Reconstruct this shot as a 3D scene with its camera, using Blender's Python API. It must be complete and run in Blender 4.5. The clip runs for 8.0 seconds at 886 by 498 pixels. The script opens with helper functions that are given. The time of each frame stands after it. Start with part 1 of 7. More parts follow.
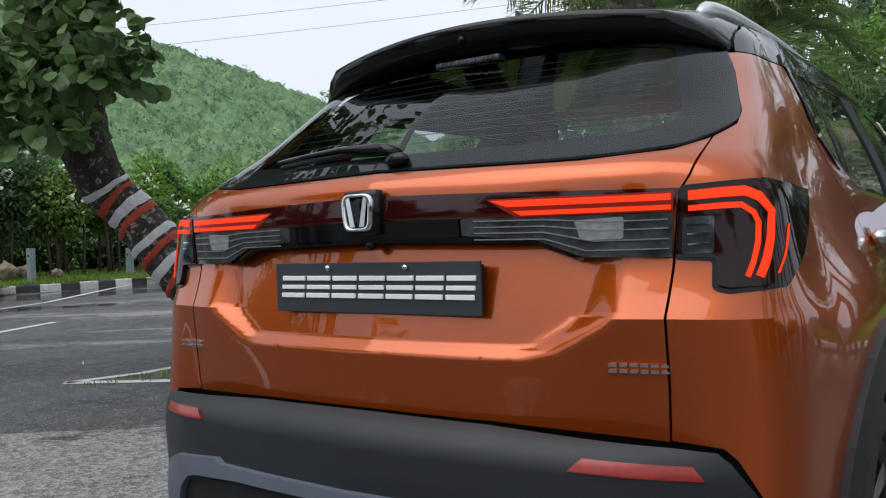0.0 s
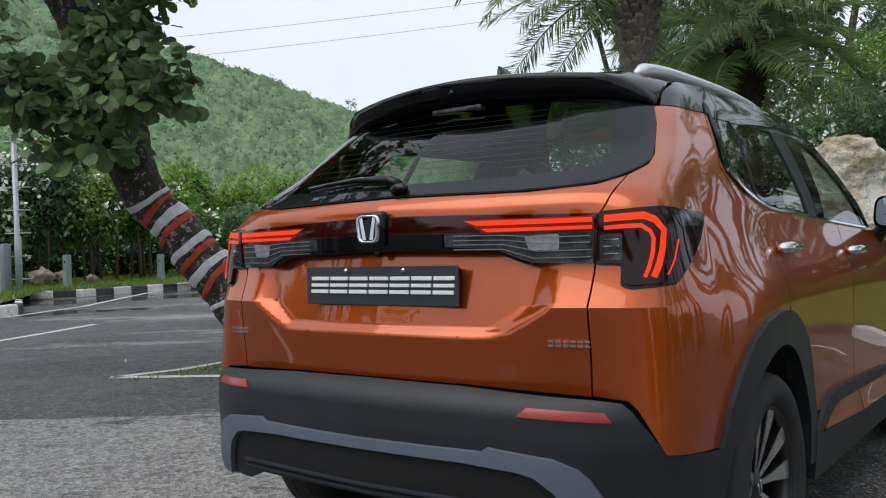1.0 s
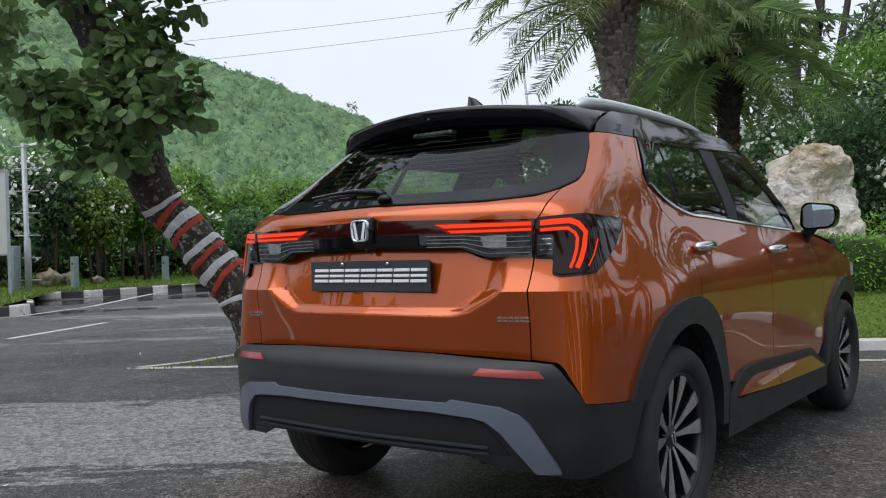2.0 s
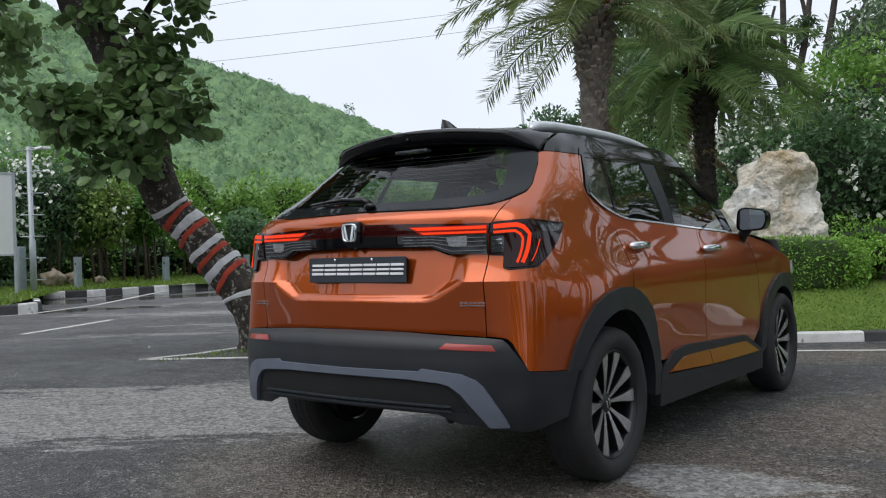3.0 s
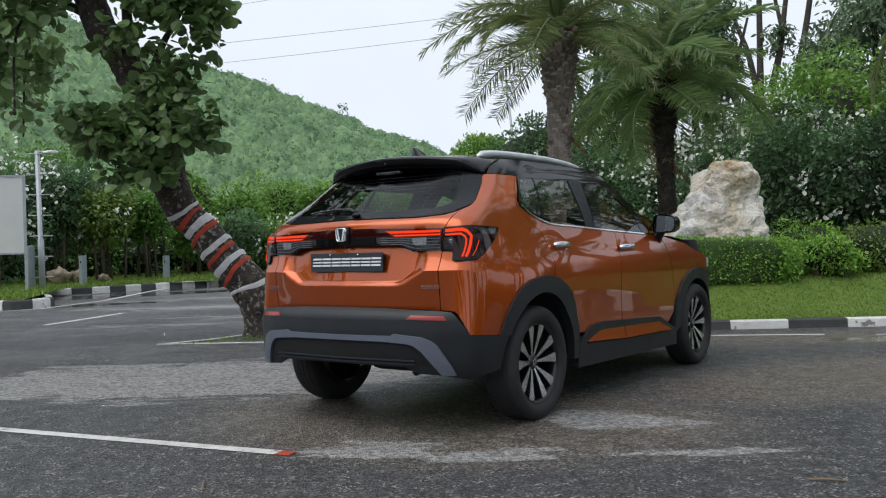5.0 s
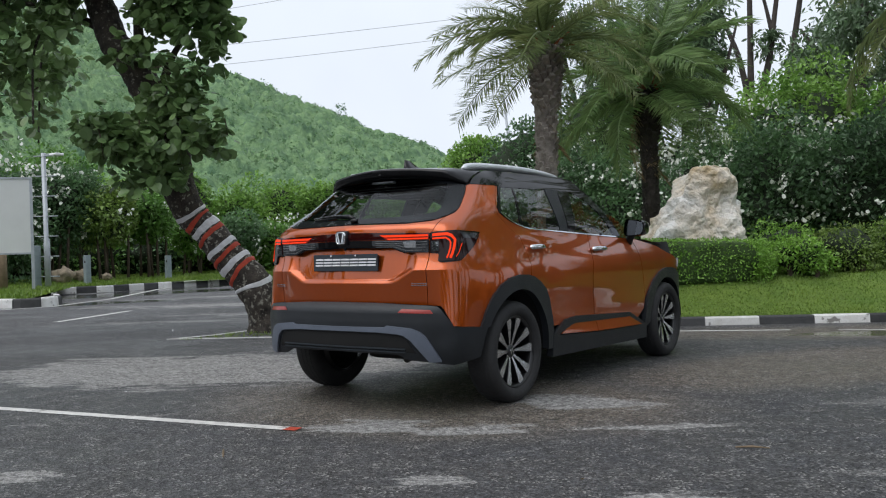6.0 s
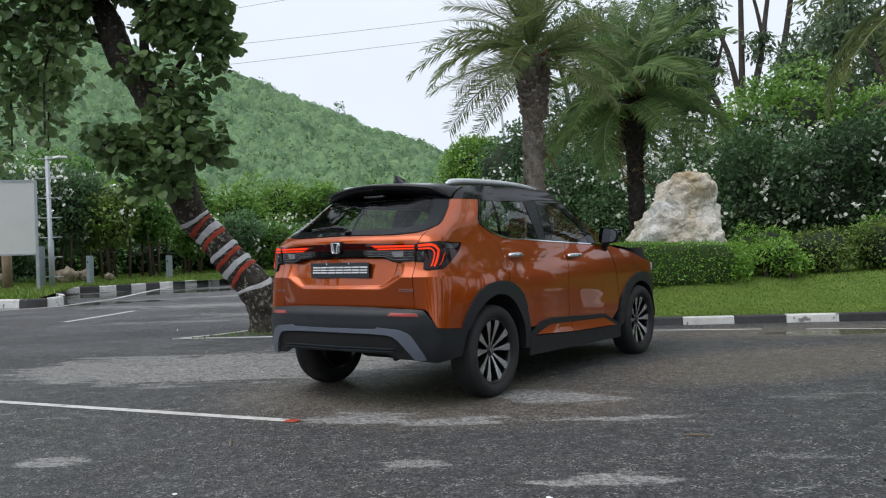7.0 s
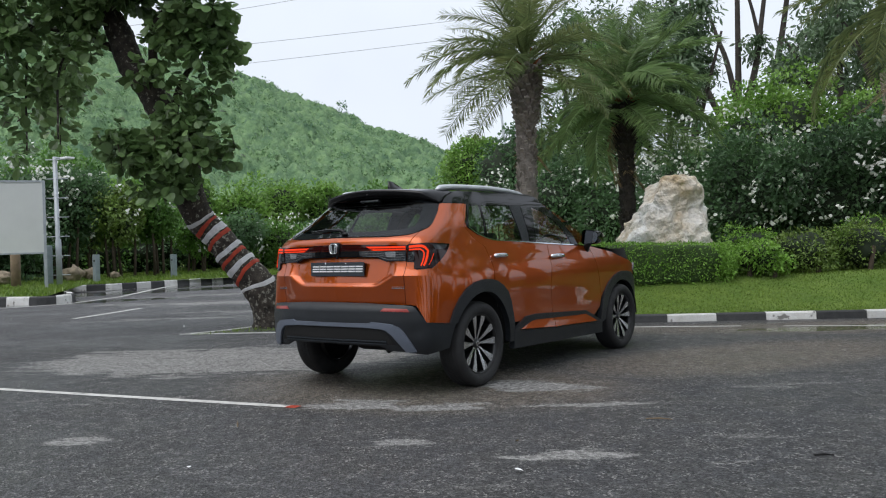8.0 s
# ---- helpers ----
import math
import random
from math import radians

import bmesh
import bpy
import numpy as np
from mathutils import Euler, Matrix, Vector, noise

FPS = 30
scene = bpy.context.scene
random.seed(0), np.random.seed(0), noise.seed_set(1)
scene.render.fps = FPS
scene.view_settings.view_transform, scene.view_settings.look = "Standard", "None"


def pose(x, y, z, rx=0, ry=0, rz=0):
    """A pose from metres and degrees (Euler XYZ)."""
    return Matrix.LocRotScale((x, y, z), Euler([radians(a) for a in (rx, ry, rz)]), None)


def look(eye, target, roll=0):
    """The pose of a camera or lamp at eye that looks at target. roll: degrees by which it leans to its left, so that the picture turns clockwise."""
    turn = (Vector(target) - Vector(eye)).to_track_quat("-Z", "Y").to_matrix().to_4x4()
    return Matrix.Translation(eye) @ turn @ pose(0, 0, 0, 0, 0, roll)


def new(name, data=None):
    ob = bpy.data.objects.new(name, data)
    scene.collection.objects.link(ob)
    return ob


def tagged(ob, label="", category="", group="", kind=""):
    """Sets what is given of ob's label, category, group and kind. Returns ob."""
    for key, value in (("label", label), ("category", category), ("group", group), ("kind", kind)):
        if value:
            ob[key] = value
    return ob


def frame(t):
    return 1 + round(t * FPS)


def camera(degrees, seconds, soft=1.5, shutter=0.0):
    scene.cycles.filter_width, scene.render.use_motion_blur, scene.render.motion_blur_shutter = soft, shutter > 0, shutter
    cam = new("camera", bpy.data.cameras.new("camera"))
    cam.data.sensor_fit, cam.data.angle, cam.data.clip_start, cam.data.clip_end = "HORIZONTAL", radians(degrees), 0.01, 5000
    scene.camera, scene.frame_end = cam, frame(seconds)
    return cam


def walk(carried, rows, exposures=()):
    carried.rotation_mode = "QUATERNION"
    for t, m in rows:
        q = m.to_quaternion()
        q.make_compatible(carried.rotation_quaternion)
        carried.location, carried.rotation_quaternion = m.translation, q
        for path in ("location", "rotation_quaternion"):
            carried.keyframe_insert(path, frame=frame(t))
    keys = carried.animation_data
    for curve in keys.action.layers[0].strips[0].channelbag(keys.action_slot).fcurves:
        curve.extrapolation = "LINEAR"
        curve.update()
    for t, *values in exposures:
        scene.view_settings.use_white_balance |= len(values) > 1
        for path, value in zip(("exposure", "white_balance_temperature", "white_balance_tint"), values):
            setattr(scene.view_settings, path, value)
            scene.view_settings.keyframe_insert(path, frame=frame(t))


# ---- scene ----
# ---- camera ----
cam = camera(54.6, 8.0, soft=1.15)
PATH = [
    (0, (1.175, -1.287, 1.055), (0.028, 0.351, 1.029), -1.9),
    (0.5, (1.367, -1.483, 1.073), (0.192, 0.136, 1.056), -1.8),
    (1, (1.592, -1.712, 1.059), (0.399, -0.107, 1.053), -1.7),
    (1.5, (1.803, -1.934, 1.048), (0.608, -0.331, 1.047), -1.7),
    (3, (2.505, -2.631, 1.029), (1.315, -1.023, 1.031), -1.7),
    (3.5, (2.719, -2.87, 1.021), (1.533, -1.26, 1.024), -1.7),
    (4, (2.956, -3.113, 1.016), (1.772, -1.501, 1.018), -1.7),
    (4.5, (3.165, -3.33, 1.014), (1.985, -1.716, 1.015), -1.7),
    (6, (3.82, -4.052, 1.026), (2.646, -2.433, 1.026), -1.6),
    (6.5, (4.013, -4.254, 1.06), (2.841, -2.633, 1.058), -1.7),
    (7, (4.231, -4.452, 1.104), (3.059, -2.831, 1.098), -1.7),
    (7.5, (4.429, -4.644, 1.117), (3.254, -3.025, 1.111), -1.6),
    (8, (4.615, -4.812, 1.116), (3.438, -3.194, 1.108), -1.6),
]
walk(cam, [(t, look(eye, target, roll)) for t, eye, target, roll in PATH])

# ---- light: bright overcast sky, soft sun ----
SUN_UP, SUN_ROUND = 62.0, 200.0
sky_world = bpy.data.worlds.new("overcast_sky")
scene.world = sky_world
sky_world.use_nodes = True
wn, wl = sky_world.node_tree.nodes, sky_world.node_tree.links
wn.clear()
w_out, w_bg, w_sky = wn.new("ShaderNodeOutputWorld"), wn.new("ShaderNodeBackground"), wn.new("ShaderNodeTexSky")
w_sky.sky_type, w_sky.sun_disc = "NISHITA", False
w_sky.sun_elevation, w_sky.sun_rotation = radians(SUN_UP), radians(SUN_ROUND)
w_sky.air_density, w_sky.dust_density, w_sky.ozone_density = 1.0, 6.0, 1.0
w_hsv, w_mix = wn.new("ShaderNodeHueSaturation"), wn.new("ShaderNodeMixRGB")
w_hsv.inputs["Saturation"].default_value = 0.25
w_mix.inputs[0].default_value = 0.80
w_mix.inputs[2].default_value = (7.5, 8.15, 9.2, 1)
w_map, w_noise, w_ramp, w_mul = wn.new("ShaderNodeTexCoord"), wn.new("ShaderNodeTexNoise"), wn.new("ShaderNodeMapRange"), wn.new("ShaderNodeMixRGB")
w_noise.inputs["Scale"].default_value, w_noise.inputs["Detail"].default_value = 2.2, 4.0
w_ramp.inputs[1].default_value, w_ramp.inputs[2].default_value = 0.3, 0.7
w_ramp.inputs[3].default_value, w_ramp.inputs[4].default_value = 0.90, 1.05
w_mul.blend_type = "MULTIPLY"
w_mul.inputs[0].default_value = 1.0
wl.new(w_sky.outputs[0], w_hsv.inputs["Color"])
wl.new(w_hsv.outputs[0], w_mix.inputs[1])
wl.new(w_map.outputs["Generated"], w_noise.inputs["Vector"])
wl.new(w_noise.outputs["Fac"], w_ramp.inputs[0])
wl.new(w_mix.outputs[0], w_mul.inputs[1])
wl.new(w_ramp.outputs[0], w_mul.inputs[2])
wl.new(w_mul.outputs[0], w_bg.inputs["Color"])
w_bg.inputs["Strength"].default_value = 0.105
wl.new(w_bg.outputs[0], w_out.inputs["Surface"])
sun = new("sun", bpy.data.lights.new("sun", "SUN"))
sun.data.energy, sun.data.angle, sun.data.color = 1.05, radians(60), (1.0, 0.97, 0.93)
_up, _rd = radians(SUN_UP), radians(SUN_ROUND)
sun.matrix_world = look((8 * math.sin(_rd) * math.cos(_up), 8 * math.cos(_rd) * math.cos(_up), 8 * math.sin(_up)), (0, 0, 0))
scene.view_settings.exposure = 0.36

# ---- materials ----
def mat(name, base=(0.5, 0.5, 0.5), rough=0.5, metal=0.0, var=0.0, scale=8.0, second=None, bump=0.0, bump_scale=60.0, coat=0.0,
        emit=None, power=0.0, trans=0.0, island=0.0, fine=0.0, spec=0.5, alpha_edge=False, rough_var=0.0, obj_rand=0.0, sheen=0.0):
    """A node material: base colour varied at a coarse and a fine scale, with relief. second: the colour it drifts to."""
    m = bpy.data.materials.new(name)
    m.use_nodes = True
    n, l = m.node_tree.nodes, m.node_tree.links
    b = n["Principled BSDF"]
    b.inputs["Base Color"].default_value = (*base, 1)
    b.inputs["Roughness"].default_value, b.inputs["Metallic"].default_value = rough, metal
    b.inputs["Coat Weight"].default_value, b.inputs["Coat Roughness"].default_value = coat, 0.03
    b.inputs["Specular IOR Level"].default_value = spec
    b.inputs["Transmission Weight"].default_value = trans
    b.inputs["Sheen Weight"].default_value = sheen
    if emit:
        b.inputs["Emission Color"].default_value, b.inputs["Emission Strength"].default_value = (*emit, 1), power
    co = n.new("ShaderNodeTexCoord")
    out = None
    if var or second:
        t = n.new("ShaderNodeTexNoise")
        t.inputs["Scale"].default_value, t.inputs["Detail"].default_value, t.inputs["Roughness"].default_value = scale, 6.0, 0.62
        l.new(co.outputs["Object"], t.inputs["Vector"])
        r = n.new("ShaderNodeMapRange")
        r.inputs[1].default_value, r.inputs[2].default_value = 0.32, 0.68
        l.new(t.outputs["Fac"], r.inputs[0])
        x = n.new("ShaderNodeMixRGB")
        two = second or tuple(c * (1 - var) for c in base)
        x.inputs[1].default_value, x.inputs[2].default_value = (*base, 1), (*two, 1)
        l.new(r.outputs[0], x.inputs[0])
        out = x.outputs[0]
    def times(out, src, lo, hi):
        r = n.new("ShaderNodeMapRange")
        r.inputs[3].default_value, r.inputs[4].default_value = lo, hi
        l.new(src, r.inputs[0])
        x = n.new("ShaderNodeMixRGB")
        x.blend_type = "MULTIPLY"
        x.inputs[0].default_value = 1.0
        if out is None:
            x.inputs[1].default_value = (*base, 1)
        else:
            l.new(out, x.inputs[1])
        l.new(r.outputs[0], x.inputs[2])
        return x.outputs[0]
    if fine:
        t = n.new("ShaderNodeTexNoise")
        t.inputs["Scale"].default_value, t.inputs["Detail"].default_value = scale * 14, 3.0
        l.new(co.outputs["Object"], t.inputs["Vector"])
        out = times(out, t.outputs["Fac"], 1 - fine, 1 + fine)
    if island:
        g = n.new("ShaderNodeNewGeometry")
        out = times(out, g.outputs["Random Per Island"], 1 - island, 1 + island)
    if obj_rand:
        g = n.new("ShaderNodeObjectInfo")
        out = times(out, g.outputs["Random"], 1 - obj_rand, 1 + obj_rand)
    if out is not None:
        l.new(out, b.inputs["Base Color"])
    if rough_var:
        t = n.new("ShaderNodeTexNoise")
        t.inputs["Scale"].default_value, t.inputs["Detail"].default_value = scale * 2.3, 5.0
        l.new(co.outputs["Object"], t.inputs["Vector"])
        r = n.new("ShaderNodeMapRange")
        r.inputs[3].default_value, r.inputs[4].default_value = max(0.0, rough - rough_var), min(1.0, rough + rough_var)
        l.new(t.outputs["Fac"], r.inputs[0])
        l.new(r.outputs[0], b.inputs["Roughness"])
    if bump:
        t = n.new("ShaderNodeTexNoise")
        t.inputs["Scale"].default_value, t.inputs["Detail"].default_value = bump_scale, 4.0
        l.new(co.outputs["Object"], t.inputs["Vector"])
        u = n.new("ShaderNodeBump")
        u.inputs["Strength"].default_value, u.inputs["Distance"].default_value = bump, 0.02
        l.new(t.outputs["Fac"], u.inputs["Height"])
        l.new(u.outputs[0], b.inputs["Normal"])
    return m


def spotted(m, colour, scale, lo, hi, big=1.2, full=0.85):
    """Adds blotches of a second colour (lichen, chipped paint, dirt) with crisp uneven edges, thicker in some stretches than in others."""
    n, l = m.node_tree.nodes, m.node_tree.links
    b = n["Principled BSDF"]
    co, t, u, x, r, q = [n.new("ShaderNode" + k) for k in ("TexCoord", "TexNoise", "TexNoise", "MixRGB", "MapRange", "Math")]
    t.inputs["Scale"].default_value, t.inputs["Detail"].default_value, t.inputs["Roughness"].default_value = scale, 7.0, 0.6
    u.inputs["Scale"].default_value, u.inputs["Detail"].default_value = big, 2.0
    q.operation = "MULTIPLY_ADD"
    q.inputs[1].default_value, q.inputs[2].default_value = 0.35, -0.175
    s = n.new("ShaderNodeMath")
    l.new(co.outputs["Object"], t.inputs["Vector"])
    l.new(co.outputs["Object"], u.inputs["Vector"])
    l.new(u.outputs["Fac"], q.inputs[0])
    l.new(t.outputs["Fac"], s.inputs[0])
    l.new(q.outputs[0], s.inputs[1])
    r.inputs[1].default_value, r.inputs[2].default_value, r.inputs[4].default_value = lo, hi, full
    l.new(s.outputs[0], r.inputs[0])
    l.new(r.outputs[0], x.inputs[0])
    l.new(b.inputs["Base Color"].links[0].from_socket, x.inputs[1])
    x.inputs[2].default_value = (*colour, 1)
    l.new(x.outputs[0], b.inputs["Base Color"])
    return m


def leaf_mat(name, base, second, island=0.35, scale=0.8, rough=0.42, through_it=0.25, spec=0.5):
    """Leaf surface: two greens by a coarse noise, each leaf a little different, some light coming through."""
    m = mat(name, base, rough, 0.0, second=second, scale=scale, island=island, spec=spec)
    n, l = m.node_tree.nodes, m.node_tree.links
    b, o = n["Principled BSDF"], n["Material Output"]
    t, x = n.new("ShaderNodeBsdfTranslucent"), n.new("ShaderNodeMixShader")
    src = b.inputs["Base Color"].links[0].from_socket
    l.new(src, t.inputs["Color"])
    x.inputs[0].default_value = through_it
    l.new(b.outputs[0], x.inputs[1])
    l.new(t.outputs[0], x.inputs[2])
    l.new(x.outputs[0], o.inputs["Surface"])
    return m


def glass_mat(name, tint, rough=0.0, mirror=0.055):
    """Car glass: a thin tinted pane that lets light straight through and mirrors at the surface."""
    m = bpy.data.materials.new(name)
    m.use_nodes = True
    n, l = m.node_tree.nodes, m.node_tree.links
    n.remove(n["Principled BSDF"])
    t, g, x, f = n.new("ShaderNodeBsdfTransparent"), n.new("ShaderNodeBsdfGlossy"), n.new("ShaderNodeMixShader"), n.new("ShaderNodeLayerWeight")
    p, q = n.new("ShaderNodeMath"), n.new("ShaderNodeMath")
    p.operation, q.operation = "POWER", "MULTIPLY_ADD"
    p.inputs[1].default_value, q.inputs[1].default_value, q.inputs[2].default_value = 5.0, 0.85, mirror
    f.inputs["Blend"].default_value = 0.5
    t.inputs["Color"].default_value = (*tint, 1)
    g.inputs["Roughness"].default_value = rough
    l.new(f.outputs["Facing"], p.inputs[0])
    l.new(p.outputs[0], q.inputs[0])
    l.new(q.outputs[0], x.inputs[0])
    l.new(t.outputs[0], x.inputs[1])
    l.new(g.outputs[0], x.inputs[2])
    l.new(x.outputs[0], n["Material Output"].inputs["Surface"])
    return m


def paint_mat():
    """Orange metallic clear-coated paint with fine flake and faint dust."""
    m = mat("orange_metallic_paint", (0.44, 0.079, 0.009), 0.31, 0.72, coat=1.0, var=0.06, scale=3.0, fine=0.05)
    b = m.node_tree.nodes["Principled BSDF"]
    b.inputs["Coat Roughness"].default_value = 0.015
    b.inputs["Coat IOR"].default_value = 1.55
    b.inputs["Specular IOR Level"].default_value = 0.0
    return m


def asphalt_mat():
    """Worn asphalt: stone chips, damp dark stretches, dry pale dust patches drawn out across the bay."""
    m = bpy.data.materials.new("worn_asphalt")
    m.use_nodes = True
    n, l = m.node_tree.nodes, m.node_tree.links
    b = n["Principled BSDF"]
    co = n.new("ShaderNodeTexCoord")
    def math_node(op, a, c, clamp=False):
        q = n.new("ShaderNodeMath")
        q.operation, q.use_clamp = op, clamp
        for k, v in ((0, a), (1, c)):
            if isinstance(v, (int, float)):
                q.inputs[k].default_value = v
            else:
                l.new(v, q.inputs[k])
        return q.outputs[0]
    def mapped(rot, sc, loc=(0, 0, 0)):
        q = n.new("ShaderNodeMapping")
        q.vector_type = "TEXTURE"
        q.inputs["Rotation"].default_value, q.inputs["Scale"].default_value, q.inputs["Location"].default_value = (0, 0, radians(rot)), sc, loc
        l.new(co.outputs["Object"], q.inputs["Vector"])
        return q.outputs[0]
    def nz(vec, sc, det=6.0, ro=0.6):
        q = n.new("ShaderNodeTexNoise")
        q.inputs["Scale"].default_value, q.inputs["Detail"].default_value, q.inputs["Roughness"].default_value = sc, det, ro
        l.new(vec, q.inputs["Vector"])
        return q.outputs["Fac"]
    def span(src, lo, hi, a=0.0, c=1.0):
        q = n.new("ShaderNodeMapRange")
        q.interpolation_type = "SMOOTHSTEP"
        for k, v in ((1, lo), (2, hi), (3, a), (4, c)):
            q.inputs[k].default_value = v
        l.new(src, q.inputs[0])
        return q.outputs[0]
    def blend(fac, a, c, kind="MIX"):
        q = n.new("ShaderNodeMixRGB")
        q.blend_type = kind
        if isinstance(fac, float):
            q.inputs[0].default_value = fac
        else:
            l.new(fac, q.inputs[0])
        for k, v in ((1, a), (2, c)):
            if isinstance(v, tuple):
                q.inputs[k].default_value = (*v, 1)
            else:
                l.new(v, q.inputs[k])
        return q.outputs[0]
    plain = mapped(0, (1, 1, 1))
    streak = mapped(36, (2.6, 0.75, 1))
    edge = nz(streak, 2.6, 13.0, 0.74)
    # named dry patches: centre, half lengths, turn
    patch = None
    for cx, cy, a, c, turn, full in DRY_PATCHES:
        v = mapped(turn, (a, c, 1), (cx, cy, 0))
        q = n.new("ShaderNodeVectorMath")
        q.operation = "LENGTH"
        l.new(v, q.inputs[0])
        k = math_node("MULTIPLY", math_node("SUBTRACT", 1.0, q.outputs["Value"], True), full)
        patch = k if patch is None else math_node("MAXIMUM", patch, k)
    rough_edge = math_node("ADD", patch, math_node("MULTIPLY", math_node("SUBTRACT", edge, 0.5), 2.2))
    dry = span(rough_edge, 0.36, 0.43)
    stray = span(nz(streak, 1.1, 8.0, 0.7), 0.60, 0.72, 0.0, 0.7)
    dry = math_node("MAXIMUM", dry, stray)
    big = span(nz(plain, 0.16, 4.0), 0.35, 0.65)
    base = blend(big, (0.027, 0.029, 0.033), (0.044, 0.044, 0.047))
    base = blend(span(nz(plain, 2.3, 8.0, 0.7), 0.3, 0.7), base, (0.040, 0.039, 0.038))
    dust = None
    for cx, cy, a, c, turn in DUSTY_STRETCHES:
        v = mapped(turn, (a, c, 1), (cx, cy, 0))
        q = n.new("ShaderNodeVectorMath")
        q.operation = "LENGTH"
        l.new(v, q.inputs[0])
        k = math_node("SUBTRACT", 1.0, q.outputs["Value"], True)
        dust = k if dust is None else math_node("MAXIMUM", dust, k)
    dust = span(math_node("ADD", dust, math_node("MULTIPLY", math_node("SUBTRACT", nz(plain, 1.4, 9.0, 0.7), 0.5), 0.5)), 0.05, 0.5)
    base = blend(math_node("MULTIPLY", dust, 0.8), base, (0.098, 0.082, 0.064))
    hole = span(nz(streak, 3.4, 10.0, 0.72), 0.56, 0.62)
    dry = math_node("MULTIPLY", dry, math_node("SUBTRACT", 1.0, math_node("MULTIPLY", hole, 0.6)))
    base = blend(dry, base, (0.222, 0.218, 0.210))
    chips = n.new("ShaderNodeTexVoronoi")
    chips.inputs["Scale"].default_value = 100.0
    l.new(plain, chips.inputs["Vector"])
    tone = n.new("ShaderNodeSeparateColor")
    l.new(chips.outputs["Color"], tone.inputs[0])
    base = blend(math_node("SUBTRACT", 0.9, math_node("MULTIPLY", dry, 0.65)), base, span(tone.outputs[0], 0.0, 1.0, 0.15, 2.3), "MULTIPLY")
    big_chips = n.new("ShaderNodeTexVoronoi")
    big_chips.inputs["Scale"].default_value = 41.0
    l.new(plain, big_chips.inputs["Vector"])
    tone_b = n.new("ShaderNodeSeparateColor")
    l.new(big_chips.outputs["Color"], tone_b.inputs[0])
    base = blend(0.8, base, span(tone_b.outputs[0], 0.0, 1.0, 0.55, 1.5), "MULTIPLY")
    bright = math_node("MULTIPLY", span(tone.outputs[1], 0.82, 0.90), span(nz(plain, 9.0), 0.42, 0.6))
    base = blend(math_node("MULTIPLY", bright, 0.75), base, (0.40, 0.39, 0.37))
    l.new(base, b.inputs["Base Color"])
    wet = None
    for cx, cy, a, c, turn in WET_STRETCHES:
        v = mapped(turn, (a, c, 1), (cx, cy, 0))
        q = n.new("ShaderNodeVectorMath")
        q.operation = "LENGTH"
        l.new(v, q.inputs[0])
        k = math_node("SUBTRACT", 1.0, q.outputs["Value"], True)
        wet = k if wet is None else math_node("MAXIMUM", wet, k)
    wet = span(math_node("ADD", wet, math_node("MULTIPLY", math_node("SUBTRACT", nz(streak, 0.9, 8.0, 0.65), 0.5), 1.2)), 0.22, 0.42)
    wet = math_node("MULTIPLY", wet, math_node("SUBTRACT", 1.0, dry))
    dull = math_node("ADD", span(nz(plain, 0.5, 6.0, 0.65), 0.35, 0.62, 0.40, 0.68), math_node("MULTIPLY", dry, 0.25))
    l.new(math_node("MULTIPLY", dull, math_node("SUBTRACT", 1.0, math_node("MULTIPLY", wet, 0.88))), b.inputs["Roughness"])
    u = n.new("ShaderNodeBump")
    u.inputs["Distance"].default_value = 0.016
    l.new(math_node("SUBTRACT", 0.95, math_node("MULTIPLY", wet, 0.88)), u.inputs["Strength"])
    l.new(math_node("ADD", math_node("MULTIPLY", chips.outputs["Distance"], 0.8), math_node("ADD", math_node("MULTIPLY", big_chips.outputs["Distance"], 0.7), math_node("MULTIPLY", nz(plain, 30.0), 0.6))), u.inputs["Height"])
    l.new(u.outputs[0], b.inputs["Normal"])
    b.inputs["Specular IOR Level"].default_value = 0.5
    return m


DRY_PATCHES = [(-2.5, 0.95, 2.7, 1.45, 32, 1.3), (-3.3, 0.75, 1.8, 0.95, 20, 1.1), (0.5, -0.25, 0.8, 0.36, 36, 0.78), (1.05, -0.05, 0.6, 0.30, 50, 0.72), (1.15, 1.02, 1.0, 0.40, 8, 0.95), (2.55, -0.80, 0.75, 0.30, 30, 0.62), (-0.25, -1.95, 0.6, 0.26, 40, 0.6),
               (1.48, -1.06, 0.5, 0.24, 36, 0.5), (1.9, 0.5, 0.8, 0.22, 36, 0.5), (3.2, -0.4, 0.9, 0.26, 36, 0.5), (4.0, 0.2, 0.9, 0.3, 36, 0.5), (-1.2, -1.0, 1.4, 0.4, 34, 0.45), (-9.5, 8.0, 7.0, 1.3, 30, 0.7), (-7.5, 4.4, 4.0, 0.5, 40, 0.6), (-13.0, 10.5, 6.0, 0.9, 60, 0.6), (-7.0, 6.4, 4.0, 0.7, 32, 0.65)]
WET_STRETCHES = [(-19.2, 13.4, 6.5, 1.3, 100), (-17.2, 10.5, 6.5, 1.5, 65), (-14.5, 6.6, 3.5, 1.0, 60), (3.4, 7.0, 3.5, 0.5, 36)]
DUSTY_STRETCHES = [(3.3, 7.0, 5.5, 1.0, 31.5), (2.2, 3.4, 2.6, 1.1, 60), (0.4, 0.6, 2.2, 1.4, 20)]
PAINT = paint_mat()
ASPHALT = asphalt_mat()
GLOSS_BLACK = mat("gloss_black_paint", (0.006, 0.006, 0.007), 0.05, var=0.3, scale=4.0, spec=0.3)
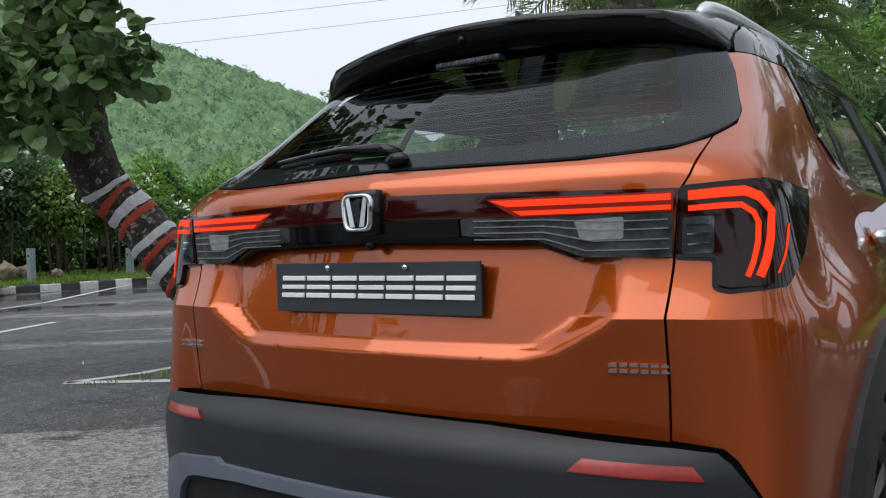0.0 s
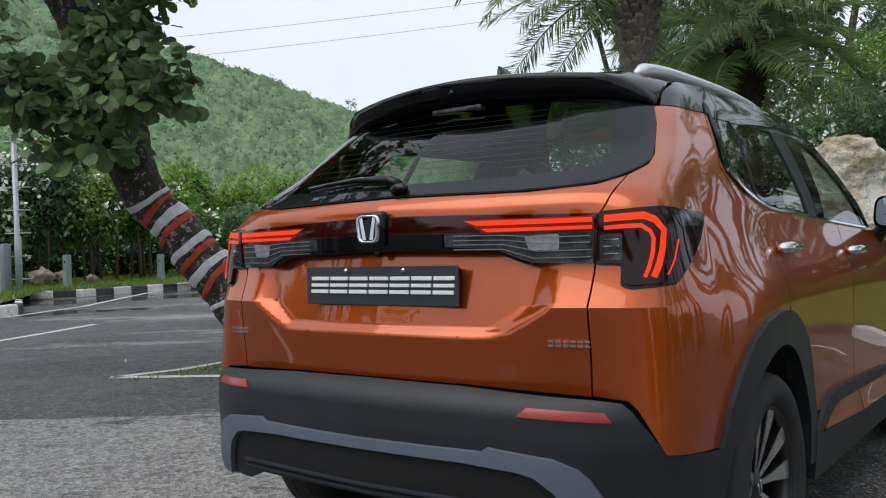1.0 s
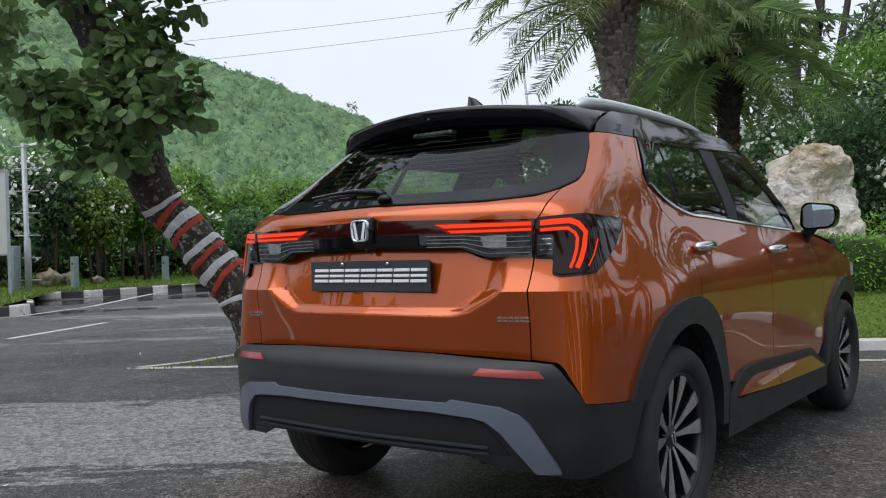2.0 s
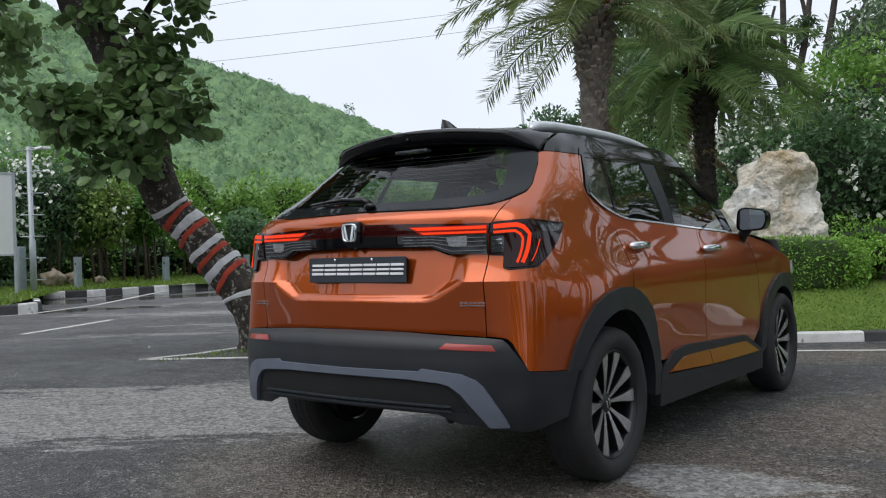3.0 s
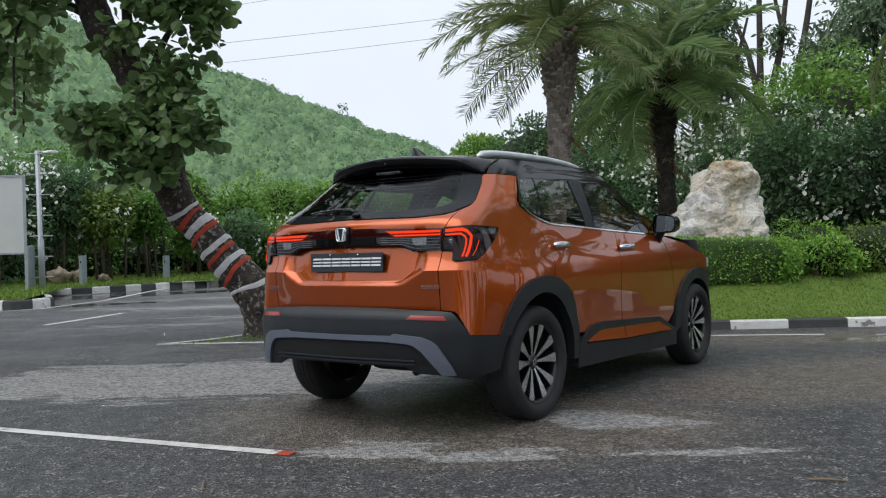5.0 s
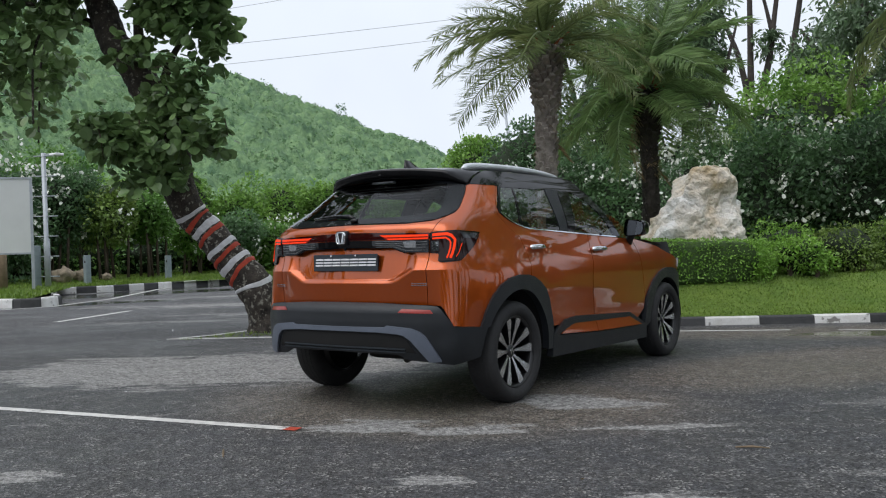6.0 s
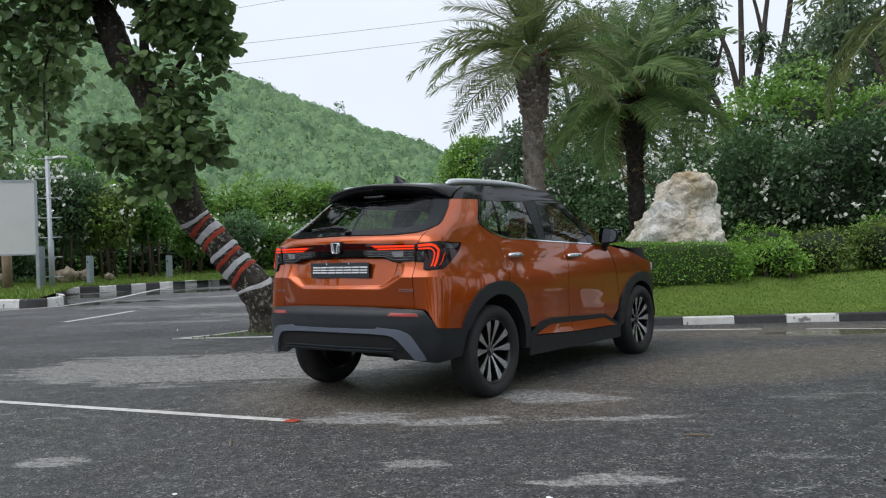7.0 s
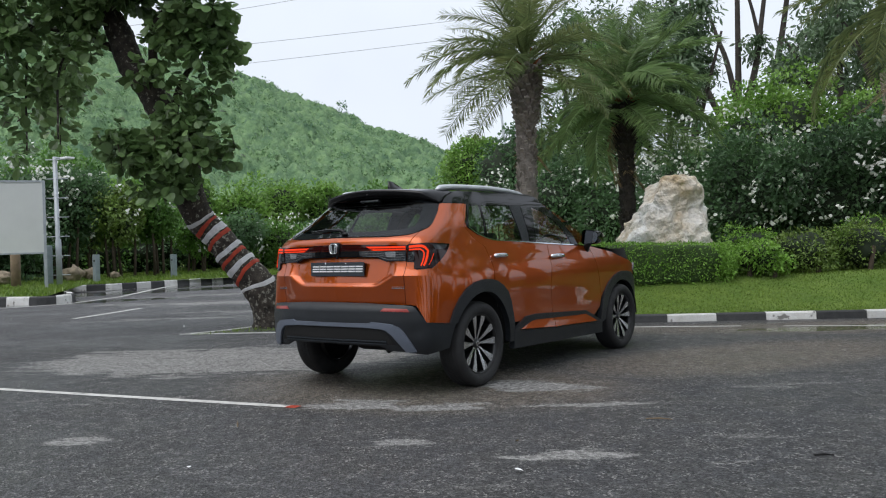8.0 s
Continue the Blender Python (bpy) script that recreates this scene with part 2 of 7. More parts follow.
CLADDING = mat("grained_black_plastic", (0.0170, 0.0195, 0.0230), 0.42, var=0.25, scale=5.0, bump=0.12, bump_scale=900.0, rough_var=0.08, spec=0.38)
DARK = mat("matt_black_liner", (0.008, 0.008, 0.008), 0.85, var=0.4, scale=6.0)
RUBBER = mat("tyre_rubber", (0.022, 0.022, 0.023), 0.72, var=0.35, scale=9.0, bump=0.15, bump_scale=300.0, rough_var=0.1)
SKID = mat("blue_grey_silver_plastic", (0.165, 0.190, 0.240), 0.38, 0.3, var=0.15, scale=6.0, bump=0.05, bump_scale=700.0)
CHROME = mat("chrome", (0.78, 0.79, 0.80), 0.09, 1.0, var=0.1, scale=20.0)
SILVER = mat("satin_silver", (0.66, 0.68, 0.70), 0.34, 0.6, var=0.1, scale=9.0)
MACHINED = mat("machined_alloy", (0.60, 0.61, 0.62), 0.27, 0.85, var=0.15, scale=30.0)
ALLOY_DARK = mat("dark_alloy", (0.010, 0.010, 0.011), 0.35, 0.2, coat=0.3, var=0.2, scale=20.0)
LENS_RED = mat("smoked_red_lens", (0.035, 0.004, 0.004), 0.04, var=0.3, scale=7.0)
LENS_DARK = mat("smoked_dark_lens", (0.020, 0.006, 0.006), 0.06, var=0.3, scale=7.0, spec=0.3)
LENS_CLEAR = mat("ribbed_clear_lens", (0.085, 0.092, 0.10), 0.08, 0.3, var=0.75, scale=28.0)
LENS_BRIGHT = mat("faceted_reflector", (0.65, 0.67, 0.70), 0.22, 0.7, var=0.4, scale=60.0)
LED = mat("lit_tail_lamp", (0.6, 0.03, 0.01), 0.3, emit=(1.0, 0.058, 0.012), power=0.52, var=0.1, scale=10.0, spec=0.05)
LED_DIM = mat("glowing_lamp_housing", (0.10, 0.008, 0.005), 0.25, emit=(1.0, 0.03, 0.008), power=0.10, var=0.2, scale=10.0, spec=0.3)
REFLECTOR = mat("red_reflector", (0.32, 0.014, 0.006), 0.30, coat=0.25, var=0.3, scale=60.0)
PLATE = mat("slate_grey_plate", (0.030, 0.038, 0.047), 0.45, var=0.12, scale=8.0)
WHITE = mat("white_lettering", (0.82, 0.82, 0.83), 0.4, var=0.05, scale=8.0)
REAR_GLASS = glass_mat("tinted_rear_glass", (0.74, 0.79, 0.80), mirror=0.03)
SIDE_GLASS = glass_mat("tinted_side_glass", (0.62, 0.68, 0.65), mirror=0.085)
FRIT = mat("black_glass_border", (0.006, 0.006, 0.008), 0.6, coat=0.0, var=0.2, scale=6.0, spec=0.1)
MIRROR = mat("mirror_glass", (0.80, 0.85, 0.92), 0.02, 1.0, var=0.04, scale=4.0)
SEAT = mat("dark_seat_fabric", (0.022, 0.021, 0.021), 0.85, var=0.3, scale=12.0, bump=0.2, bump_scale=250.0)
BARK = spotted(mat("lichened_bark", (0.062, 0.050, 0.038), 0.9, second=(0.013, 0.010, 0.008), scale=9.0, bump=1.0, bump_scale=24.0, fine=0.7), (0.30, 0.285, 0.235), 19.0, 0.57, 0.66)
BARK_PALE = mat("pale_flaking_bark", (0.21, 0.185, 0.135), 0.9, second=(0.075, 0.058, 0.042), scale=9.0, bump=1.0, bump_scale=30.0, fine=0.4)
BARK_GREY = mat("grey_brown_bark", (0.075, 0.062, 0.053), 0.9, second=(0.034, 0.028, 0.025), scale=3.0, bump=0.6, bump_scale=14.0)
PALM_BARK = mat("fibrous_palm_trunk", (0.320, 0.285, 0.250), 0.92, second=(0.130, 0.110, 0.092), scale=9.0, bump=0.8, bump_scale=40.0, obj_rand=0.35, fine=0.3)
PALM_BARK_DARK = mat("dark_palm_trunk", (0.040, 0.032, 0.027), 0.92, second=(0.016, 0.013, 0.011), scale=9.0, bump=0.8, bump_scale=40.0, obj_rand=0.35, fine=0.3)
BAND_WHITE = mat("worn_white_band_paint", (0.66, 0.66, 0.67), 0.75, second=(0.50, 0.49, 0.49), scale=16.0, bump=0.4, bump_scale=50.0, fine=0.15)
BAND_RED = mat("worn_red_band_paint", (0.47, 0.060, 0.022), 0.75, second=(0.30, 0.030, 0.014), scale=16.0, bump=0.4, bump_scale=50.0, fine=0.2)
LEAF_NEAR = leaf_mat("broad_leaf", (0.092, 0.168, 0.056), (0.200, 0.300, 0.112), scale=0.9, through_it=0.26)
LEAF_DARK = leaf_mat("dark_shrub_leaf", (0.055, 0.108, 0.052), (0.130, 0.240, 0.098), scale=0.6, through_it=0.40)
LEAF_MID = leaf_mat("mid_green_leaf", (0.065, 0.155, 0.032), (0.170, 0.330, 0.066), scale=0.35, through_it=0.34)
LEAF_LIGHT = leaf_mat("light_green_leaf", (0.115, 0.240, 0.045), (0.26, 0.43, 0.088), scale=0.5, through_it=0.40)
LEAF_HEDGE = leaf_mat("clipped_hedge_leaf", (0.150, 0.310, 0.040), (0.240, 0.430, 0.070), scale=1.8, through_it=0.25)
LEAF_OLIVE = leaf_mat("olive_shrub_leaf", (0.120, 0.205, 0.042), (0.215, 0.305, 0.066), scale=1.5, through_it=0.25)
LEAF_FEATHER = leaf_mat("grey_green_feather_leaf", (0.091, 0.147, 0.070), (0.147, 0.224, 0.119), scale=0.4, through_it=0.25)
FROND = leaf_mat("palm_frond", (0.130, 0.200, 0.082), (0.29, 0.32, 0.130), scale=0.7, through_it=0.42)
FROND_SOFT = leaf_mat("soft_green_frond", (0.150, 0.265, 0.092), (0.300, 0.400, 0.165), scale=0.6, through_it=0.40)
FROND_DRY = leaf_mat("dry_frond", (0.30, 0.21, 0.11), (0.18, 0.14, 0.06), scale=2.0, through_it=0.1)
PALM_FRUIT = mat("orange_brown_palm_stalk", (0.30, 0.095, 0.030), 0.8, var=0.4, scale=9.0)
BLOSSOM = leaf_mat("white_blossom", (0.80, 0.80, 0.76), (0.72, 0.74, 0.66), island=0.08, through_it=0.2)
TWIG = mat("brown_twig", (0.085, 0.062, 0.042), 0.9, var=0.4, scale=14.0)
# dark green-brown that paints the shade deep inside shrubs and crowns
SHRUB_CORE = mat("shrub_core_shade", (0.026, 0.040, 0.020), 0.95, var=0.4, scale=5.0)
GRASS = leaf_mat("grass_blade", (0.105, 0.190, 0.023), (0.180, 0.260, 0.038), scale=0.9, through_it=0.25, island=0.3)
LAWN = mat("lawn", (0.085, 0.155, 0.021), 0.95, second=(0.140, 0.212, 0.032), scale=1.6, bump=0.7, bump_scale=130.0, fine=0.45)
KERB_WHITE = spotted(mat("worn_white_kerb_paint", (0.68, 0.68, 0.67), 0.7, second=(0.52, 0.51, 0.48), scale=6.0, bump=0.3, bump_scale=35.0, fine=0.22, obj_rand=0.12), (0.13, 0.12, 0.11), 7.0, 0.60, 0.64, 2.5)
KERB_BLACK = mat("worn_black_kerb_paint", (0.026, 0.027, 0.029), 0.65, second=(0.050, 0.050, 0.050), scale=6.0, bump=0.3, bump_scale=35.0, fine=0.25, obj_rand=0.2)
ROAD_PAINT = spotted(mat("worn_white_road_paint", (0.64, 0.63, 0.60), 0.7, second=(0.44, 0.43, 0.41), scale=9.0, fine=0.2, bump=0.2, bump_scale=120.0), (0.07, 0.07, 0.07), 14.0, 0.62, 0.68, 1.0)
SIGN_FACE = mat("grey_sign_back", (0.66, 0.67, 0.65), 0.55, 0.1, var=0.08, scale=1.2)
STEEL = mat("galvanised_steel", (0.42, 0.45, 0.48), 0.5, 0.3, var=0.2, scale=6.0)
POST_BLUE = mat("weathered_blue_grey_concrete", (0.25, 0.30, 0.32), 0.8, var=0.25, scale=6.0)
WOOD_POST = mat("weathered_wood_post", (0.22, 0.16, 0.10), 0.85, var=0.3, scale=9.0)
STONE = mat("sandy_stone", (0.34, 0.28, 0.20), 0.85, var=0.5, scale=6.0, bump=0.5, bump_scale=20.0)
ROCK = mat("white_ochre_rock", (0.90, 0.88, 0.84), 0.85, second=(0.58, 0.45, 0.28), scale=1.7, bump=1.0, bump_scale=13.0, fine=0.2)
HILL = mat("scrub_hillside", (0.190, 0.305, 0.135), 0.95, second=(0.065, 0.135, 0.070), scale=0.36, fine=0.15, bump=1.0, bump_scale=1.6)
HILL_LEAF = leaf_mat("hill_scrub_leaf", (0.085, 0.190, 0.085), (0.155, 0.275, 0.125), scale=0.022, through_it=0.45, island=0.10)
HILL_BUSH = leaf_mat("hillside_bush", (0.110, 0.215, 0.095), (0.190, 0.310, 0.140), scale=0.05, through_it=0.35, island=0.30)
WIRE = mat("weathered_wire", (0.30, 0.31, 0.33), 0.6, 0.3, var=0.1, scale=3.0)
ROCK.node_tree.nodes["Bump"].inputs["Distance"].default_value = 0.10
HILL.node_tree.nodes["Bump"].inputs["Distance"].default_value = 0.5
# darker green standing in for the shade between the hedge leaves
HEDGE_CORE = mat("hedge_core_shade", (0.045, 0.085, 0.020), 0.95, var=0.4, scale=5.0)


# ---- building helpers ----
def obj(name, bm, material, smooth=True):
    me = bpy.data.meshes.new(name)
    bm.to_mesh(me)
    bm.free()
    me.materials.append(material)
    if smooth:
        me.shade_smooth()
    return new(name, me)


def part(name, bm, material, parent, label="", smooth=True):
    """Links a bmesh as one mesh object under a thing or under a part."""
    ob = obj(name, bm, material, smooth)
    ob.parent = parent
    if label:
        ob["label"] = label
    return ob


def raw(name, verts, faces, material, parent=None, smooth=True):
    """A mesh object from computed arrays."""
    me = bpy.data.meshes.new(name)
    me.from_pydata([tuple(map(float, v)) for v in verts] if not isinstance(verts, np.ndarray) else verts.tolist(), [], faces)
    me.materials.append(material)
    if smooth:
        me.shade_smooth()
    me.update()
    ob = new(name, me)
    ob.parent = parent
    return ob


def thing(name, label, category, group="", kind="", at=(0, 0, 0)):
    e = new(name)
    e.empty_display_size = 0.2
    e.location = at
    return tagged(e, label, category, group, kind)


def add_box(bm, lo, hi, bevel=0.0, m=None):
    r = bmesh.ops.create_cube(bm, size=1.0)
    vs = r["verts"]
    for v in vs:
        v.co = Vector([lo[k] + (v.co[k] + 0.5) * (hi[k] - lo[k]) for k in range(3)])
    if bevel:
        es = list({e for v in vs for e in v.link_edges})
        out = bmesh.ops.bevel(bm, geom=es, offset=bevel, segments=2, affect="EDGES", profile=0.6)
        vs = out["verts"]
    if m is not None:
        bmesh.ops.transform(bm, matrix=m, verts=list({v for v in vs if v.is_valid}))
    return bm


def add_tube(bm, points, radii, sides=10, cap=True):
    """A tapered tube along points."""
    pts = [Vector(p) for p in points]
    if isinstance(radii, (int, float)):
        radii = [radii] * len(pts)
    radii = [float(r) for r in radii]
    rings, ref = [], None
    for k, p in enumerate(pts):
        d = (pts[min(k + 1, len(pts) - 1)] - pts[max(k - 1, 0)]).normalized()
        if ref is None:
            ref = Vector((1, 0, 0)) if abs(d.x) < 0.8 else Vector((0, 1, 0))
        a = d.cross(ref).normalized()
        ref = a.cross(d).normalized()
        rings.append([bm.verts.new(p + radii[k] * (math.cos(u) * ref + math.sin(u) * a)) for u in (2 * math.pi * j / sides for j in range(sides))])
    for r, q in zip(rings, rings[1:]):
        for j in range(sides):
            bm.faces.new((r[j], r[(j + 1) % sides], q[(j + 1) % sides], q[j]))
    if cap:
        bm.faces.new(list(reversed(rings[0])))
        bm.faces.new(rings[-1])
    return bm


def curve_points(pts, n=8):
    """A smooth run of points through pts."""
    p = np.array(pts, float)
    xs = np.arange(len(p), dtype=float)
    u = np.linspace(0, len(p) - 1, (len(p) - 1) * n + 1)
    return np.stack([hermite(xs, p[:, k], u) for k in range(p.shape[1])], 1)


def hermite(xs, ys, x):
    """A smooth curve through (xs, ys), at x. ys may hold one row of values for each x."""
    xs, ys = np.asarray(xs, float), np.asarray(ys, float)
    x = np.clip(x, xs[0], xs[-1])
    k = np.clip(np.searchsorted(xs, x, side="right") - 1, 0, len(xs) - 2)
    dx = np.diff(xs)
    h, d = dx[k], np.diff(ys, axis=-1) / dx
    m = np.concatenate([d[..., :1], (d[..., 1:] * dx[:-1] + d[..., :-1] * dx[1:]) / (dx[1:] + dx[:-1]), d[..., -1:]], -1)
    u = (x - xs[k]) / h
    if ys.ndim > 1:
        pick = lambda a, i: np.take_along_axis(a, np.asarray(i)[..., None], -1)[..., 0]
    else:
        pick = lambda a, i: a[i]
    y0, y1, m0, m1 = pick(ys, k), pick(ys, k + 1), pick(m, k) * h, pick(m, k + 1) * h
    return (2 * u**3 - 3 * u**2 + 1) * y0 + (u**3 - 2 * u**2 + u) * m0 + (-2 * u**3 + 3 * u**2) * y1 + (u**3 - u**2) * m1


def smooth01(x):
    x = np.clip(x, 0, 1)
    return x * x * (3 - 2 * x)

# ---- the car's outer skin: (s, z) -> place; s runs from the middle of the tail round the corner and along the flank ----
# z, tail y, corner x and y, flank start x and y, half width at y 1.3, 2.2, 2.9
BODY = np.array([
    (0.200, 0.120, 0.768, 0.231, 0.831, 0.472, 0.838, 0.838, 0.838),
    (0.350, 0.114, 0.789, 0.196, 0.849, 0.452, 0.849, 0.849, 0.849),
    (0.500, 0.110, 0.795, 0.181, 0.859, 0.442, 0.857, 0.857, 0.857),
    (0.600, 0.107, 0.792, 0.189, 0.861, 0.442, 0.856, 0.856, 0.856),
    (0.700, 0.103, 0.789, 0.198, 0.862, 0.452, 0.860, 0.860, 0.860),
    (0.800, 0.095, 0.787, 0.206, 0.861, 0.472, 0.861, 0.862, 0.862),
    (0.900, 0.086, 0.784, 0.212, 0.856, 0.502, 0.858, 0.860, 0.860)])
CABIN = np.array([
    (0.900, 0.086, 0.784, 0.212, 0.856, 0.502, 0.858, 0.860, 0.860),
    (0.950, 0.107, 0.780, 0.229, 0.834, 0.526, 0.842, 0.846, 0.847),
    (1.000, 0.122, 0.779, 0.238, 0.814, 0.540, 0.822, 0.830, 0.834),
    (1.060, 0.120, 0.773, 0.246, 0.798, 0.549, 0.800, 0.812, 0.818),
    (1.120, 0.118, 0.768, 0.256, 0.783, 0.553, 0.785, 0.795, 0.800),
    (1.180, 0.135, 0.746, 0.297, 0.765, 0.586, 0.770, 0.780, 0.785),
    (1.230, 0.200, 0.723, 0.375, 0.752, 0.633, 0.752, 0.760, 0.760),
    (1.350, 0.357, 0.664, 0.560, 0.700, 0.780, 0.700, 0.706, 0.700),
    (1.450, 0.496, 0.620, 0.700, 0.645, 0.880, 0.652, 0.656, 0.645),
    (1.520, 0.600, 0.585, 0.800, 0.610, 0.960, 0.618, 0.620, 0.600),
    (1.580, 0.710, 0.530, 0.880, 0.560, 1.050, 0.570, 0.570, 0.550)])
BUMPER = np.array([
    (0.200, 0.160, 0.719, 0.294, 0.811, 0.522, 0.820, 0.820, 0.820),
    (0.300, 0.085, 0.761, 0.224, 0.841, 0.472, 0.840, 0.840, 0.840),
    (0.400, 0.040, 0.784, 0.193, 0.857, 0.432, 0.850, 0.850, 0.850),
    (0.500, 0.022, 0.790, 0.192, 0.865, 0.422, 0.856, 0.856, 0.856),
    (0.600, 0.020, 0.789, 0.188, 0.869, 0.422, 0.862, 0.862, 0.862),
    (0.660, 0.030, 0.783, 0.195, 0.869, 0.432, 0.864, 0.864, 0.864),
    (0.685, 0.052, 0.780, 0.205, 0.869, 0.442, 0.864, 0.864, 0.864),
    (0.710, 0.100, 0.776, 0.219, 0.867, 0.452, 0.864, 0.864, 0.864)])
KNOTS = np.array((0, 0.3, 0.6, 0.78, 1.02, 1.75, 2.65, 3.35, 3.92, 4.35, 4.62, 5.2))


def skin_of(table, upper=None):
    """A skin from sections; with upper sections it has a hard crease where the two meet."""
    def column(k, z):
        low = hermite(table[:, 0], table[:, k], z)
        return low if upper is None else np.where(z <= upper[0, 0], low, hermite(upper[:, 0], upper[:, k], z))
    def skin(s, z):
        s, z = np.broadcast_arrays(np.asarray(s, float), np.asarray(z, float))
        a = np.abs(s)
        tail, xa, ya, xb, yb, w1, w2, w3 = [column(k, z) for k in range(1, 9)]
        one, q = np.ones_like(z), np.minimum(1, xa / 0.72)
        low = 1 - smooth01((z - 1.15) / 0.18)
        bow = 0.32 - 0.13 * low
        px = np.stack([0 * one, 0.3 * one, (0.6 + 0.02 * low) * q, xa, xb, w1, w2, w3, w3 - 0.01, w3 - 0.05, 0.64 * one, 0 * one], -1)
        py = np.stack([tail, tail + 0.09 * bow, tail + bow * (0.6 * q) ** 2, ya, yb, 1.3 * one, 2.2 * one, 2.9 * one, 3.47 * one, 3.9 * one, 4.16 * one, 4.31 * one], -1)
        x, y = hermite(KNOTS, px, a), hermite(KNOTS, py, a)
        return np.stack([np.where(s < 0, -1, 1) * np.where(a < 1e-6, 0, x), y, z], -1)
    return skin


CREASE = 0.90
skin = skin_of(BODY, CABIN)
bumper_skin = skin_of(BUMPER)


def gate_skin(s, z):
    """The tailgate: the skin with the pressed-in field behind the plate."""
    p = skin(s, z)
    a, z = np.abs(np.asarray(s, float)), np.asarray(z, float)
    half = np.interp(z, (0.825, 0.905, 1.06), (0.420, 0.545, 0.555))
    deep = smooth01((half - a) / 0.10) * smooth01((z - 0.823) / 0.016) * smooth01((1.085 - z) / 0.02)
    field = p[..., 1] - skin(0 * a, z)[..., 1] + 0.115 + 0.20 * (z - 0.84)
    p[..., 1] += (field - p[..., 1]) * deep
    return p


def sill_skin(s, z):
    """The skin with the sill insert canted upwards."""
    p = skin(s, z)
    p[..., 0] += np.sign(s) * 0.28 * np.maximum(0, 0.448 - np.asarray(z, float))
    return p


def s_at(y, z, fn=skin):
    """The s on the flank whose place lies at y."""
    s = np.linspace(0.7, 4.6, 800)
    return float(np.interp(y, fn(s, np.full_like(s, z))[:, 1], s))


def rounded(poly, r, n=4):
    out = []
    for k, p in enumerate(poly):
        p, a, b = np.array(p, float), np.array(poly[k - 1], float), np.array(poly[(k + 1) % len(poly)], float)
        ra, rb = min(r, 0.45 * np.linalg.norm(a - p)), min(r, 0.45 * np.linalg.norm(b - p))
        u, v = p + (a - p) / np.linalg.norm(a - p) * ra, p + (b - p) / np.linalg.norm(b - p) * rb
        out += [tuple((1 - w) ** 2 * u + 2 * w * (1 - w) * p + w * w * v) for w in np.linspace(0, 1, n)]
    return out


def mirrored(poly):
    return [(-s, z) for s, z in reversed(poly)]


def both(half):
    """A closed outline across the tail from its right half, given from the lower middle to the upper middle."""
    return list(half) + [(-s, z) for s, z in reversed(half) if abs(s) > 1e-6]


def stroke(path, w):
    """The outline of a band of width w along a path in (s, z)."""
    p = np.array(path, float)
    d = np.gradient(p, axis=0)
    d /= np.linalg.norm(d, axis=1)[:, None]
    nrm = np.stack([-d[:, 1], d[:, 0]], 1) * w / 2
    return [tuple(q) for q in p - nrm] + [tuple(q) for q in (p + nrm)[::-1]]


def panel_mesh(poly, fn=skin, lift=0.0, deep=0.012, cell=0.04, bulge=0.0):
    """A bmesh: the outline filled, cut into cells, laid on the skin, with a rim turned inwards."""
    poly = [tuple(map(float, p)) for p in poly]
    area = sum(a[0] * b[1] - b[0] * a[1] for a, b in zip(poly, poly[1:] + poly[:1]))
    if area < 0:
        poly = poly[::-1]
    bm = bmesh.new()
    place, outer = bm.verts.layers.float_vector.new("sz"), bm.faces.layers.int.new("outer")
    whole = bm.faces.new([bm.verts.new((s, z, 0)) for s, z in poly])
    whole.normal_update()
    bmesh.ops.triangulate(bm, faces=bm.faces[:])
    arr = np.array(poly)
    for axis in (0, 1):
        lo, hi = arr[:, axis].min(), arr[:, axis].max()
        k = math.floor(lo / cell) + 1
        while k * cell < hi:
            co, no = [0, 0, 0], [0, 0, 0]
            co[axis], no[axis] = k * cell, 1
            bmesh.ops.bisect_plane(bm, geom=bm.verts[:] + bm.edges[:] + bm.faces[:], dist=1e-5, plane_co=co, plane_no=no)
            k += 1
    if arr[:, 1].min() < CREASE < arr[:, 1].max():
        bmesh.ops.bisect_plane(bm, geom=bm.verts[:] + bm.edges[:] + bm.faces[:], dist=1e-5, plane_co=(0, CREASE, 0), plane_no=(0, 1, 0))
    bmesh.ops.remove_doubles(bm, verts=bm.verts[:], dist=2e-4)
    for ed in bm.edges:
        if all(abs(v.co.y - CREASE) < 1e-4 for v in ed.verts):
            ed.smooth = False
    for f in bm.faces:
        if f.normal.z < 0:
            f.normal_flip()
    vs = bm.verts[:]
    s, z = np.array([v.co.x for v in vs]), np.array([v.co.y for v in vs])
    e = 0.004
    p = fn(s, z)
    nrm = np.cross(fn(s + e, z) - fn(s - e, z), fn(s, z + e) - fn(s, z - e))
    nrm /= np.linalg.norm(nrm, axis=1)[:, None] + 1e-12
    rim = [ed for ed in bm.edges if len(ed.link_faces) == 1]
    for v in vs:
        v[place] = (v.co.x, v.co.y, 0)
    for f in bm.faces:
        f[outer] = 1
    at = {v: k for k, v in enumerate(vs)}
    top, low = p + nrm * lift, p + nrm * (lift - deep)
    below = {}
    for ed in rim:
        for v in ed.verts:
            if v not in below:
                below[v] = bm.verts.new(Vector(low[at[v]]))
    for v in vs:
        v.co = Vector(top[at[v]])
    for ed in rim:
        f = ed.link_faces[0]
        a, b = [lp.vert for lp in f.loops if lp.edge == ed][0], None
        b = ed.other_vert(a)
        bm.faces.new((b, a, below[a], below[b]))[outer] = 0
        ed.smooth = False
    return bm


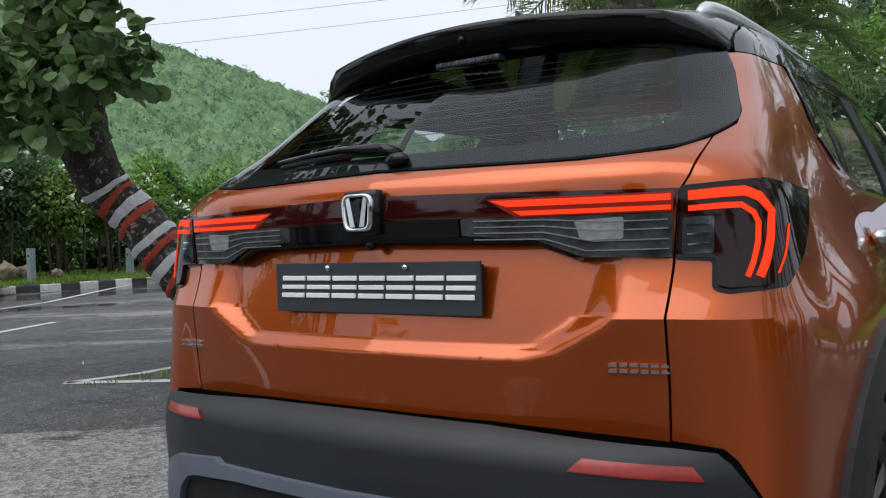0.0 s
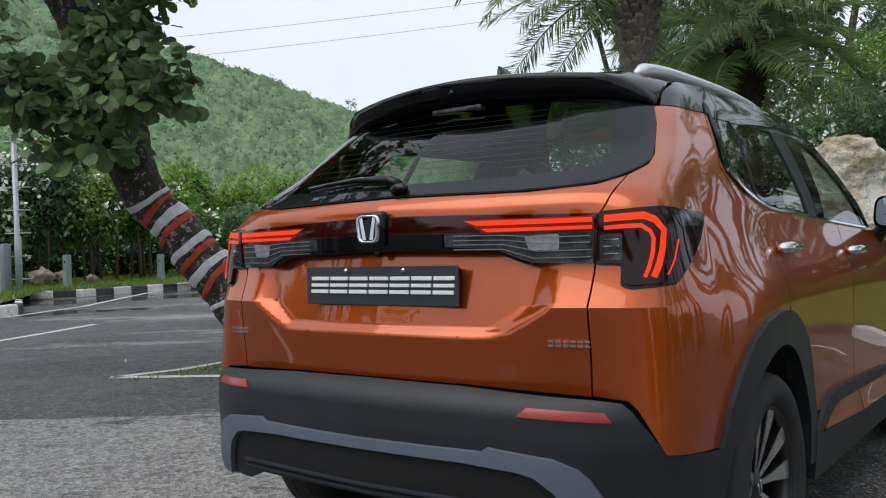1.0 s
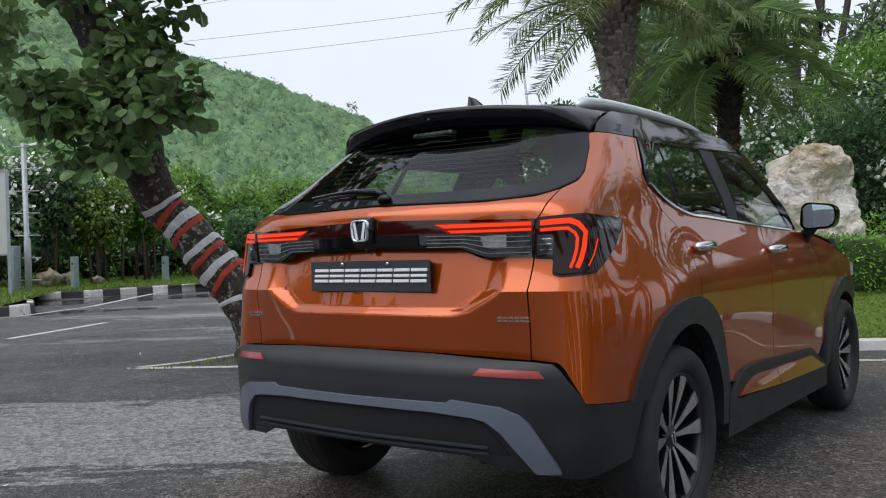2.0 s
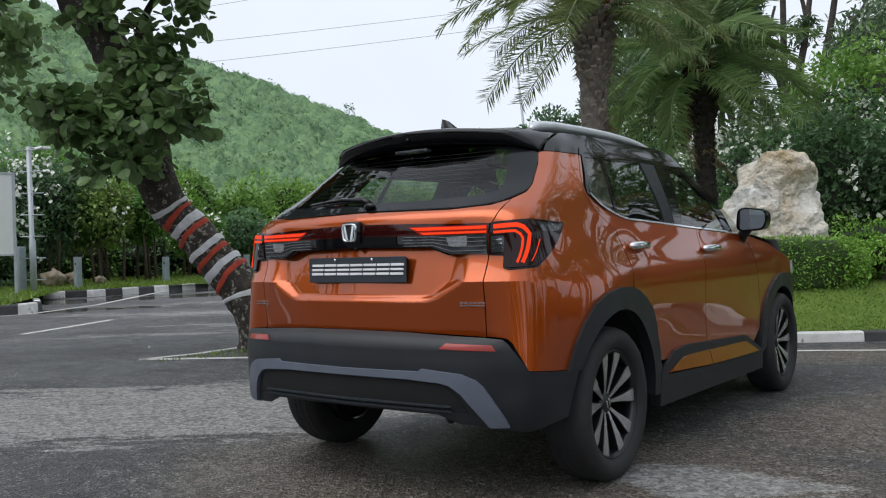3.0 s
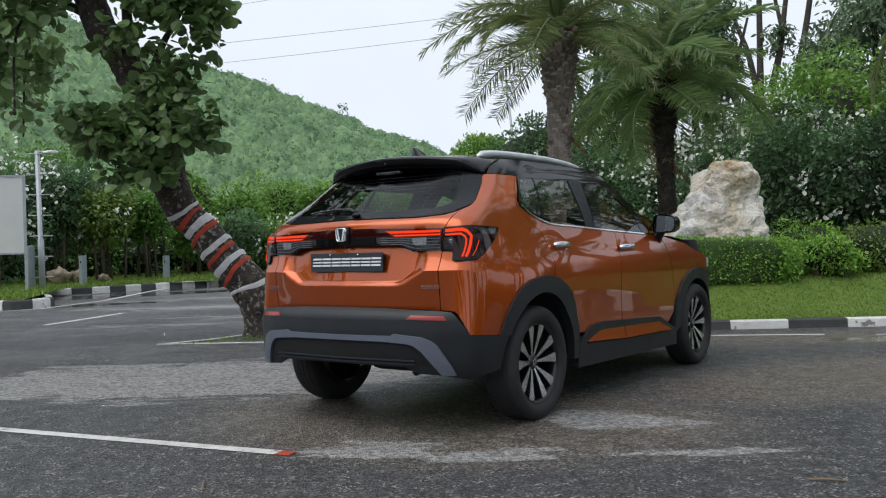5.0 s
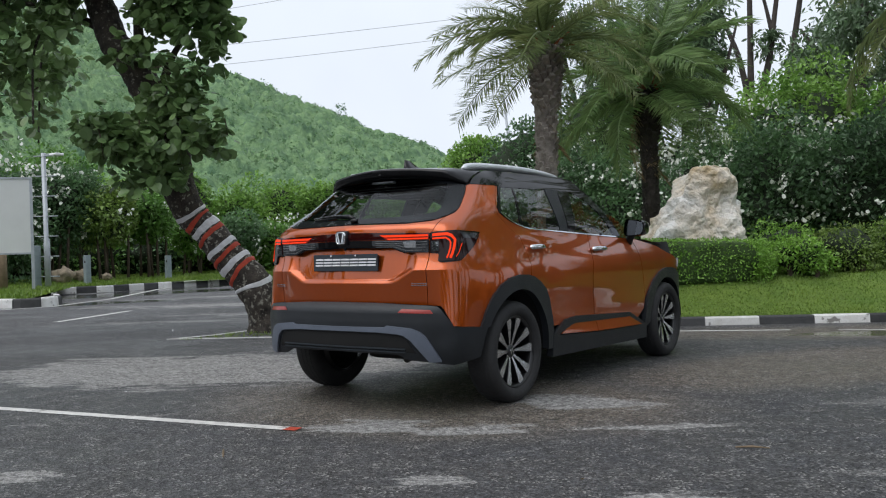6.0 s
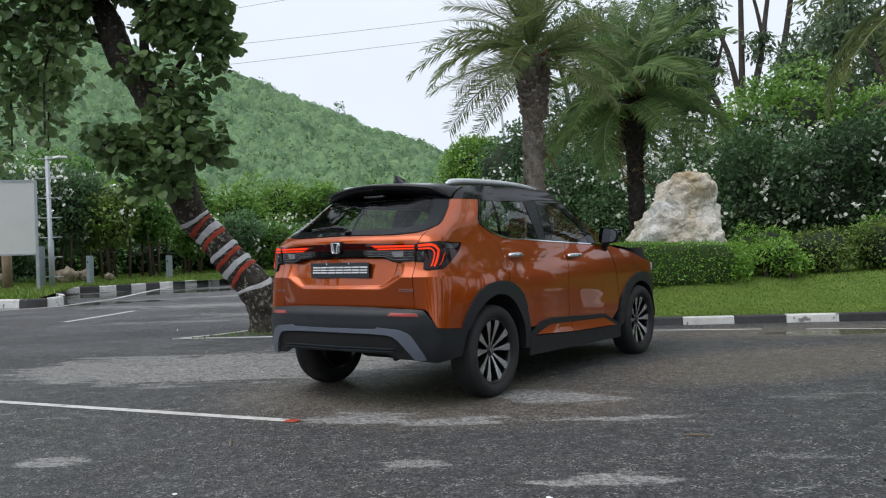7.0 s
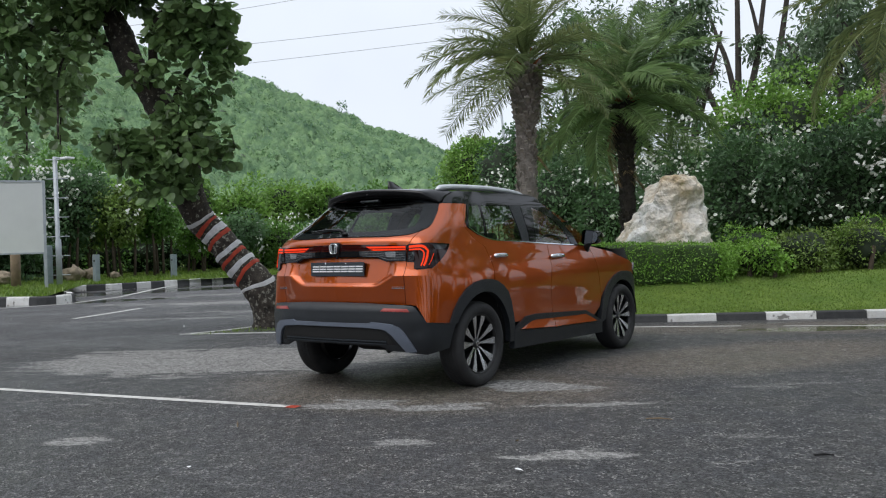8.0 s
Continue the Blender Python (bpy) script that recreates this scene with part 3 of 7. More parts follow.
def true_normals(me, fn):
    """Gives the outer faces of a panel the skin's own normals, so that it mirrors without ripples; creases and rims stay hard."""
    me.update()
    count, loops = len(me.polygons), len(me.loops)
    sz, outer, normal, total, vert = np.zeros(3 * len(me.vertices)), np.zeros(count, np.int32), np.zeros(3 * count), np.zeros(count, np.int32), np.zeros(loops, np.int32)
    me.attributes["sz"].data.foreach_get("vector", sz)
    me.attributes["outer"].data.foreach_get("value", outer)
    me.polygons.foreach_get("normal", normal)
    me.polygons.foreach_get("loop_total", total)
    me.loops.foreach_get("vertex_index", vert)
    face, sz, normal = np.repeat(np.arange(count), total), sz.reshape(-1, 3), normal.reshape(-1, 3)
    s, z = sz[vert, 0], sz[vert, 1]
    middle = np.bincount(face, z, count) / total
    e = 0.004
    s = np.where(np.abs(s) < 0.002, 0.002, s)
    soft = smooth01((np.abs(s) - 0.80) / 0.40)
    hard = np.where(middle[face] > CREASE, np.maximum(z, CREASE + 1.2 * e), np.minimum(z, CREASE - 1.2 * e))
    z, up = np.where(soft > 0, z, hard), (e + 0.066 * soft)
    n = np.cross(fn(s + e, z) - fn(s - e, z), fn(s, z + up) - fn(s, z - up))
    n /= np.linalg.norm(n, axis=1)[:, None] + 1e-12
    n = np.where((outer[face] == 1)[:, None], n, normal[face])
    me.normals_split_custom_set(n.tolist())
    me.attributes.remove(me.attributes["sz"])
    me.attributes.remove(me.attributes["outer"])


def panel(name, poly, material, parent, label="", fn=skin, lift=0.0, deep=0.012, cell=0.04, r=0.0):
    ob = part(name, panel_mesh(rounded(poly, r) if r else poly, fn, lift, deep, cell), material, parent, label)
    true_normals(ob.data, fn)
    return ob


def arch_inner(yc, zc, r, a0, a1, n=22, fn=skin):
    """Points of a wheel arch edge, in (s, z), from angle a0 to a1 (0 points forward)."""
    out = []
    for a in np.radians(np.linspace(a0, a1, n)):
        z = zc + r * math.sin(a)
        out.append((s_at(yc + r * math.cos(a), z, fn), z))
    return out


REAR_Y, FRONT_Y, AXLE_Z, TYRE_R = 0.82, 3.47, 0.334, 0.334


def build_wheel(parent, x, y, side):
    """Alloy wheel with ten machined blades in a ribbed tyre. side: 1 right, -1 left."""
    m = Matrix.Translation((x, y, AXLE_Z)) @ Matrix.Rotation(radians(90 * side), 4, "Y")
    def spin(profile, steps=48):
        bm = bmesh.new()
        rings = [[bm.verts.new((r * math.cos(a), r * math.sin(a), h)) for a in (2 * math.pi * k / steps for k in range(steps))] for r, h in profile]
        for q, w in zip(rings, rings[1:]):
            for k in range(steps):
                bm.faces.new((q[k], q[(k + 1) % steps], w[(k + 1) % steps], w[k]))
        return bm
    # barrel with its rim lip
    bm = spin([(0.20, -0.13), (0.222, -0.10), (0.220, 0.02), (0.218, 0.056), (0.226, 0.072), (0.236, 0.074), (0.239, 0.064), (0.230, -0.10)])
    bmesh.ops.recalc_face_normals(bm, faces=bm.faces[:])
    bmesh.ops.transform(bm, matrix=m, verts=bm.verts[:])
    wheel = part("wheel", bm, ALLOY_DARK, parent, "two-tone alloy wheel with machined blades")
    bm = spin([(0.206, -0.09), (0.19, -0.03), (0.06, -0.02), (0.001, -0.02)], 32)
    bmesh.ops.transform(bm, matrix=m, verts=bm.verts[:])
    part("brake_disc", bm, DARK, wheel)
    bm = spin([(0.233, 0.058), (0.240, 0.080), (0.256, 0.096), (0.285, 0.104), (0.312, 0.094), (0.327, 0.078), (0.333, 0.060), (0.334, 0.02), (0.334, -0.05), (0.330, -0.08), (0.315, -0.10), (0.26, -0.106), (0.216, -0.10)], 72)
    bmesh.ops.recalc_face_normals(bm, faces=bm.faces[:])
    bmesh.ops.transform(bm, matrix=m, verts=bm.verts[:])
    tyre = part("tyre", bm, RUBBER, wheel, "black rubber tyre")
    # tread blocks
    bm = bmesh.new()
    for row, (h0, h1) in enumerate(((0.050, 0.078), (0.012, 0.042), (-0.026, 0.004), (-0.064, -0.034))):
        for k in range(56):
            a = 2 * math.pi * (k + 0.5 * (row % 2)) / 56
            r0, r1 = (0.329, 0.336) if row else (0.322, 0.3345)
            c = Matrix.Rotation(a, 4, "Z")
            quad = [c @ Vector((rr, w, hh)) for rr, w, hh in ((r1, -0.015, h0), (r1, 0.015, h0 + 0.004), (r1 - (0.010 if not row else 0), 0.015, h1), (r1 - (0.010 if not row else 0), -0.015, h1 - 0.004))]
            base = [c @ Vector((r0 - 0.006, w, hh)) for w, hh in ((-0.015, h0), (0.015, h0), (0.015, h1), (-0.015, h1))]
            tv, bv = [bm.verts.new(p) for p in quad], [bm.verts.new(p) for p in base]
            bm.faces.new(tv)
            for j in range(4):
                bm.faces.new((tv[j], tv[(j + 1) % 4], bv[(j + 1) % 4], bv[j]))
    bmesh.ops.recalc_face_normals(bm, faces=bm.faces[:])
    bmesh.ops.transform(bm, matrix=m, verts=bm.verts[:])
    part("tread", bm, RUBBER, wheel, smooth=False)
    bm = spin([(0.2285, 0.066), (0.230, 0.0755), (0.234, 0.0775), (0.2385, 0.072), (0.2385, 0.066)], 64)
    bmesh.ops.recalc_face_normals(bm, faces=bm.faces[:])
    bmesh.ops.transform(bm, matrix=m, verts=bm.verts[:])
    part("rim_edge", bm, ALLOY_DARK, wheel, "dark painted rim edge")
    # ten blades in pairs: a flat machined face on a dark body
    for k in range(10):
        turn = Matrix.Rotation(2 * math.pi * (k + (0.085 if k % 2 else -0.085)) / 10 - 0.314, 4, "Z")
        skew = -0.004 if k % 2 else 0.004
        lane = [(0.040, 0.0065, 0.036), (0.075, 0.0085, 0.043), (0.12, 0.0130, 0.051), (0.165, 0.0205, 0.059), (0.200, 0.0265, 0.064), (0.2300, 0.0265, 0.067)]
        def slab(grow, rise, thick):
            bm = bmesh.new()
            top = [[bm.verts.new(turn @ Vector((r, o * (w + grow) + skew * (r - 0.04) / 0.18, h + rise))) for o in (-1, 1)] for r, w, h in lane]
            low = [[bm.verts.new(turn @ Vector((r, o * (w + grow * 2.5) + skew * (r - 0.04) / 0.18, h + rise - thick))) for o in (-1, 1)] for r, w, h in lane]
            for i in range(len(lane) - 1):
                bm.faces.new((top[i][0], top[i + 1][0], top[i + 1][1], top[i][1]))
                bm.faces.new((top[i][0], low[i][0], low[i + 1][0], top[i + 1][0]))
                bm.faces.new((top[i][1], top[i + 1][1], low[i + 1][1], low[i][1]))
            bmesh.ops.recalc_face_normals(bm, faces=bm.faces[:])
            bmesh.ops.transform(bm, matrix=m, verts=bm.verts[:])
            return bm
        part("spoke", slab(0.003, 0.0, 0.045), ALLOY_DARK, wheel, "dark painted wheel spoke", smooth=False)
        part("spoke_face", slab(0.0, 0.002, 0.003), MACHINED, wheel, "machined silver spoke face", smooth=False)
    bm = spin([(0.052, 0.020), (0.050, 0.036), (0.034, 0.040), (0.032, 0.044), (0.001, 0.046)], 28)
    bmesh.ops.recalc_face_normals(bm, faces=bm.faces[:])
    bmesh.ops.transform(bm, matrix=m, verts=bm.verts[:])
    part("hub_cap", bm, ALLOY_DARK, wheel)
    bm = bmesh.new()
    for w in (-0.011, 0.011):
        add_box(bm, (-0.018, w - 0.005, 0.044), (0.018, w + 0.005, 0.050), 0.002, Matrix.Rotation(0.4, 4, "Z"))
    bmesh.ops.transform(bm, matrix=m, verts=bm.verts[:])
    part("hub_emblem", bm, CHROME, wheel)


def build_car():
    car = thing("car", "orange compact SUV with black roof parked on asphalt, tail lamps lit", "car")
    # ---- inner shell that closes the gaps ----
    bm = bmesh.new()
    for sign in (1, -1):
        ss, zs = np.arange(0, 4.36, 0.06), np.arange(0.30, 1.075, 0.05)
        S, Z = np.meshgrid(ss, zs)
        p = skin(S, Z)
        e = 0.004
        nrm = np.cross(skin(S + e, Z) - skin(S - e, Z), skin(S, Z + e) - skin(S, Z - e))
        nrm /= np.linalg.norm(nrm, axis=-1)[..., None] + 1e-12
        p = p - 0.05 * nrm
        p[..., 0] *= sign
        g = [[bm.verts.new(Vector(q)) for q in row] for row in p]
        for i in range(len(zs) - 1):
            for j in range(len(ss) - 1):
                c = (p[i, j] + p[i + 1, j + 1]) / 2
                if min(math.hypot(c[1] - REAR_Y - 0.03, c[2] - AXLE_Z), math.hypot(c[1] - FRONT_Y - 0.02, c[2] - AXLE_Z)) < 0.44 or (c[2] < 0.42 and c[1] < 1.1):
                    continue
                q = (g[i][j], g[i][j + 1], g[i + 1][j + 1], g[i + 1][j])
                bm.faces.new(q if sign > 0 else q[::-1])
    part("inner_body", bm, DARK, car)
    bm = bmesh.new()
    add_box(bm, (-0.62, 0.95, 0.24), (0.62, 4.0, 0.36), 0.03)
    add_box(bm, (-0.60, 0.20, 0.42), (0.60, 1.0, 0.48), 0.03)
    add_box(bm, (-0.10, 0.42, 0.29), (0.34, 0.62, 0.38), 0.05)
    part("underbody", bm, DARK, car)
    bm = add_tube(bmesh.new(), [(0.30, 0.62, 0.34), (0.36, 0.40, 0.34), (0.38, 0.26, 0.325)], [0.022, 0.022, 0.024], 12)
    part("exhaust_pipe", bm, ALLOY_DARK, car)
    bm = add_tube(bmesh.new(), [(-0.66, 0.82, 0.30), (0.66, 0.82, 0.30)], 0.04, 12)
    part("rear_axle", bm, DARK, car)
    for yc in (REAR_Y, FRONT_Y):
        for sign in (1, -1):
            bm = bmesh.new()
            arcs = [[bm.verts.new((sign * x, yc + 0.02 + 0.43 * math.cos(a), AXLE_Z + 0.43 * math.sin(a))) for a in np.radians(np.linspace(0, 178, 20))] for x in (0.83, 0.55)]
            for k in range(19):
                bm.faces.new((arcs[0][k], arcs[0][k + 1], arcs[1][k + 1], arcs[1][k]))
            bm.faces.new(arcs[1])
            part("wheel_arch_liner", bm, DARK, car)

    # ---- tailgate ----
    gate_edge = [(0.607, 0.682), (0.610, 0.785), (0.609, 0.905), (0.616, 1.007), (0.631, 1.127), (0.648, 1.151), (0.682, 1.226)]
    gate = panel("tailgate", both([(0, 0.700), (0.3, 0.697)] + gate_edge + [(0.606, 1.203), (0.446, 1.191), (0.2, 1.194), (0, 1.197)]), PAINT, car, "orange painted tailgate", gate_skin, 0, 0.02, 0.0125)
    # glass with its black border
    low = [(0, 1.201), (0.2, 1.198), (0.446, 1.195), (0.61, 1.208), (0.688, 1.233)]
    side = [(0.742, 1.258), (0.762, 1.289), (0.754, 1.391), (0.734, 1.449), (0.70, 1.50)]
    pane_low = [(0, 1.240), (0.3, 1.238), (0.50, 1.246), (0.585, 1.262)]
    pane_side = [(0.615, 1.285), (0.618, 1.33), (0.60, 1.44), (0.585, 1.462)]
    edge_r = [tuple(p) for p in curve_points(low, 5)] + [tuple(p) for p in curve_points([low[-1]] + side, 6)][1:] + [(0.3, 1.512), (0, 1.515)]
    panel("rear_glass", both(edge_r), REAR_GLASS, gate, "dark tinted sloping rear window", lift=0.006, deep=0.003, cell=0.03)
    pane_side = [tuple(p) for p in curve_points(pane_low[-2:] + pane_side, 5)][5:]
    pane_low = pane_low[:-1]
    inner_r = pane_low + pane_side + [(0.3, 1.492), (0, 1.494)]
    ring = [edge_r[0]] + edge_r[1:] + inner_r[::-1]
    panel("glass_border", ring, FRIT, gate, "black border of the rear window", lift=0.001, deep=0.004, cell=0.035)
    panel("glass_border", mirrored(ring), FRIT, gate, "black border of the rear window", lift=0.001, deep=0.004, cell=0.035)
    for k in range(10):
        z = 1.272 + 0.021 * k
        panel("defroster_line", stroke([(-0.57, z), (-0.3, z - 0.004), (0.0, z - 0.006), (0.3, z - 0.004), (0.57, z)], 0.0010), SEAT, gate, lift=0.0015, deep=0.001, cell=0.10)
    # wiper
    q = [tuple(skin(s, z) + np.array((0, -0.018, 0.014))) for s, z in ((0.035, 1.226), (-0.03, 1.246), (-0.16, 1.252), (-0.28, 1.246), (-0.37, 1.240))]
    bm = add_tube(bmesh.new(), q, [0.014, 0.013, 0.008, 0.006, 0.004], 10)
    wiper = part("wiper", bm, GLOSS_BLACK, gate, "black rear wiper at rest")
    bm = add_tube(bmesh.new(), [tuple(np.array(p) + (0, 0.012, -0.012)) for p in q[1:]], 0.006, 8)
    part("wiper_blade", bm, RUBBER, wiper)
    bm = bmesh.new()
    c = Vector(skin(0.04, 1.218)) + Vector((0, -0.012, 0.008))
    bmesh.ops.create_uvsphere(bm, u_segments=16, v_segments=10, radius=0.021, matrix=Matrix.Translation(c) @ Matrix.Diagonal((1.5, 0.8, 0.8, 1)))
    part("wiper_pivot", bm, GLOSS_BLACK, wiper)
    # lamp bar
    bar = panel("lamp_bar", both([(0, 1.097), (0.624, 1.090), (0.631, 1.128), (0.3, 1.138), (0, 1.145)]), LENS_RED, gate, "smoked red full-width lamp bar", lift=0.012, deep=0.016, cell=0.05)
    panel("trim_bar", both([(0, 1.058), (0.232, 1.056), (0.232, 1.092), (0, 1.095)]), GLOSS_BLACK, gate, "gloss black trim below the lamp bar", lift=0.014, deep=0.03, cell=0.05)
    # black strip laid on the gate as the shade below the trim
    panel("lid_shadow", both([(0, 1.049), (0.375, 1.040), (0.455, 1.006), (0.470, 1.012), (0.38, 1.052), (0, 1.062)]), GLOSS_BLACK, gate, "black strip standing in for the shade under the trim", lift=0.006, deep=0.02, cell=0.05)
    for flip in (False, True):
        f = mirrored if flip else (lambda a: a)
        clear = [(0.236, 1.058), (0.38, 1.048), (0.465, 1.011), (0.616, 1.007), (0.621, 1.087), (0.236, 1.091)]
        lens = panel("reverse_lamp", f(clear), LENS_CLEAR, gate, "ribbed clear reversing lamp", lift=0.012, deep=0.03, cell=0.04, r=0.004)
        for k, z in enumerate((1.024, 1.042, 1.060, 1.076)):
            run = [(0.265 + 0.0 * k, 1.086 - 0.012 * (3 - k)), (0.40, 1.084 - 0.012 * (3 - k)), (0.47 + 0.012 * k, z), (0.612, z)]
            panel("lamp_rib", f(stroke(run, 0.0025)), CHROME, lens, "thin bright rib", lift=0.0145, deep=0.003, cell=0.06)
        panel("lamp_reflector", f([(0.462, 1.044), (0.534, 1.044), (0.536, 1.084), (0.452, 1.080)]), LENS_BRIGHT, lens, "bright faceted reflector", lift=0.0135, deep=0.004, cell=0.012, r=0.006)
        panel("lamp_glow", f([(0.292, 1.1245), (0.622, 1.1225), (0.622, 1.0900), (0.350, 1.0905)]), LED_DIM, bar, "dim red glow round the lamp strips", lift=0.0130, deep=0.003, cell=0.05)
        panel("lamp_strip", f([(0.300, 1.121), (0.618, 1.1185), (0.618, 1.1080), (0.334, 1.1090)]), LED, bar, "lit red lamp strip", lift=0.0145, deep=0.004, cell=0.05)
        panel("lamp_strip", f([(0.345, 1.1015), (0.618, 1.1005), (0.618, 1.0925), (0.360, 1.0930)]), LED, bar, "lit red lamp strip", lift=0.0145, deep=0.004, cell=0.05)
    # spoiler with the high brake lamp
    bm = bmesh.new()
    xs = np.linspace(-1, 1, 41)
    rows = []
    for u in xs:
        a = abs(u)
        x = 0.605 * u
        tip = float(smooth01((a - 0.86) / 0.14))
        lip_y, lip_z = 0.498 + 0.120 * a**2 + 0.03 * tip, 1.581 - 0.055 * a**2 - 0.034 * tip
        ring_pts = [(0.84 + 0.05 * a, 1.596 - 0.036 * a**2 - 0.050 * tip), (0.66 + 0.03 * a, 1.592 - 0.032 * a**2 - 0.055 * tip), (lip_y + 0.03, lip_z + 0.008), (lip_y, lip_z), (lip_y - 0.002, lip_z - 0.012),
                    (lip_y + 0.012, lip_z - 0.058 + 0.012 * tip), (lip_y + 0.03, lip_z - 0.066 + 0.012 * tip), (0.560 + 0.105 * a**2 + 0.05 * tip, 1.503 - 0.020 * a**2 - 0.020 * tip), (0.60 + 0.10 * a**2, 1.50 - 0.02 * a**2)]
        sweep = float(smooth01((a - 0.80) / 0.20))
        ends = skin(np.array((0.86, 0.80, 0.765, 0.752, 0.747, 0.740, 0.732, 0.72, 0.715)), np.array((1.556, 1.535, 1.505, 1.478, 1.460, 1.450, 1.453, 1.475, 1.495)))
        ends = ends + np.array((0.006, -0.008, 0.004))
        row = []
        for (y, z), e in zip(ring_pts, ends):
            q = np.array((abs(x), y, z)) * (1 - sweep) + e * sweep
            row.append(bm.verts.new((math.copysign(q[0], u), q[1], q[2])))
        rows.append(row)
    for a, b in zip(rows, rows[1:]):
        for k in range(len(a) - 1):
            bm.faces.new((a[k], a[k + 1], b[k + 1], b[k]))
    bm.faces.new(rows[0])
    bm.faces.new(rows[-1][::-1])
    bmesh.ops.recalc_face_normals(bm, faces=bm.faces[:])
    spoiler = part("spoiler", bm, GLOSS_BLACK, gate, "gloss black roof spoiler")
    bm = add_box(bmesh.new(), (-0.095, 0.520, 1.486), (0.095, 0.56, 1.502), 0.004)
    lamp = part("brake_lamp", bm, LENS_CLEAR, spoiler, "clear unlit high brake lamp")
    bm = bmesh.new()
    for k in range(7):
        add_box(bm, (-0.080 + 0.025 * k - 0.008, 0.517, 1.489), (-0.080 + 0.025 * k + 0.008, 0.521, 1.499), 0.001)
    part("brake_lamp_cell", bm, LENS_CLEAR, lamp)
    bm = bmesh.new()
    bmesh.ops.create_uvsphere(bm, u_segments=10, v_segments=8, radius=0.010, matrix=Matrix.Translation((0.0, 0.503, 1.545)))
    part("washer_nozzle", bm, GLOSS_BLACK, spoiler)
    # badge: chrome frame with a plain flared chrome shape inside
    def ring_bm(w, h, thick, y0, y1, top_wider=0.0):
        bm = bmesh.new()
        outer = rounded([(-w, -h), (w, -h), (w + top_wider, h), (-w - top_wider, h)], 0.022, 5)
        inner = rounded([(-w + thick, -h + thick), (w - thick, -h + thick), (w + top_wider - thick, h - thick), (-w - top_wider + thick, h - thick)], 0.016, 5)
        o0, o1, i0, i1 = [[bm.verts.new((x, y, 1.113 + z)) for x, z in loop] for loop, y in ((outer, y1), (outer, y0), (inner, y1), (inner, y0))]
        nn = len(outer)
        for k in range(nn):
            j = (k + 1) % nn
            bm.faces.new((o0[k], o0[j], o1[j], o1[k]))
            bm.faces.new((o1[k], o1[j], i1[j], i1[k]))
            bm.faces.new((i1[k], i1[j], i0[j], i0[k]))
        bmesh.ops.recalc_face_normals(bm, faces=bm.faces[:])
        return bm
    bm = add_box(bmesh.new(), (-0.048, 0.090, 1.065), (0.048, 0.125, 1.161), 0.012)
    badge = part("badge_base", bm, GLOSS_BLACK, gate, "gloss black badge base")
    part("badge_frame", ring_bm(0.036, 0.039, 0.006, 0.078, 0.092, 0.004), CHROME, badge, "chrome badge frame")
    bm = bmesh.new()
    for sgn in (1, -1):
        pts = [(0.006, -0.030), (0.019, -0.030), (0.030, 0.032), (0.019, 0.032)]
        f = [bm.verts.new((sgn * x, 0.080, 1.113 + z)) for x, z in pts]
        g = [bm.verts.new((sgn * x, 0.090, 1.113 + z)) for x, z in pts]
        bm.faces.new(f)
        for k in range(len(pts)):
            bm.faces.new((f[k], g[k], g[(k + 1) % len(pts)], f[(k + 1) % len(pts)]))
    bmesh.ops.recalc_face_normals(bm, faces=bm.faces[:])
    part("badge_mark", bm, CHROME, badge, "plain chrome mark", smooth=False)
    # show plate with plain white bars for its lettering
    bm = add_box(bmesh.new(), (-0.282, 0.118, 0.899), (0.278, 0.124, 1.008), 0.0015)
    plate = part("show_plate", bm, PLATE, gate, "dark slate show plate with raised white bars", smooth=False)
    bm = bmesh.new()
    add_box(bm, (-0.27, 0.124, 0.905), (0.266, 0.150, 1.000))
    part("plate_backing", bm, DARK, plate)
    wid, x0 = 0.069, -0.262
    for k in range(7):
        for z, h in ((0.9310, 0.0105), (0.9500, 0.0095), (0.9690, 0.0105)):
            bm = bmesh.new()
            xa = x0 + 0.0762 * k
            add_box(bm, (xa, 0.1135, z), (xa + wid, 0.1185, z + h), 0.0015, Matrix.Translation(((z - 0.93) * 0.12, 0, 0)))
            part("plate_bar", bm, WHITE, plate, "raised white bar", smooth=False)
    for x in (-0.118, 0.096):
        bm = bmesh.new()
        bmesh.ops.create_cone(bm, cap_ends=True, segments=12, radius1=0.0075, radius2=0.005, depth=0.008, matrix=Matrix.Translation((x, 0.115, 0.997)) @ Matrix.Rotation(radians(90), 4, "X"))
        part("plate_screw", bm, CHROME, plate)
    # small chrome marks as plain bars
    for s0, s1, zc, count, tall in ((-0.672, -0.575, 0.803, 7, 0.017), (0.512, 0.618, 0.812, 6, 0.017)):
        mark = None
        for k in range(count):
            a, b = s0 + (s1 - s0) * k / count, s0 + (s1 - s0) * (k + 0.78) / count
            for z in (zc - tall / 2 + 0.003, zc + tall / 2 - 0.003):
                ob = panel("mark_bar", [(a, z - 0.0025), (b, z - 0.0025), (b, z + 0.0025), (a, z + 0.0025)], CHROME, gate, "small chrome bar", lift=0.006, deep=0.008, cell=0.05)
    bm = bmesh.new()
    bmesh.ops.create_uvsphere(bm, u_segments=12, v_segments=8, radius=0.012, matrix=Matrix.Translation((0.0, 0.125, 1.045)))
    part("rear_camera", bm, GLOSS_BLACK, gate)

    # ---- flanks ----
    door_cut = [(1.512, 0.822), (1.504, 0.881), (1.50, 0.98), (1.47, 1.097), (1.33, 1.166), (1.16, 1.265), (1.11, 1.361), (1.135, 1.452)]
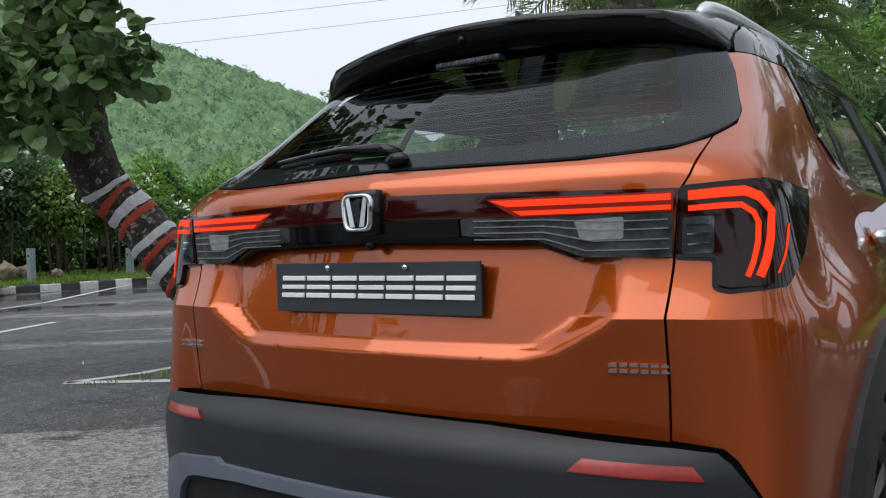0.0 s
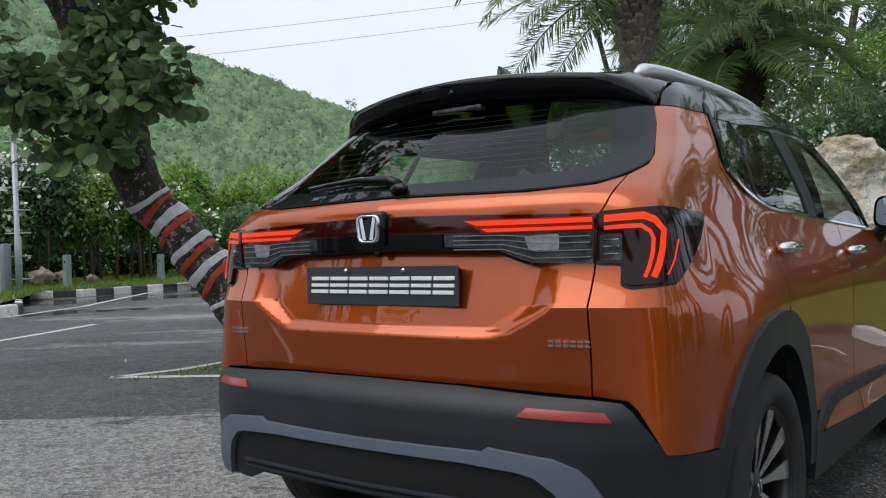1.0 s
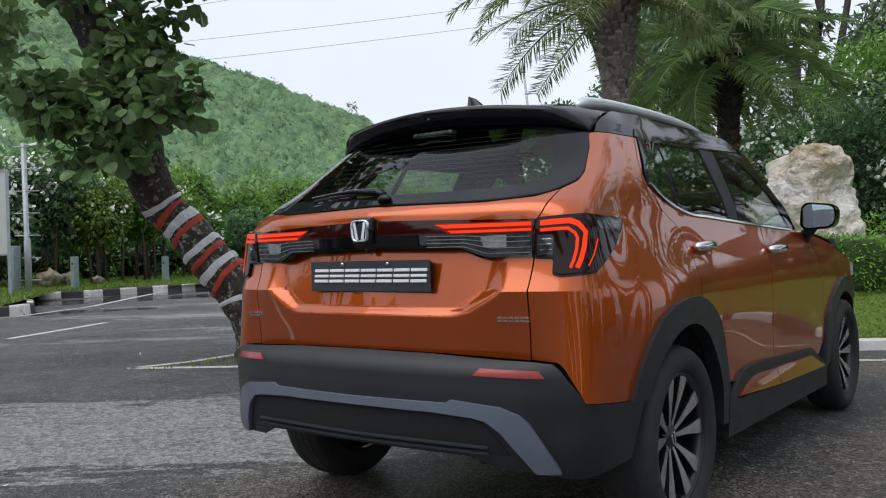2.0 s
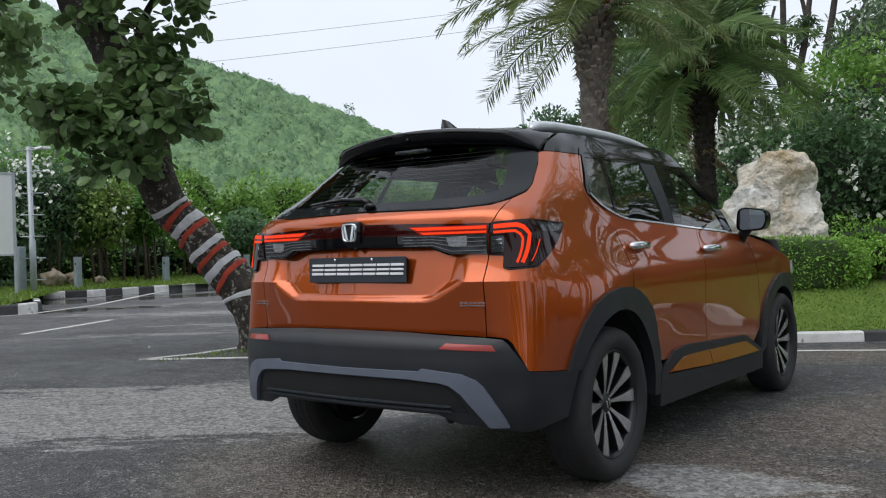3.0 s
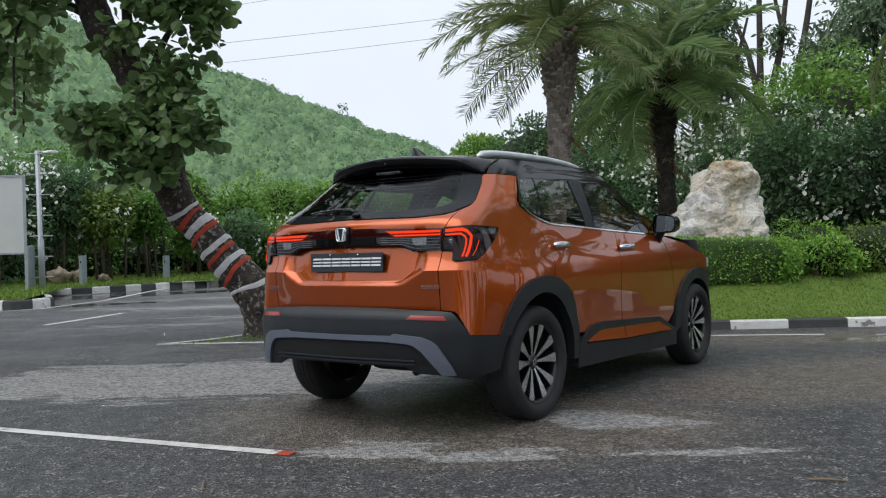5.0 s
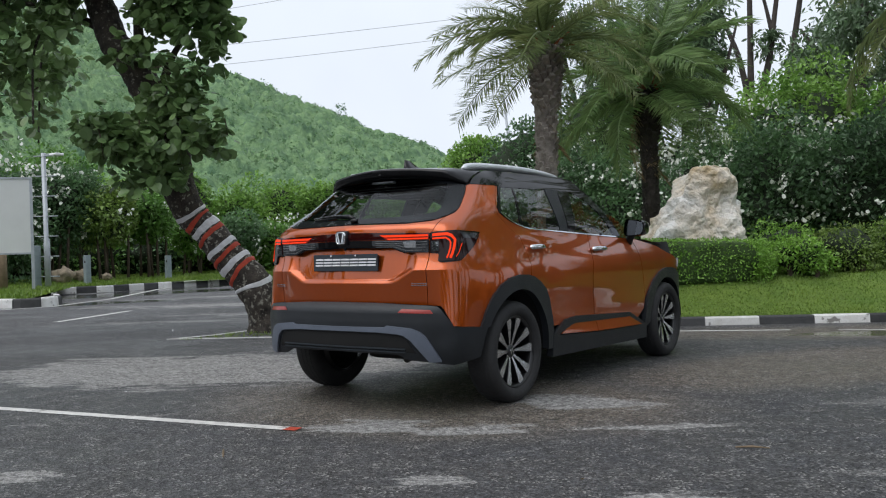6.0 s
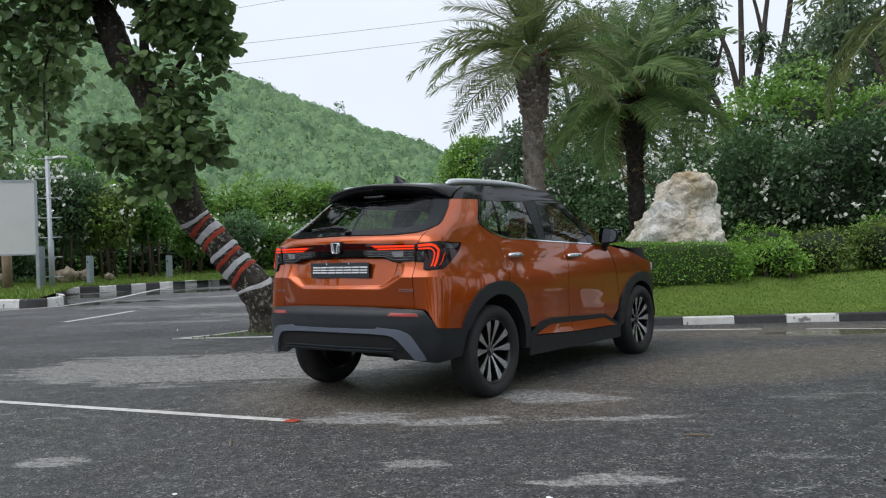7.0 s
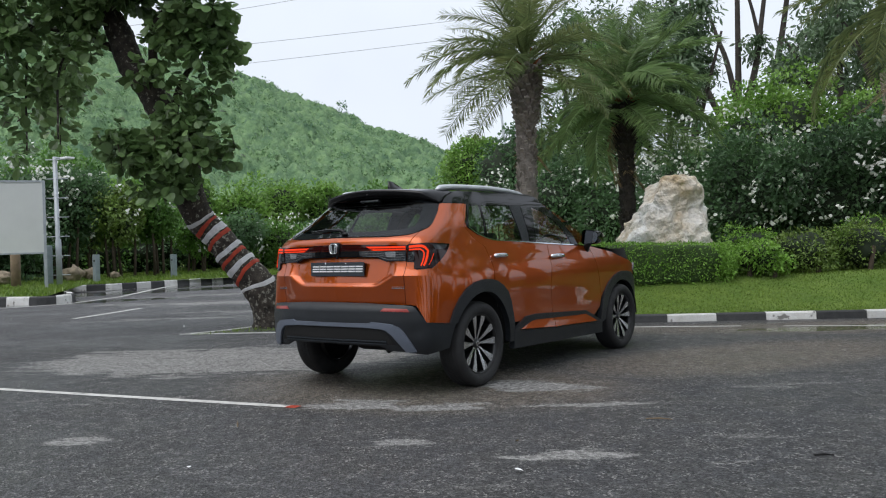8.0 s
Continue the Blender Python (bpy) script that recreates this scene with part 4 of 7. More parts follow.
    arch_out = [(0.992, 0.535), (1.032, 0.635), (1.080, 0.715), (1.144, 0.785), (1.230, 0.825), (1.336, 0.842), (1.440, 0.838), (1.528, 0.820), (1.615, 0.780), (1.688, 0.725), (1.735, 0.640), (1.765, 0.52), (1.785, 0.40), (1.79, 0.30)]
    farch_out = [(3.42, 0.30), (3.435, 0.40), (3.465, 0.52), (3.525, 0.62), (3.62, 0.705), (3.744, 0.762), (3.86, 0.795), (3.96, 0.803), (4.07, 0.800), (4.17, 0.783), (4.26, 0.73), (4.32, 0.65), (4.37, 0.52), (4.40, 0.36)]
    for flip in (False, True):
        f = mirrored if flip else (lambda a: a)
        g = 0.006
        quarter = [(0.612, 0.684), (0.700, 0.679), (0.724, 0.661), (0.80, 0.556), (0.992, 0.536)] + arch_out[1:7] + [(1.500, 0.828)] + [(s - g, z) for s, z in door_cut[1:]] + \
                  [(0.770, 1.452), (0.738, 1.449), (0.760, 1.391), (0.769, 1.289), (0.750, 1.256), (0.689, 1.229), (0.653, 1.151), (0.636, 1.127), (0.621, 1.007), (0.614, 0.905), (0.615, 0.785)]
        wing = panel("quarter_panel", f(quarter), PAINT, car, "orange rear quarter panel", deep=0.02, cell=0.03)
        panel("pillar_lining", f([(0.56, 1.06), (0.86, 1.06), (1.02, 1.25), (1.08, 1.44), (0.84, 1.535), (0.66, 1.52), (0.64, 1.44), (0.645, 1.30), (0.60, 1.215), (0.56, 1.195)]), DARK, car, lift=-0.032, deep=0.004, cell=0.05)
        # tail lamp in the wing
        hous = [(0.638, 1.126), (0.80, 1.134), (0.998, 1.124), (0.985, 1.10), (0.945, 1.055), (0.892, 1.007), (0.832, 0.958), (0.716, 0.951), (0.694, 0.956), (0.692, 1.004), (0.626, 1.007)]
        lamp = panel("tail_lamp", f(hous), LENS_DARK, car, "smoked wrap-round tail lamp, lit", lift=0.012, deep=0.02, cell=0.03, r=0.006)
        panel("lamp_bezel", f(rounded([(0.632, 1.133), (0.80, 1.141), (1.008, 1.129), (0.993, 1.098), (0.953, 1.052), (0.898, 1.001), (0.836, 0.950), (0.714, 0.943), (0.686, 0.950), (0.684, 0.999), (0.620, 1.002)], 0.008)), GLOSS_BLACK, lamp, "gloss black lamp surround", lift=0.004, deep=0.012, cell=0.03)
        panel("lamp_upper_lens", f([(0.83, 1.126), (0.975, 1.119), (0.945, 1.090), (0.858, 1.090)]), LENS_CLEAR, lamp, "clear upper lens", lift=0.0135, deep=0.003, cell=0.03, r=0.004)
        panel("lamp_strip", f(stroke([(0.648, 1.1130), (0.70, 1.1145), (0.745, 1.115), (0.772, 1.106), (0.796, 1.082), (0.790, 1.040), (0.778, 1.0), (0.766, 0.970)], 0.0150)), LED, lamp, "lit red lamp strip", lift=0.0145, deep=0.004, cell=0.03)
        panel("lamp_strip", f(stroke([(0.648, 1.0925), (0.70, 1.094), (0.738, 1.094), (0.760, 1.080), (0.768, 1.062), (0.764, 1.030), (0.754, 0.995), (0.745, 0.970)], 0.0095)), LED, lamp, "lit red lamp strip", lift=0.0145, deep=0.004, cell=0.03)
        panel("lamp_line", f(stroke([(0.842, 1.058), (0.822, 1.01), (0.802, 0.975)], 0.003)), LED, lamp, "thin lit red line", lift=0.0145, deep=0.004, cell=0.04)
        panel("lamp_inner_lens", f([(0.634, 1.013), (0.689, 1.013), (0.692, 1.078), (0.638, 1.078)]), LENS_CLEAR, lamp, "ribbed clear lens", lift=0.0138, deep=0.004, cell=0.02, r=0.006)
        for z in (1.030, 1.048, 1.064):
            panel("lamp_rib", f(stroke([(0.645, z), (0.684, z)], 0.003)), CHROME, lamp, "thin bright rib", lift=0.0152, deep=0.003, cell=0.05)
        # doors
        belt = [(1.60, 1.150), (1.87, 1.136), (2.10, 1.124)]
        rear_door = panel("rear_door", f([(1.512, 0.828)] + arch_out[7:10] + [(1.745, 0.640), (1.775, 0.52), (1.80, 0.46), (2.445, 0.43), (2.437, 0.776), (2.465, 0.98), (2.490, 1.104)] + belt[::-1] + [(1.37, 1.200), (1.19, 1.262), (1.145, 1.30), (1.138, 1.361), (1.160, 1.45), (1.139, 1.452)] + [(s + g * 0, z) for s, z in door_cut[::-1][1:-1]]), PAINT, car, "orange rear door", deep=0.02, cell=0.04)
        front_door = panel("front_door", f([(2.452, 0.43), (3.30, 0.40), (3.42, 0.47), (3.455, 0.56), (3.40, 0.80), (3.335, 0.98), (3.27, 1.072), (2.98, 1.080), (2.497, 1.103), (2.472, 0.98), (2.444, 0.776)]), PAINT, car, "orange front door", deep=0.02, cell=0.04)
        panel("front_wing", f([(3.462, 0.56)] + farch_out[3:11] + [(4.32, 0.84), (4.16, 0.905), (3.784, 1.003), (3.37, 1.062), (3.277, 1.072), (3.342, 0.98), (3.407, 0.80)]), PAINT, car, "orange front wing", deep=0.02, cell=0.04)
        # chrome waist line
        line = [(1.215, 1.262), (1.375, 1.203), (1.60, 1.154), (1.87, 1.140), (2.38, 1.114), (2.98, 1.087)]
        fine_line = [tuple(p) for p in curve_points(line, 5)]
        panel("waist_strip", f(stroke(fine_line, 0.009)), CHROME, car, "thin chrome strip under the windows", lift=0.008, deep=0.012, cell=0.08)
        # side windows
        q_glass = [(1.215, 1.440), (1.190, 1.36), (1.198, 1.305), (1.220, 1.272), (1.385, 1.212), (1.495, 1.187), (1.520, 1.443)]
        r_glass = [(1.550, 1.444), (1.525, 1.182), (1.61, 1.162), (1.87, 1.148), (2.068, 1.138), (2.110, 1.449)]
        f_glass = [(2.285, 1.128), (2.95, 1.098), (2.83, 1.275), (2.62, 1.408), (2.45, 1.447)]
        panel("quarter_window", f(q_glass), SIDE_GLASS, car, "tinted fixed quarter window", lift=0.002, deep=0.004, cell=0.06)
        panel("door_window", f(r_glass), SIDE_GLASS, rear_door, "tinted rear door window", lift=0.002, deep=0.004, cell=0.06)
        panel("door_window", f(f_glass), SIDE_GLASS, front_door, "tinted front door window", lift=0.002, deep=0.004, cell=0.06)
        panel("window_frame", f([(1.135, 1.452), (1.168, 1.452), (1.158, 1.36), (1.166, 1.295), (1.195, 1.258), (1.37, 1.197), (1.50, 1.170), (1.495, 1.187), (1.385, 1.212), (1.220, 1.272), (1.198, 1.305), (1.190, 1.36), (1.215, 1.440), (1.550, 1.444), (2.110, 1.449), (2.45, 1.447), (2.62, 1.408), (2.83, 1.275), (2.95, 1.098), (3.07, 1.090), (3.00, 1.20), (2.90, 1.32), (2.72, 1.46), (2.55, 1.49), (1.135, 1.49)]), GLOSS_BLACK, car, "gloss black window surround", lift=0.004, deep=0.012, cell=0.05)
        panel("window_divider", f([(1.495, 1.185), (1.527, 1.180), (1.552, 1.446), (1.518, 1.446)]), GLOSS_BLACK, rear_door, "black window divider", lift=0.006, deep=0.012, cell=0.06)
        panel("centre_pillar", f([(2.066, 1.134), (2.178, 1.128), (2.275, 1.452), (2.106, 1.452)]), CLADDING, rear_door, "black pillar trim", lift=0.007, deep=0.012, cell=0.06)
        panel("centre_pillar", f([(2.186, 1.128), (2.288, 1.122), (2.455, 1.450), (2.283, 1.452)]), GLOSS_BLACK, front_door, "black pillar trim", lift=0.007, deep=0.012, cell=0.06)
        # black cladding
        inner = arch_inner(REAR_Y + 0.03, AXLE_Z, 0.412, -4, 152)
        panel("arch_cladding", f([(1.79, 0.30)][:0] + arch_out + inner), CLADDING, car, "grained black wheel-arch cladding", lift=0.016, deep=0.05, cell=0.04)
        finner = arch_inner(FRONT_Y + 0.02, AXLE_Z - 0.02, 0.400, 176, 2)[::-1]
        panel("arch_cladding", f(farch_out + finner), CLADDING, car, "grained black wheel-arch cladding", lift=0.016, deep=0.05, cell=0.04)
        panel("sill_cladding", f([(1.775, 0.24), (3.46, 0.215), (3.45, 0.34), (3.31, 0.335), (2.45, 0.355), (1.862, 0.385), (1.80, 0.40), (1.775, 0.41)]), CLADDING, car, "grained black sill cladding", lift=0.018, deep=0.05, cell=0.05)
        panel("sill_cladding", f([(1.79, 0.40), (1.86, 0.386), (2.045, 0.447), (2.13, 0.452), (3.09, 0.424), (3.31, 0.335), (3.43, 0.34), (3.10, 0.458), (2.13, 0.503), (1.945, 0.492)]), CLADDING, car, "grained black door moulding", lift=0.016, deep=0.03, cell=0.05)
        panel("sill_insert", f([(1.866, 0.392), (2.045, 0.444), (2.13, 0.449), (2.455, 0.440), (2.458, 0.360)]), PAINT, rear_door, "orange insert in the sill moulding", sill_skin, lift=0.010, deep=0.02, cell=0.05)
        panel("sill_insert", f([(2.465, 0.360), (2.462, 0.440), (3.085, 0.421), (3.30, 0.340)]), PAINT, front_door, "orange insert in the sill moulding", sill_skin, lift=0.010, deep=0.02, cell=0.05)
        # door handles
        for s0, s1, z, door in ((1.545, 1.750, 1.020, rear_door), (2.475, 2.715, 0.993, front_door)):
            sgn = -1 if flip else 1
            cup = rounded([(s0 + 0.03, z - 0.03), (s1 - 0.01, z - 0.03), (s1 - 0.01, z + 0.025), (s0 + 0.03, z + 0.025)], 0.03, 5)
            panel("handle_cup", f(cup), PAINT, door, "dished cup behind the handle", lift=0.002, deep=0.004, cell=0.03)
            pts = []
            for u, out in ((0, 0.006), (0.12, 0.028), (0.45, 0.036), (0.8, 0.030), (1.0, 0.008)):
                p = skin(s0 + (s1 - s0) * u, z + 0.004 * math.sin(math.pi * u)) * np.array((sgn, 1, 1)) + np.array((sgn * out, 0, 0))
                pts.append(p)
            bm = add_tube(bmesh.new(), [tuple(p) for p in curve_points(pts, 4)], list(np.interp(np.linspace(0, 1, 17), (0, 0.12, 0.5, 0.85, 1), (0.011, 0.019, 0.020, 0.018, 0.010))), 10)
            part("door_handle", bm, CHROME, door, "chrome door handle")
        # door mirror
        sgn = -1 if flip else 1
        bm = bmesh.new()
        rows = []
        for u, sc in ((0.0, 1.0), (0.03, 1.03), (0.10, 0.98), (0.16, 0.82), (0.20, 0.52), (0.215, 0.2)):
            loop = rounded([(-0.095, -0.070), (0.088, -0.062), (0.100, 0.060), (-0.080, 0.082)], 0.05, 5)
            rows.append([bm.verts.new((sgn * (0.912 + sc * a), 2.665 + u - 0.10 * a, 1.155 + sc * b)) for a, b in loop])
        for a, b in zip(rows, rows[1:]):
            for k in range(len(a)):
                bm.faces.new((a[k], a[(k + 1) % len(a)], b[(k + 1) % len(a)], b[k]))
        bm.faces.new(rows[-1])
        bmesh.ops.recalc_face_normals(bm, faces=bm.faces[:])
        mirror = part("door_mirror", bm, GLOSS_BLACK, front_door, "gloss black door mirror")
        bm = bmesh.new()
        loop = rounded([(-0.085, -0.060), (0.080, -0.053), (0.092, 0.052), (-0.072, 0.073)], 0.045, 5)
        fr = [bm.verts.new((sgn * (0.912 + a), 2.668 - 0.10 * a, 1.155 + b)) for a, b in loop]
        bm.faces.new(fr if sgn > 0 else fr[::-1])
        part("mirror_glass", bm, MIRROR, mirror, smooth=False)
        bm = add_tube(bmesh.new(), [(sgn * 0.80, 2.80, 1.03), (sgn * 0.835, 2.76, 1.07), (sgn * 0.87, 2.73, 1.10)], [0.035, 0.032, 0.03], 10)
        part("mirror_stalk", bm, CLADDING, mirror)
        # roof edge, rails
        panel("roof_side", f([(0.762, 1.492), (0.764, 1.456), (1.14, 1.456), (1.14, 1.49), (2.54, 1.49), (2.70, 1.47), (2.62, 1.545), (2.50, 1.565), (1.2, 1.565), (0.90, 1.562), (0.79, 1.54)]), GLOSS_BLACK, car, "gloss black roof side", lift=0.0, deep=0.012, cell=0.05)
        rail = curve_points([(sgn * 0.516, 0.750, 1.568), (sgn * 0.518, 0.84, 1.586), (sgn * 0.519, 1.05, 1.598), (sgn * 0.519, 1.5, 1.602), (sgn * 0.515, 1.85, 1.590), (sgn * 0.505, 2.06, 1.570), (sgn * 0.50, 2.14, 1.552)], 5)
        bm = add_tube(bmesh.new(), [tuple(p) for p in rail], list(np.interp(np.linspace(0, 1, len(rail)), (0, 0.1, 0.85, 1), (0.012, 0.026, 0.023, 0.010))), 12)
        part("roof_rail", bm, SILVER, car, "satin silver roof rail")

    # ---- roof ----
    ss = np.concatenate([np.linspace(0.0, 1.2, 22), np.linspace(1.3, 2.62, 14)])
    edge = skin(ss, np.full_like(ss, 1.55))
    loop = [tuple(p) for p in edge[::-1]] + [(-p[0], p[1], p[2]) for p in edge[1:]]
    front = [(-0.45, 2.26, 1.555), (-0.2, 2.32, 1.56), (0.2, 2.32, 1.56), (0.45, 2.26, 1.555)]
    loop = loop + front
    bm = bmesh.new()
    rings = []
    for k in range(9):
        u = k / 8
        up = 0.052 * math.sin(u * math.pi / 2)
        rings.append([bm.verts.new((x * (1 - u), y + (min(max(y, 1.05), 1.8) - y) * u, z + up)) for x, y, z in loop])
    for a, b in zip(rings, rings[1:]):
        for k in range(len(a)):
            bm.faces.new((a[k], a[(k + 1) % len(a)], b[(k + 1) % len(a)], b[k]))
    bmesh.ops.remove_doubles(bm, verts=bm.verts[:], dist=1e-4)
    bmesh.ops.recalc_face_normals(bm, faces=bm.faces[:])
    roof = part("roof", bm, GLOSS_BLACK, car, "gloss black roof")
    bm = bmesh.new()
    fin = [(0.775, 1.60, 0.012), (0.780, 1.672, 0.005), (0.825, 1.668, 0.011), (0.90, 1.636, 0.022), (0.98, 1.605, 0.024)]
    prev = None
    for y, z, w in fin:
        r = [bm.verts.new(p) for p in ((-w - 0.012, y, 1.590), (-w * 0.5, y, z), (w * 0.5, y, z), (w + 0.012, y, 1.590))]
        if prev:
            for k in range(3):
                bm.faces.new((prev[k], prev[k + 1], r[k + 1], r[k]))
        else:
            bm.faces.new(r)
        prev = r
    bm.faces.new(prev[::-1])
    bmesh.ops.recalc_face_normals(bm, faces=bm.faces[:])
    part("roof_antenna", bm, GLOSS_BLACK, roof, "black shark-fin antenna")

    # ---- windscreen, bonnet, nose ----
    bm = bmesh.new()
    rows = []
    for v in np.linspace(0, 1, 9):
        half, yc, ye, z = 0.585 + 0.16 * v, 2.32 + 0.95 * v, 2.12 + 0.92 * v, 1.556 - 0.47 * v - 0.03 * math.sin(math.pi * v) * -1
        rows.append([bm.verts.new((half * u, yc + (ye - yc) * u * u, z)) for u in np.linspace(-1, 1, 13)])
    for a, b in zip(rows, rows[1:]):
        for k in range(12):
            bm.faces.new((a[k], b[k], b[k + 1], a[k + 1]))
    part("windscreen", bm, SIDE_GLASS, car, "tinted windscreen")
    bm = bmesh.new()
    rows = []
    for y in np.linspace(2.95, 4.24, 14):
        v = (y - 2.95) / 1.29
        half = 0.80 - 0.20 * v**3
        zc = 1.105 - 0.13 * v**1.8 - 0.10 * max(0, v - 0.86) / 0.14
        ze = 1.072 - 0.155 * v**1.3 - 0.06 * max(0, v - 0.86) / 0.14
        rows.append([bm.verts.new((half * u, y, zc + (ze - zc) * abs(u) ** 2.5)) for u in np.linspace(-1, 1, 17)])
    for a, b in zip(rows, rows[1:]):
        for k in range(16):
            bm.faces.new((a[k], a[k + 1], b[k + 1], b[k]))
    part("bonnet", bm, PAINT, car, "orange bonnet")
    panel("nose", [(4.30, 0.40), (5.2, 0.42), (5.2, 0.86), (4.62, 0.88), (4.33, 0.84), (4.30, 0.72)], GLOSS_BLACK, car, "black front grille panel", deep=0.02, cell=0.06)
    panel("nose", mirrored([(4.30, 0.40), (5.2, 0.42), (5.2, 0.86), (4.62, 0.88), (4.33, 0.84), (4.30, 0.72)]), GLOSS_BLACK, car, "black front grille panel", deep=0.02, cell=0.06)
    for f in (mirrored, lambda a: a):
        panel("front_bumper", f([(4.39, 0.24), (5.2, 0.22), (5.2, 0.43), (4.39, 0.42)]), CLADDING, car, "grained black lower front bumper", lift=0.02, deep=0.03, cell=0.06)
        panel("head_lamp", f([(4.25, 0.80), (4.60, 0.78), (4.62, 0.86), (4.30, 0.88)]), LENS_CLEAR, car, "clear head lamp", lift=0.012, deep=0.02, cell=0.05)

    # ---- rear bumper ----
    rin = arch_inner(REAR_Y + 0.03, AXLE_Z, 0.43, 178, 152, 8, bumper_skin)
    outline = [(0, 0.385), (0.44, 0.380), (0.52, 0.345), (0.62, 0.338), (0.72, 0.325), (0.80, 0.315)] + rin + [(0.992, 0.533), (0.80, 0.553), (0.724, 0.657), (0.700, 0.675), (0.632, 0.681), (0.3, 0.695), (0, 0.698)]
    bump = panel("rear_bumper", both(outline), CLADDING, car, "grained black rear bumper", bumper_skin, 0.004, 0.05, 0.035)
    for f in (mirrored, lambda a: a):
        panel("bumper_reflector", f([(0.470, 0.640), (0.492, 0.660), (0.664, 0.655), (0.682, 0.633)]), REFLECTOR, bump, "red rear reflector", bumper_skin, 0.007, 0.008, 0.03)
        skid = [(0, 0.549), (0.384, 0.550), (0.402, 0.562), (0.556, 0.547), (0.610, 0.524), (0.636, 0.498), (0.706, 0.372), (0.718, 0.346), (0.642, 0.342), (0.602, 0.400), (0.553, 0.470), (0.512, 0.503), (0.470, 0.512), (0.332, 0.520), (0, 0.522)]
        panel("skid_garnish", f(skid), SKID, bump, "blue-grey silver bumper garnish", bumper_skin, 0.020, 0.026, 0.03)
        panel("bumper_grille", f([(0, 0.398), (0.500, 0.396), (0.570, 0.392), (0.528, 0.462), (0.500, 0.492), (0.466, 0.505), (0.332, 0.513), (0, 0.515)]), DARK, bump, "black recessed lower grille", bumper_skin, 0.006, 0.012, 0.05)
        for z in (0.402, 0.420):
            panel("grille_fin", f(stroke([(0.0, z), (0.25, z), (0.505, z - 0.002)], 0.006)), PLATE, bump, "thin grey grille fin", bumper_skin, 0.016, 0.012, 0.06)

    # ---- cabin ----
    bm = bmesh.new()
    add_box(bm, (-0.66, 1.55, 0.45), (0.66, 1.72, 1.10), 0.06)
    add_box(bm, (-0.66, 1.60, 0.40), (0.66, 2.15, 0.62), 0.06)
    seat = part("rear_seat", bm, SEAT, car, "dark fabric rear seat")
    for x in (-0.40, 0.0, 0.40):
        bm = add_box(bmesh.new(), (x - 0.12, 1.57, 1.10), (x + 0.12, 1.66, 1.22), 0.04)
        part("headrest", bm, SEAT, seat)
    for x in (-0.36, 0.36):
        bm = add_box(bmesh.new(), (x - 0.24, 2.35, 0.45), (x + 0.24, 2.50, 1.14), 0.06)
        add_box(bm, (x - 0.24, 2.4, 0.42), (x + 0.24, 2.9, 0.60), 0.06)
        fs = part("front_seat", bm, SEAT, car, "dark fabric front seat")
        bm = add_box(bmesh.new(), (x - 0.13, 2.38, 1.15), (x + 0.13, 2.47, 1.31), 0.04)
        part("headrest", bm, SEAT, fs)
    bm = add_box(bmesh.new(), (-0.72, 2.95, 0.55), (0.72, 3.25, 1.04), 0.06)
    part("dashboard", bm, SEAT, car, "dark dashboard")
    bm = bmesh.new()
    ring = [(0.36 + 0.185 * math.cos(a), 2.84 + 0.06 * math.sin(a), 1.02 + 0.175 * math.sin(a)) for a in np.linspace(0, 2 * math.pi, 29)]
    add_tube(bm, ring, 0.015, 8, cap=False)
    add_box(bm, (0.20, 2.84, 1.00), (0.52, 2.87, 1.04), 0.01)
    part("steering_wheel", bm, SEAT, car, "black steering wheel")
    bm = add_box(bmesh.new(), (0.606, 1.555, 1.40), (0.609, 1.60, 1.44), 0.0005, Matrix.Translation((0.035, 0, 0)))
    part("window_sticker", bm, WHITE, car, "small white window sticker")

    for x, side in ((0.782, 1), (-0.782, -1)):
        build_wheel(car, x, REAR_Y, side)
        build_wheel(car, x, FRONT_Y, side)
    return car


CAR = build_car()

# ---- ground ----
def flat(name, poly, z, material, label, category, kind="", deep=0.0):
    bm = bmesh.new()
    f = bm.faces.new([bm.verts.new((x, y, z)) for x, y in poly])
    if f.normal.z < 0:
        f.normal_flip()
    if deep:
        r = bmesh.ops.extrude_face_region(bm, geom=[f])
        for v in [g for g in r["geom"] if isinstance(g, bmesh.types.BMVert)]:
            v.co.z += deep
        bmesh.ops.recalc_face_normals(bm, faces=bm.faces[:])
    return tagged(obj(name, bm, material, False), label, category, "", kind)


flat("ground", [(-900, -900), (900, -900), (900, 900), (-900, 900)], 0.0, ASPHALT, "dark worn asphalt with pale dry patches", "ground", "structure")


def painted_line(points, width, label="worn white painted road line", name="road_line", material=None):
    p = np.array(points, float)
    d = np.gradient(p, axis=0)
    d /= np.linalg.norm(d, axis=1)[:, None]
    nrm = np.stack([-d[:, 1], d[:, 0]], 1) * width / 2
    bm = bmesh.new()
    a = [bm.verts.new((x, y, 0.004)) for x, y in p - nrm]
    b = [bm.verts.new((x, y, 0.004)) for x, y in p + nrm]
    for k in range(len(p) - 1):
        f = bm.faces.new((a[k], a[k + 1], b[k + 1], b[k]))
        if f.normal.z < 0:
            f.normal_flip()
    return tagged(obj(name, bm, material or ROAD_PAINT, False), label, "road line", "", "structure")


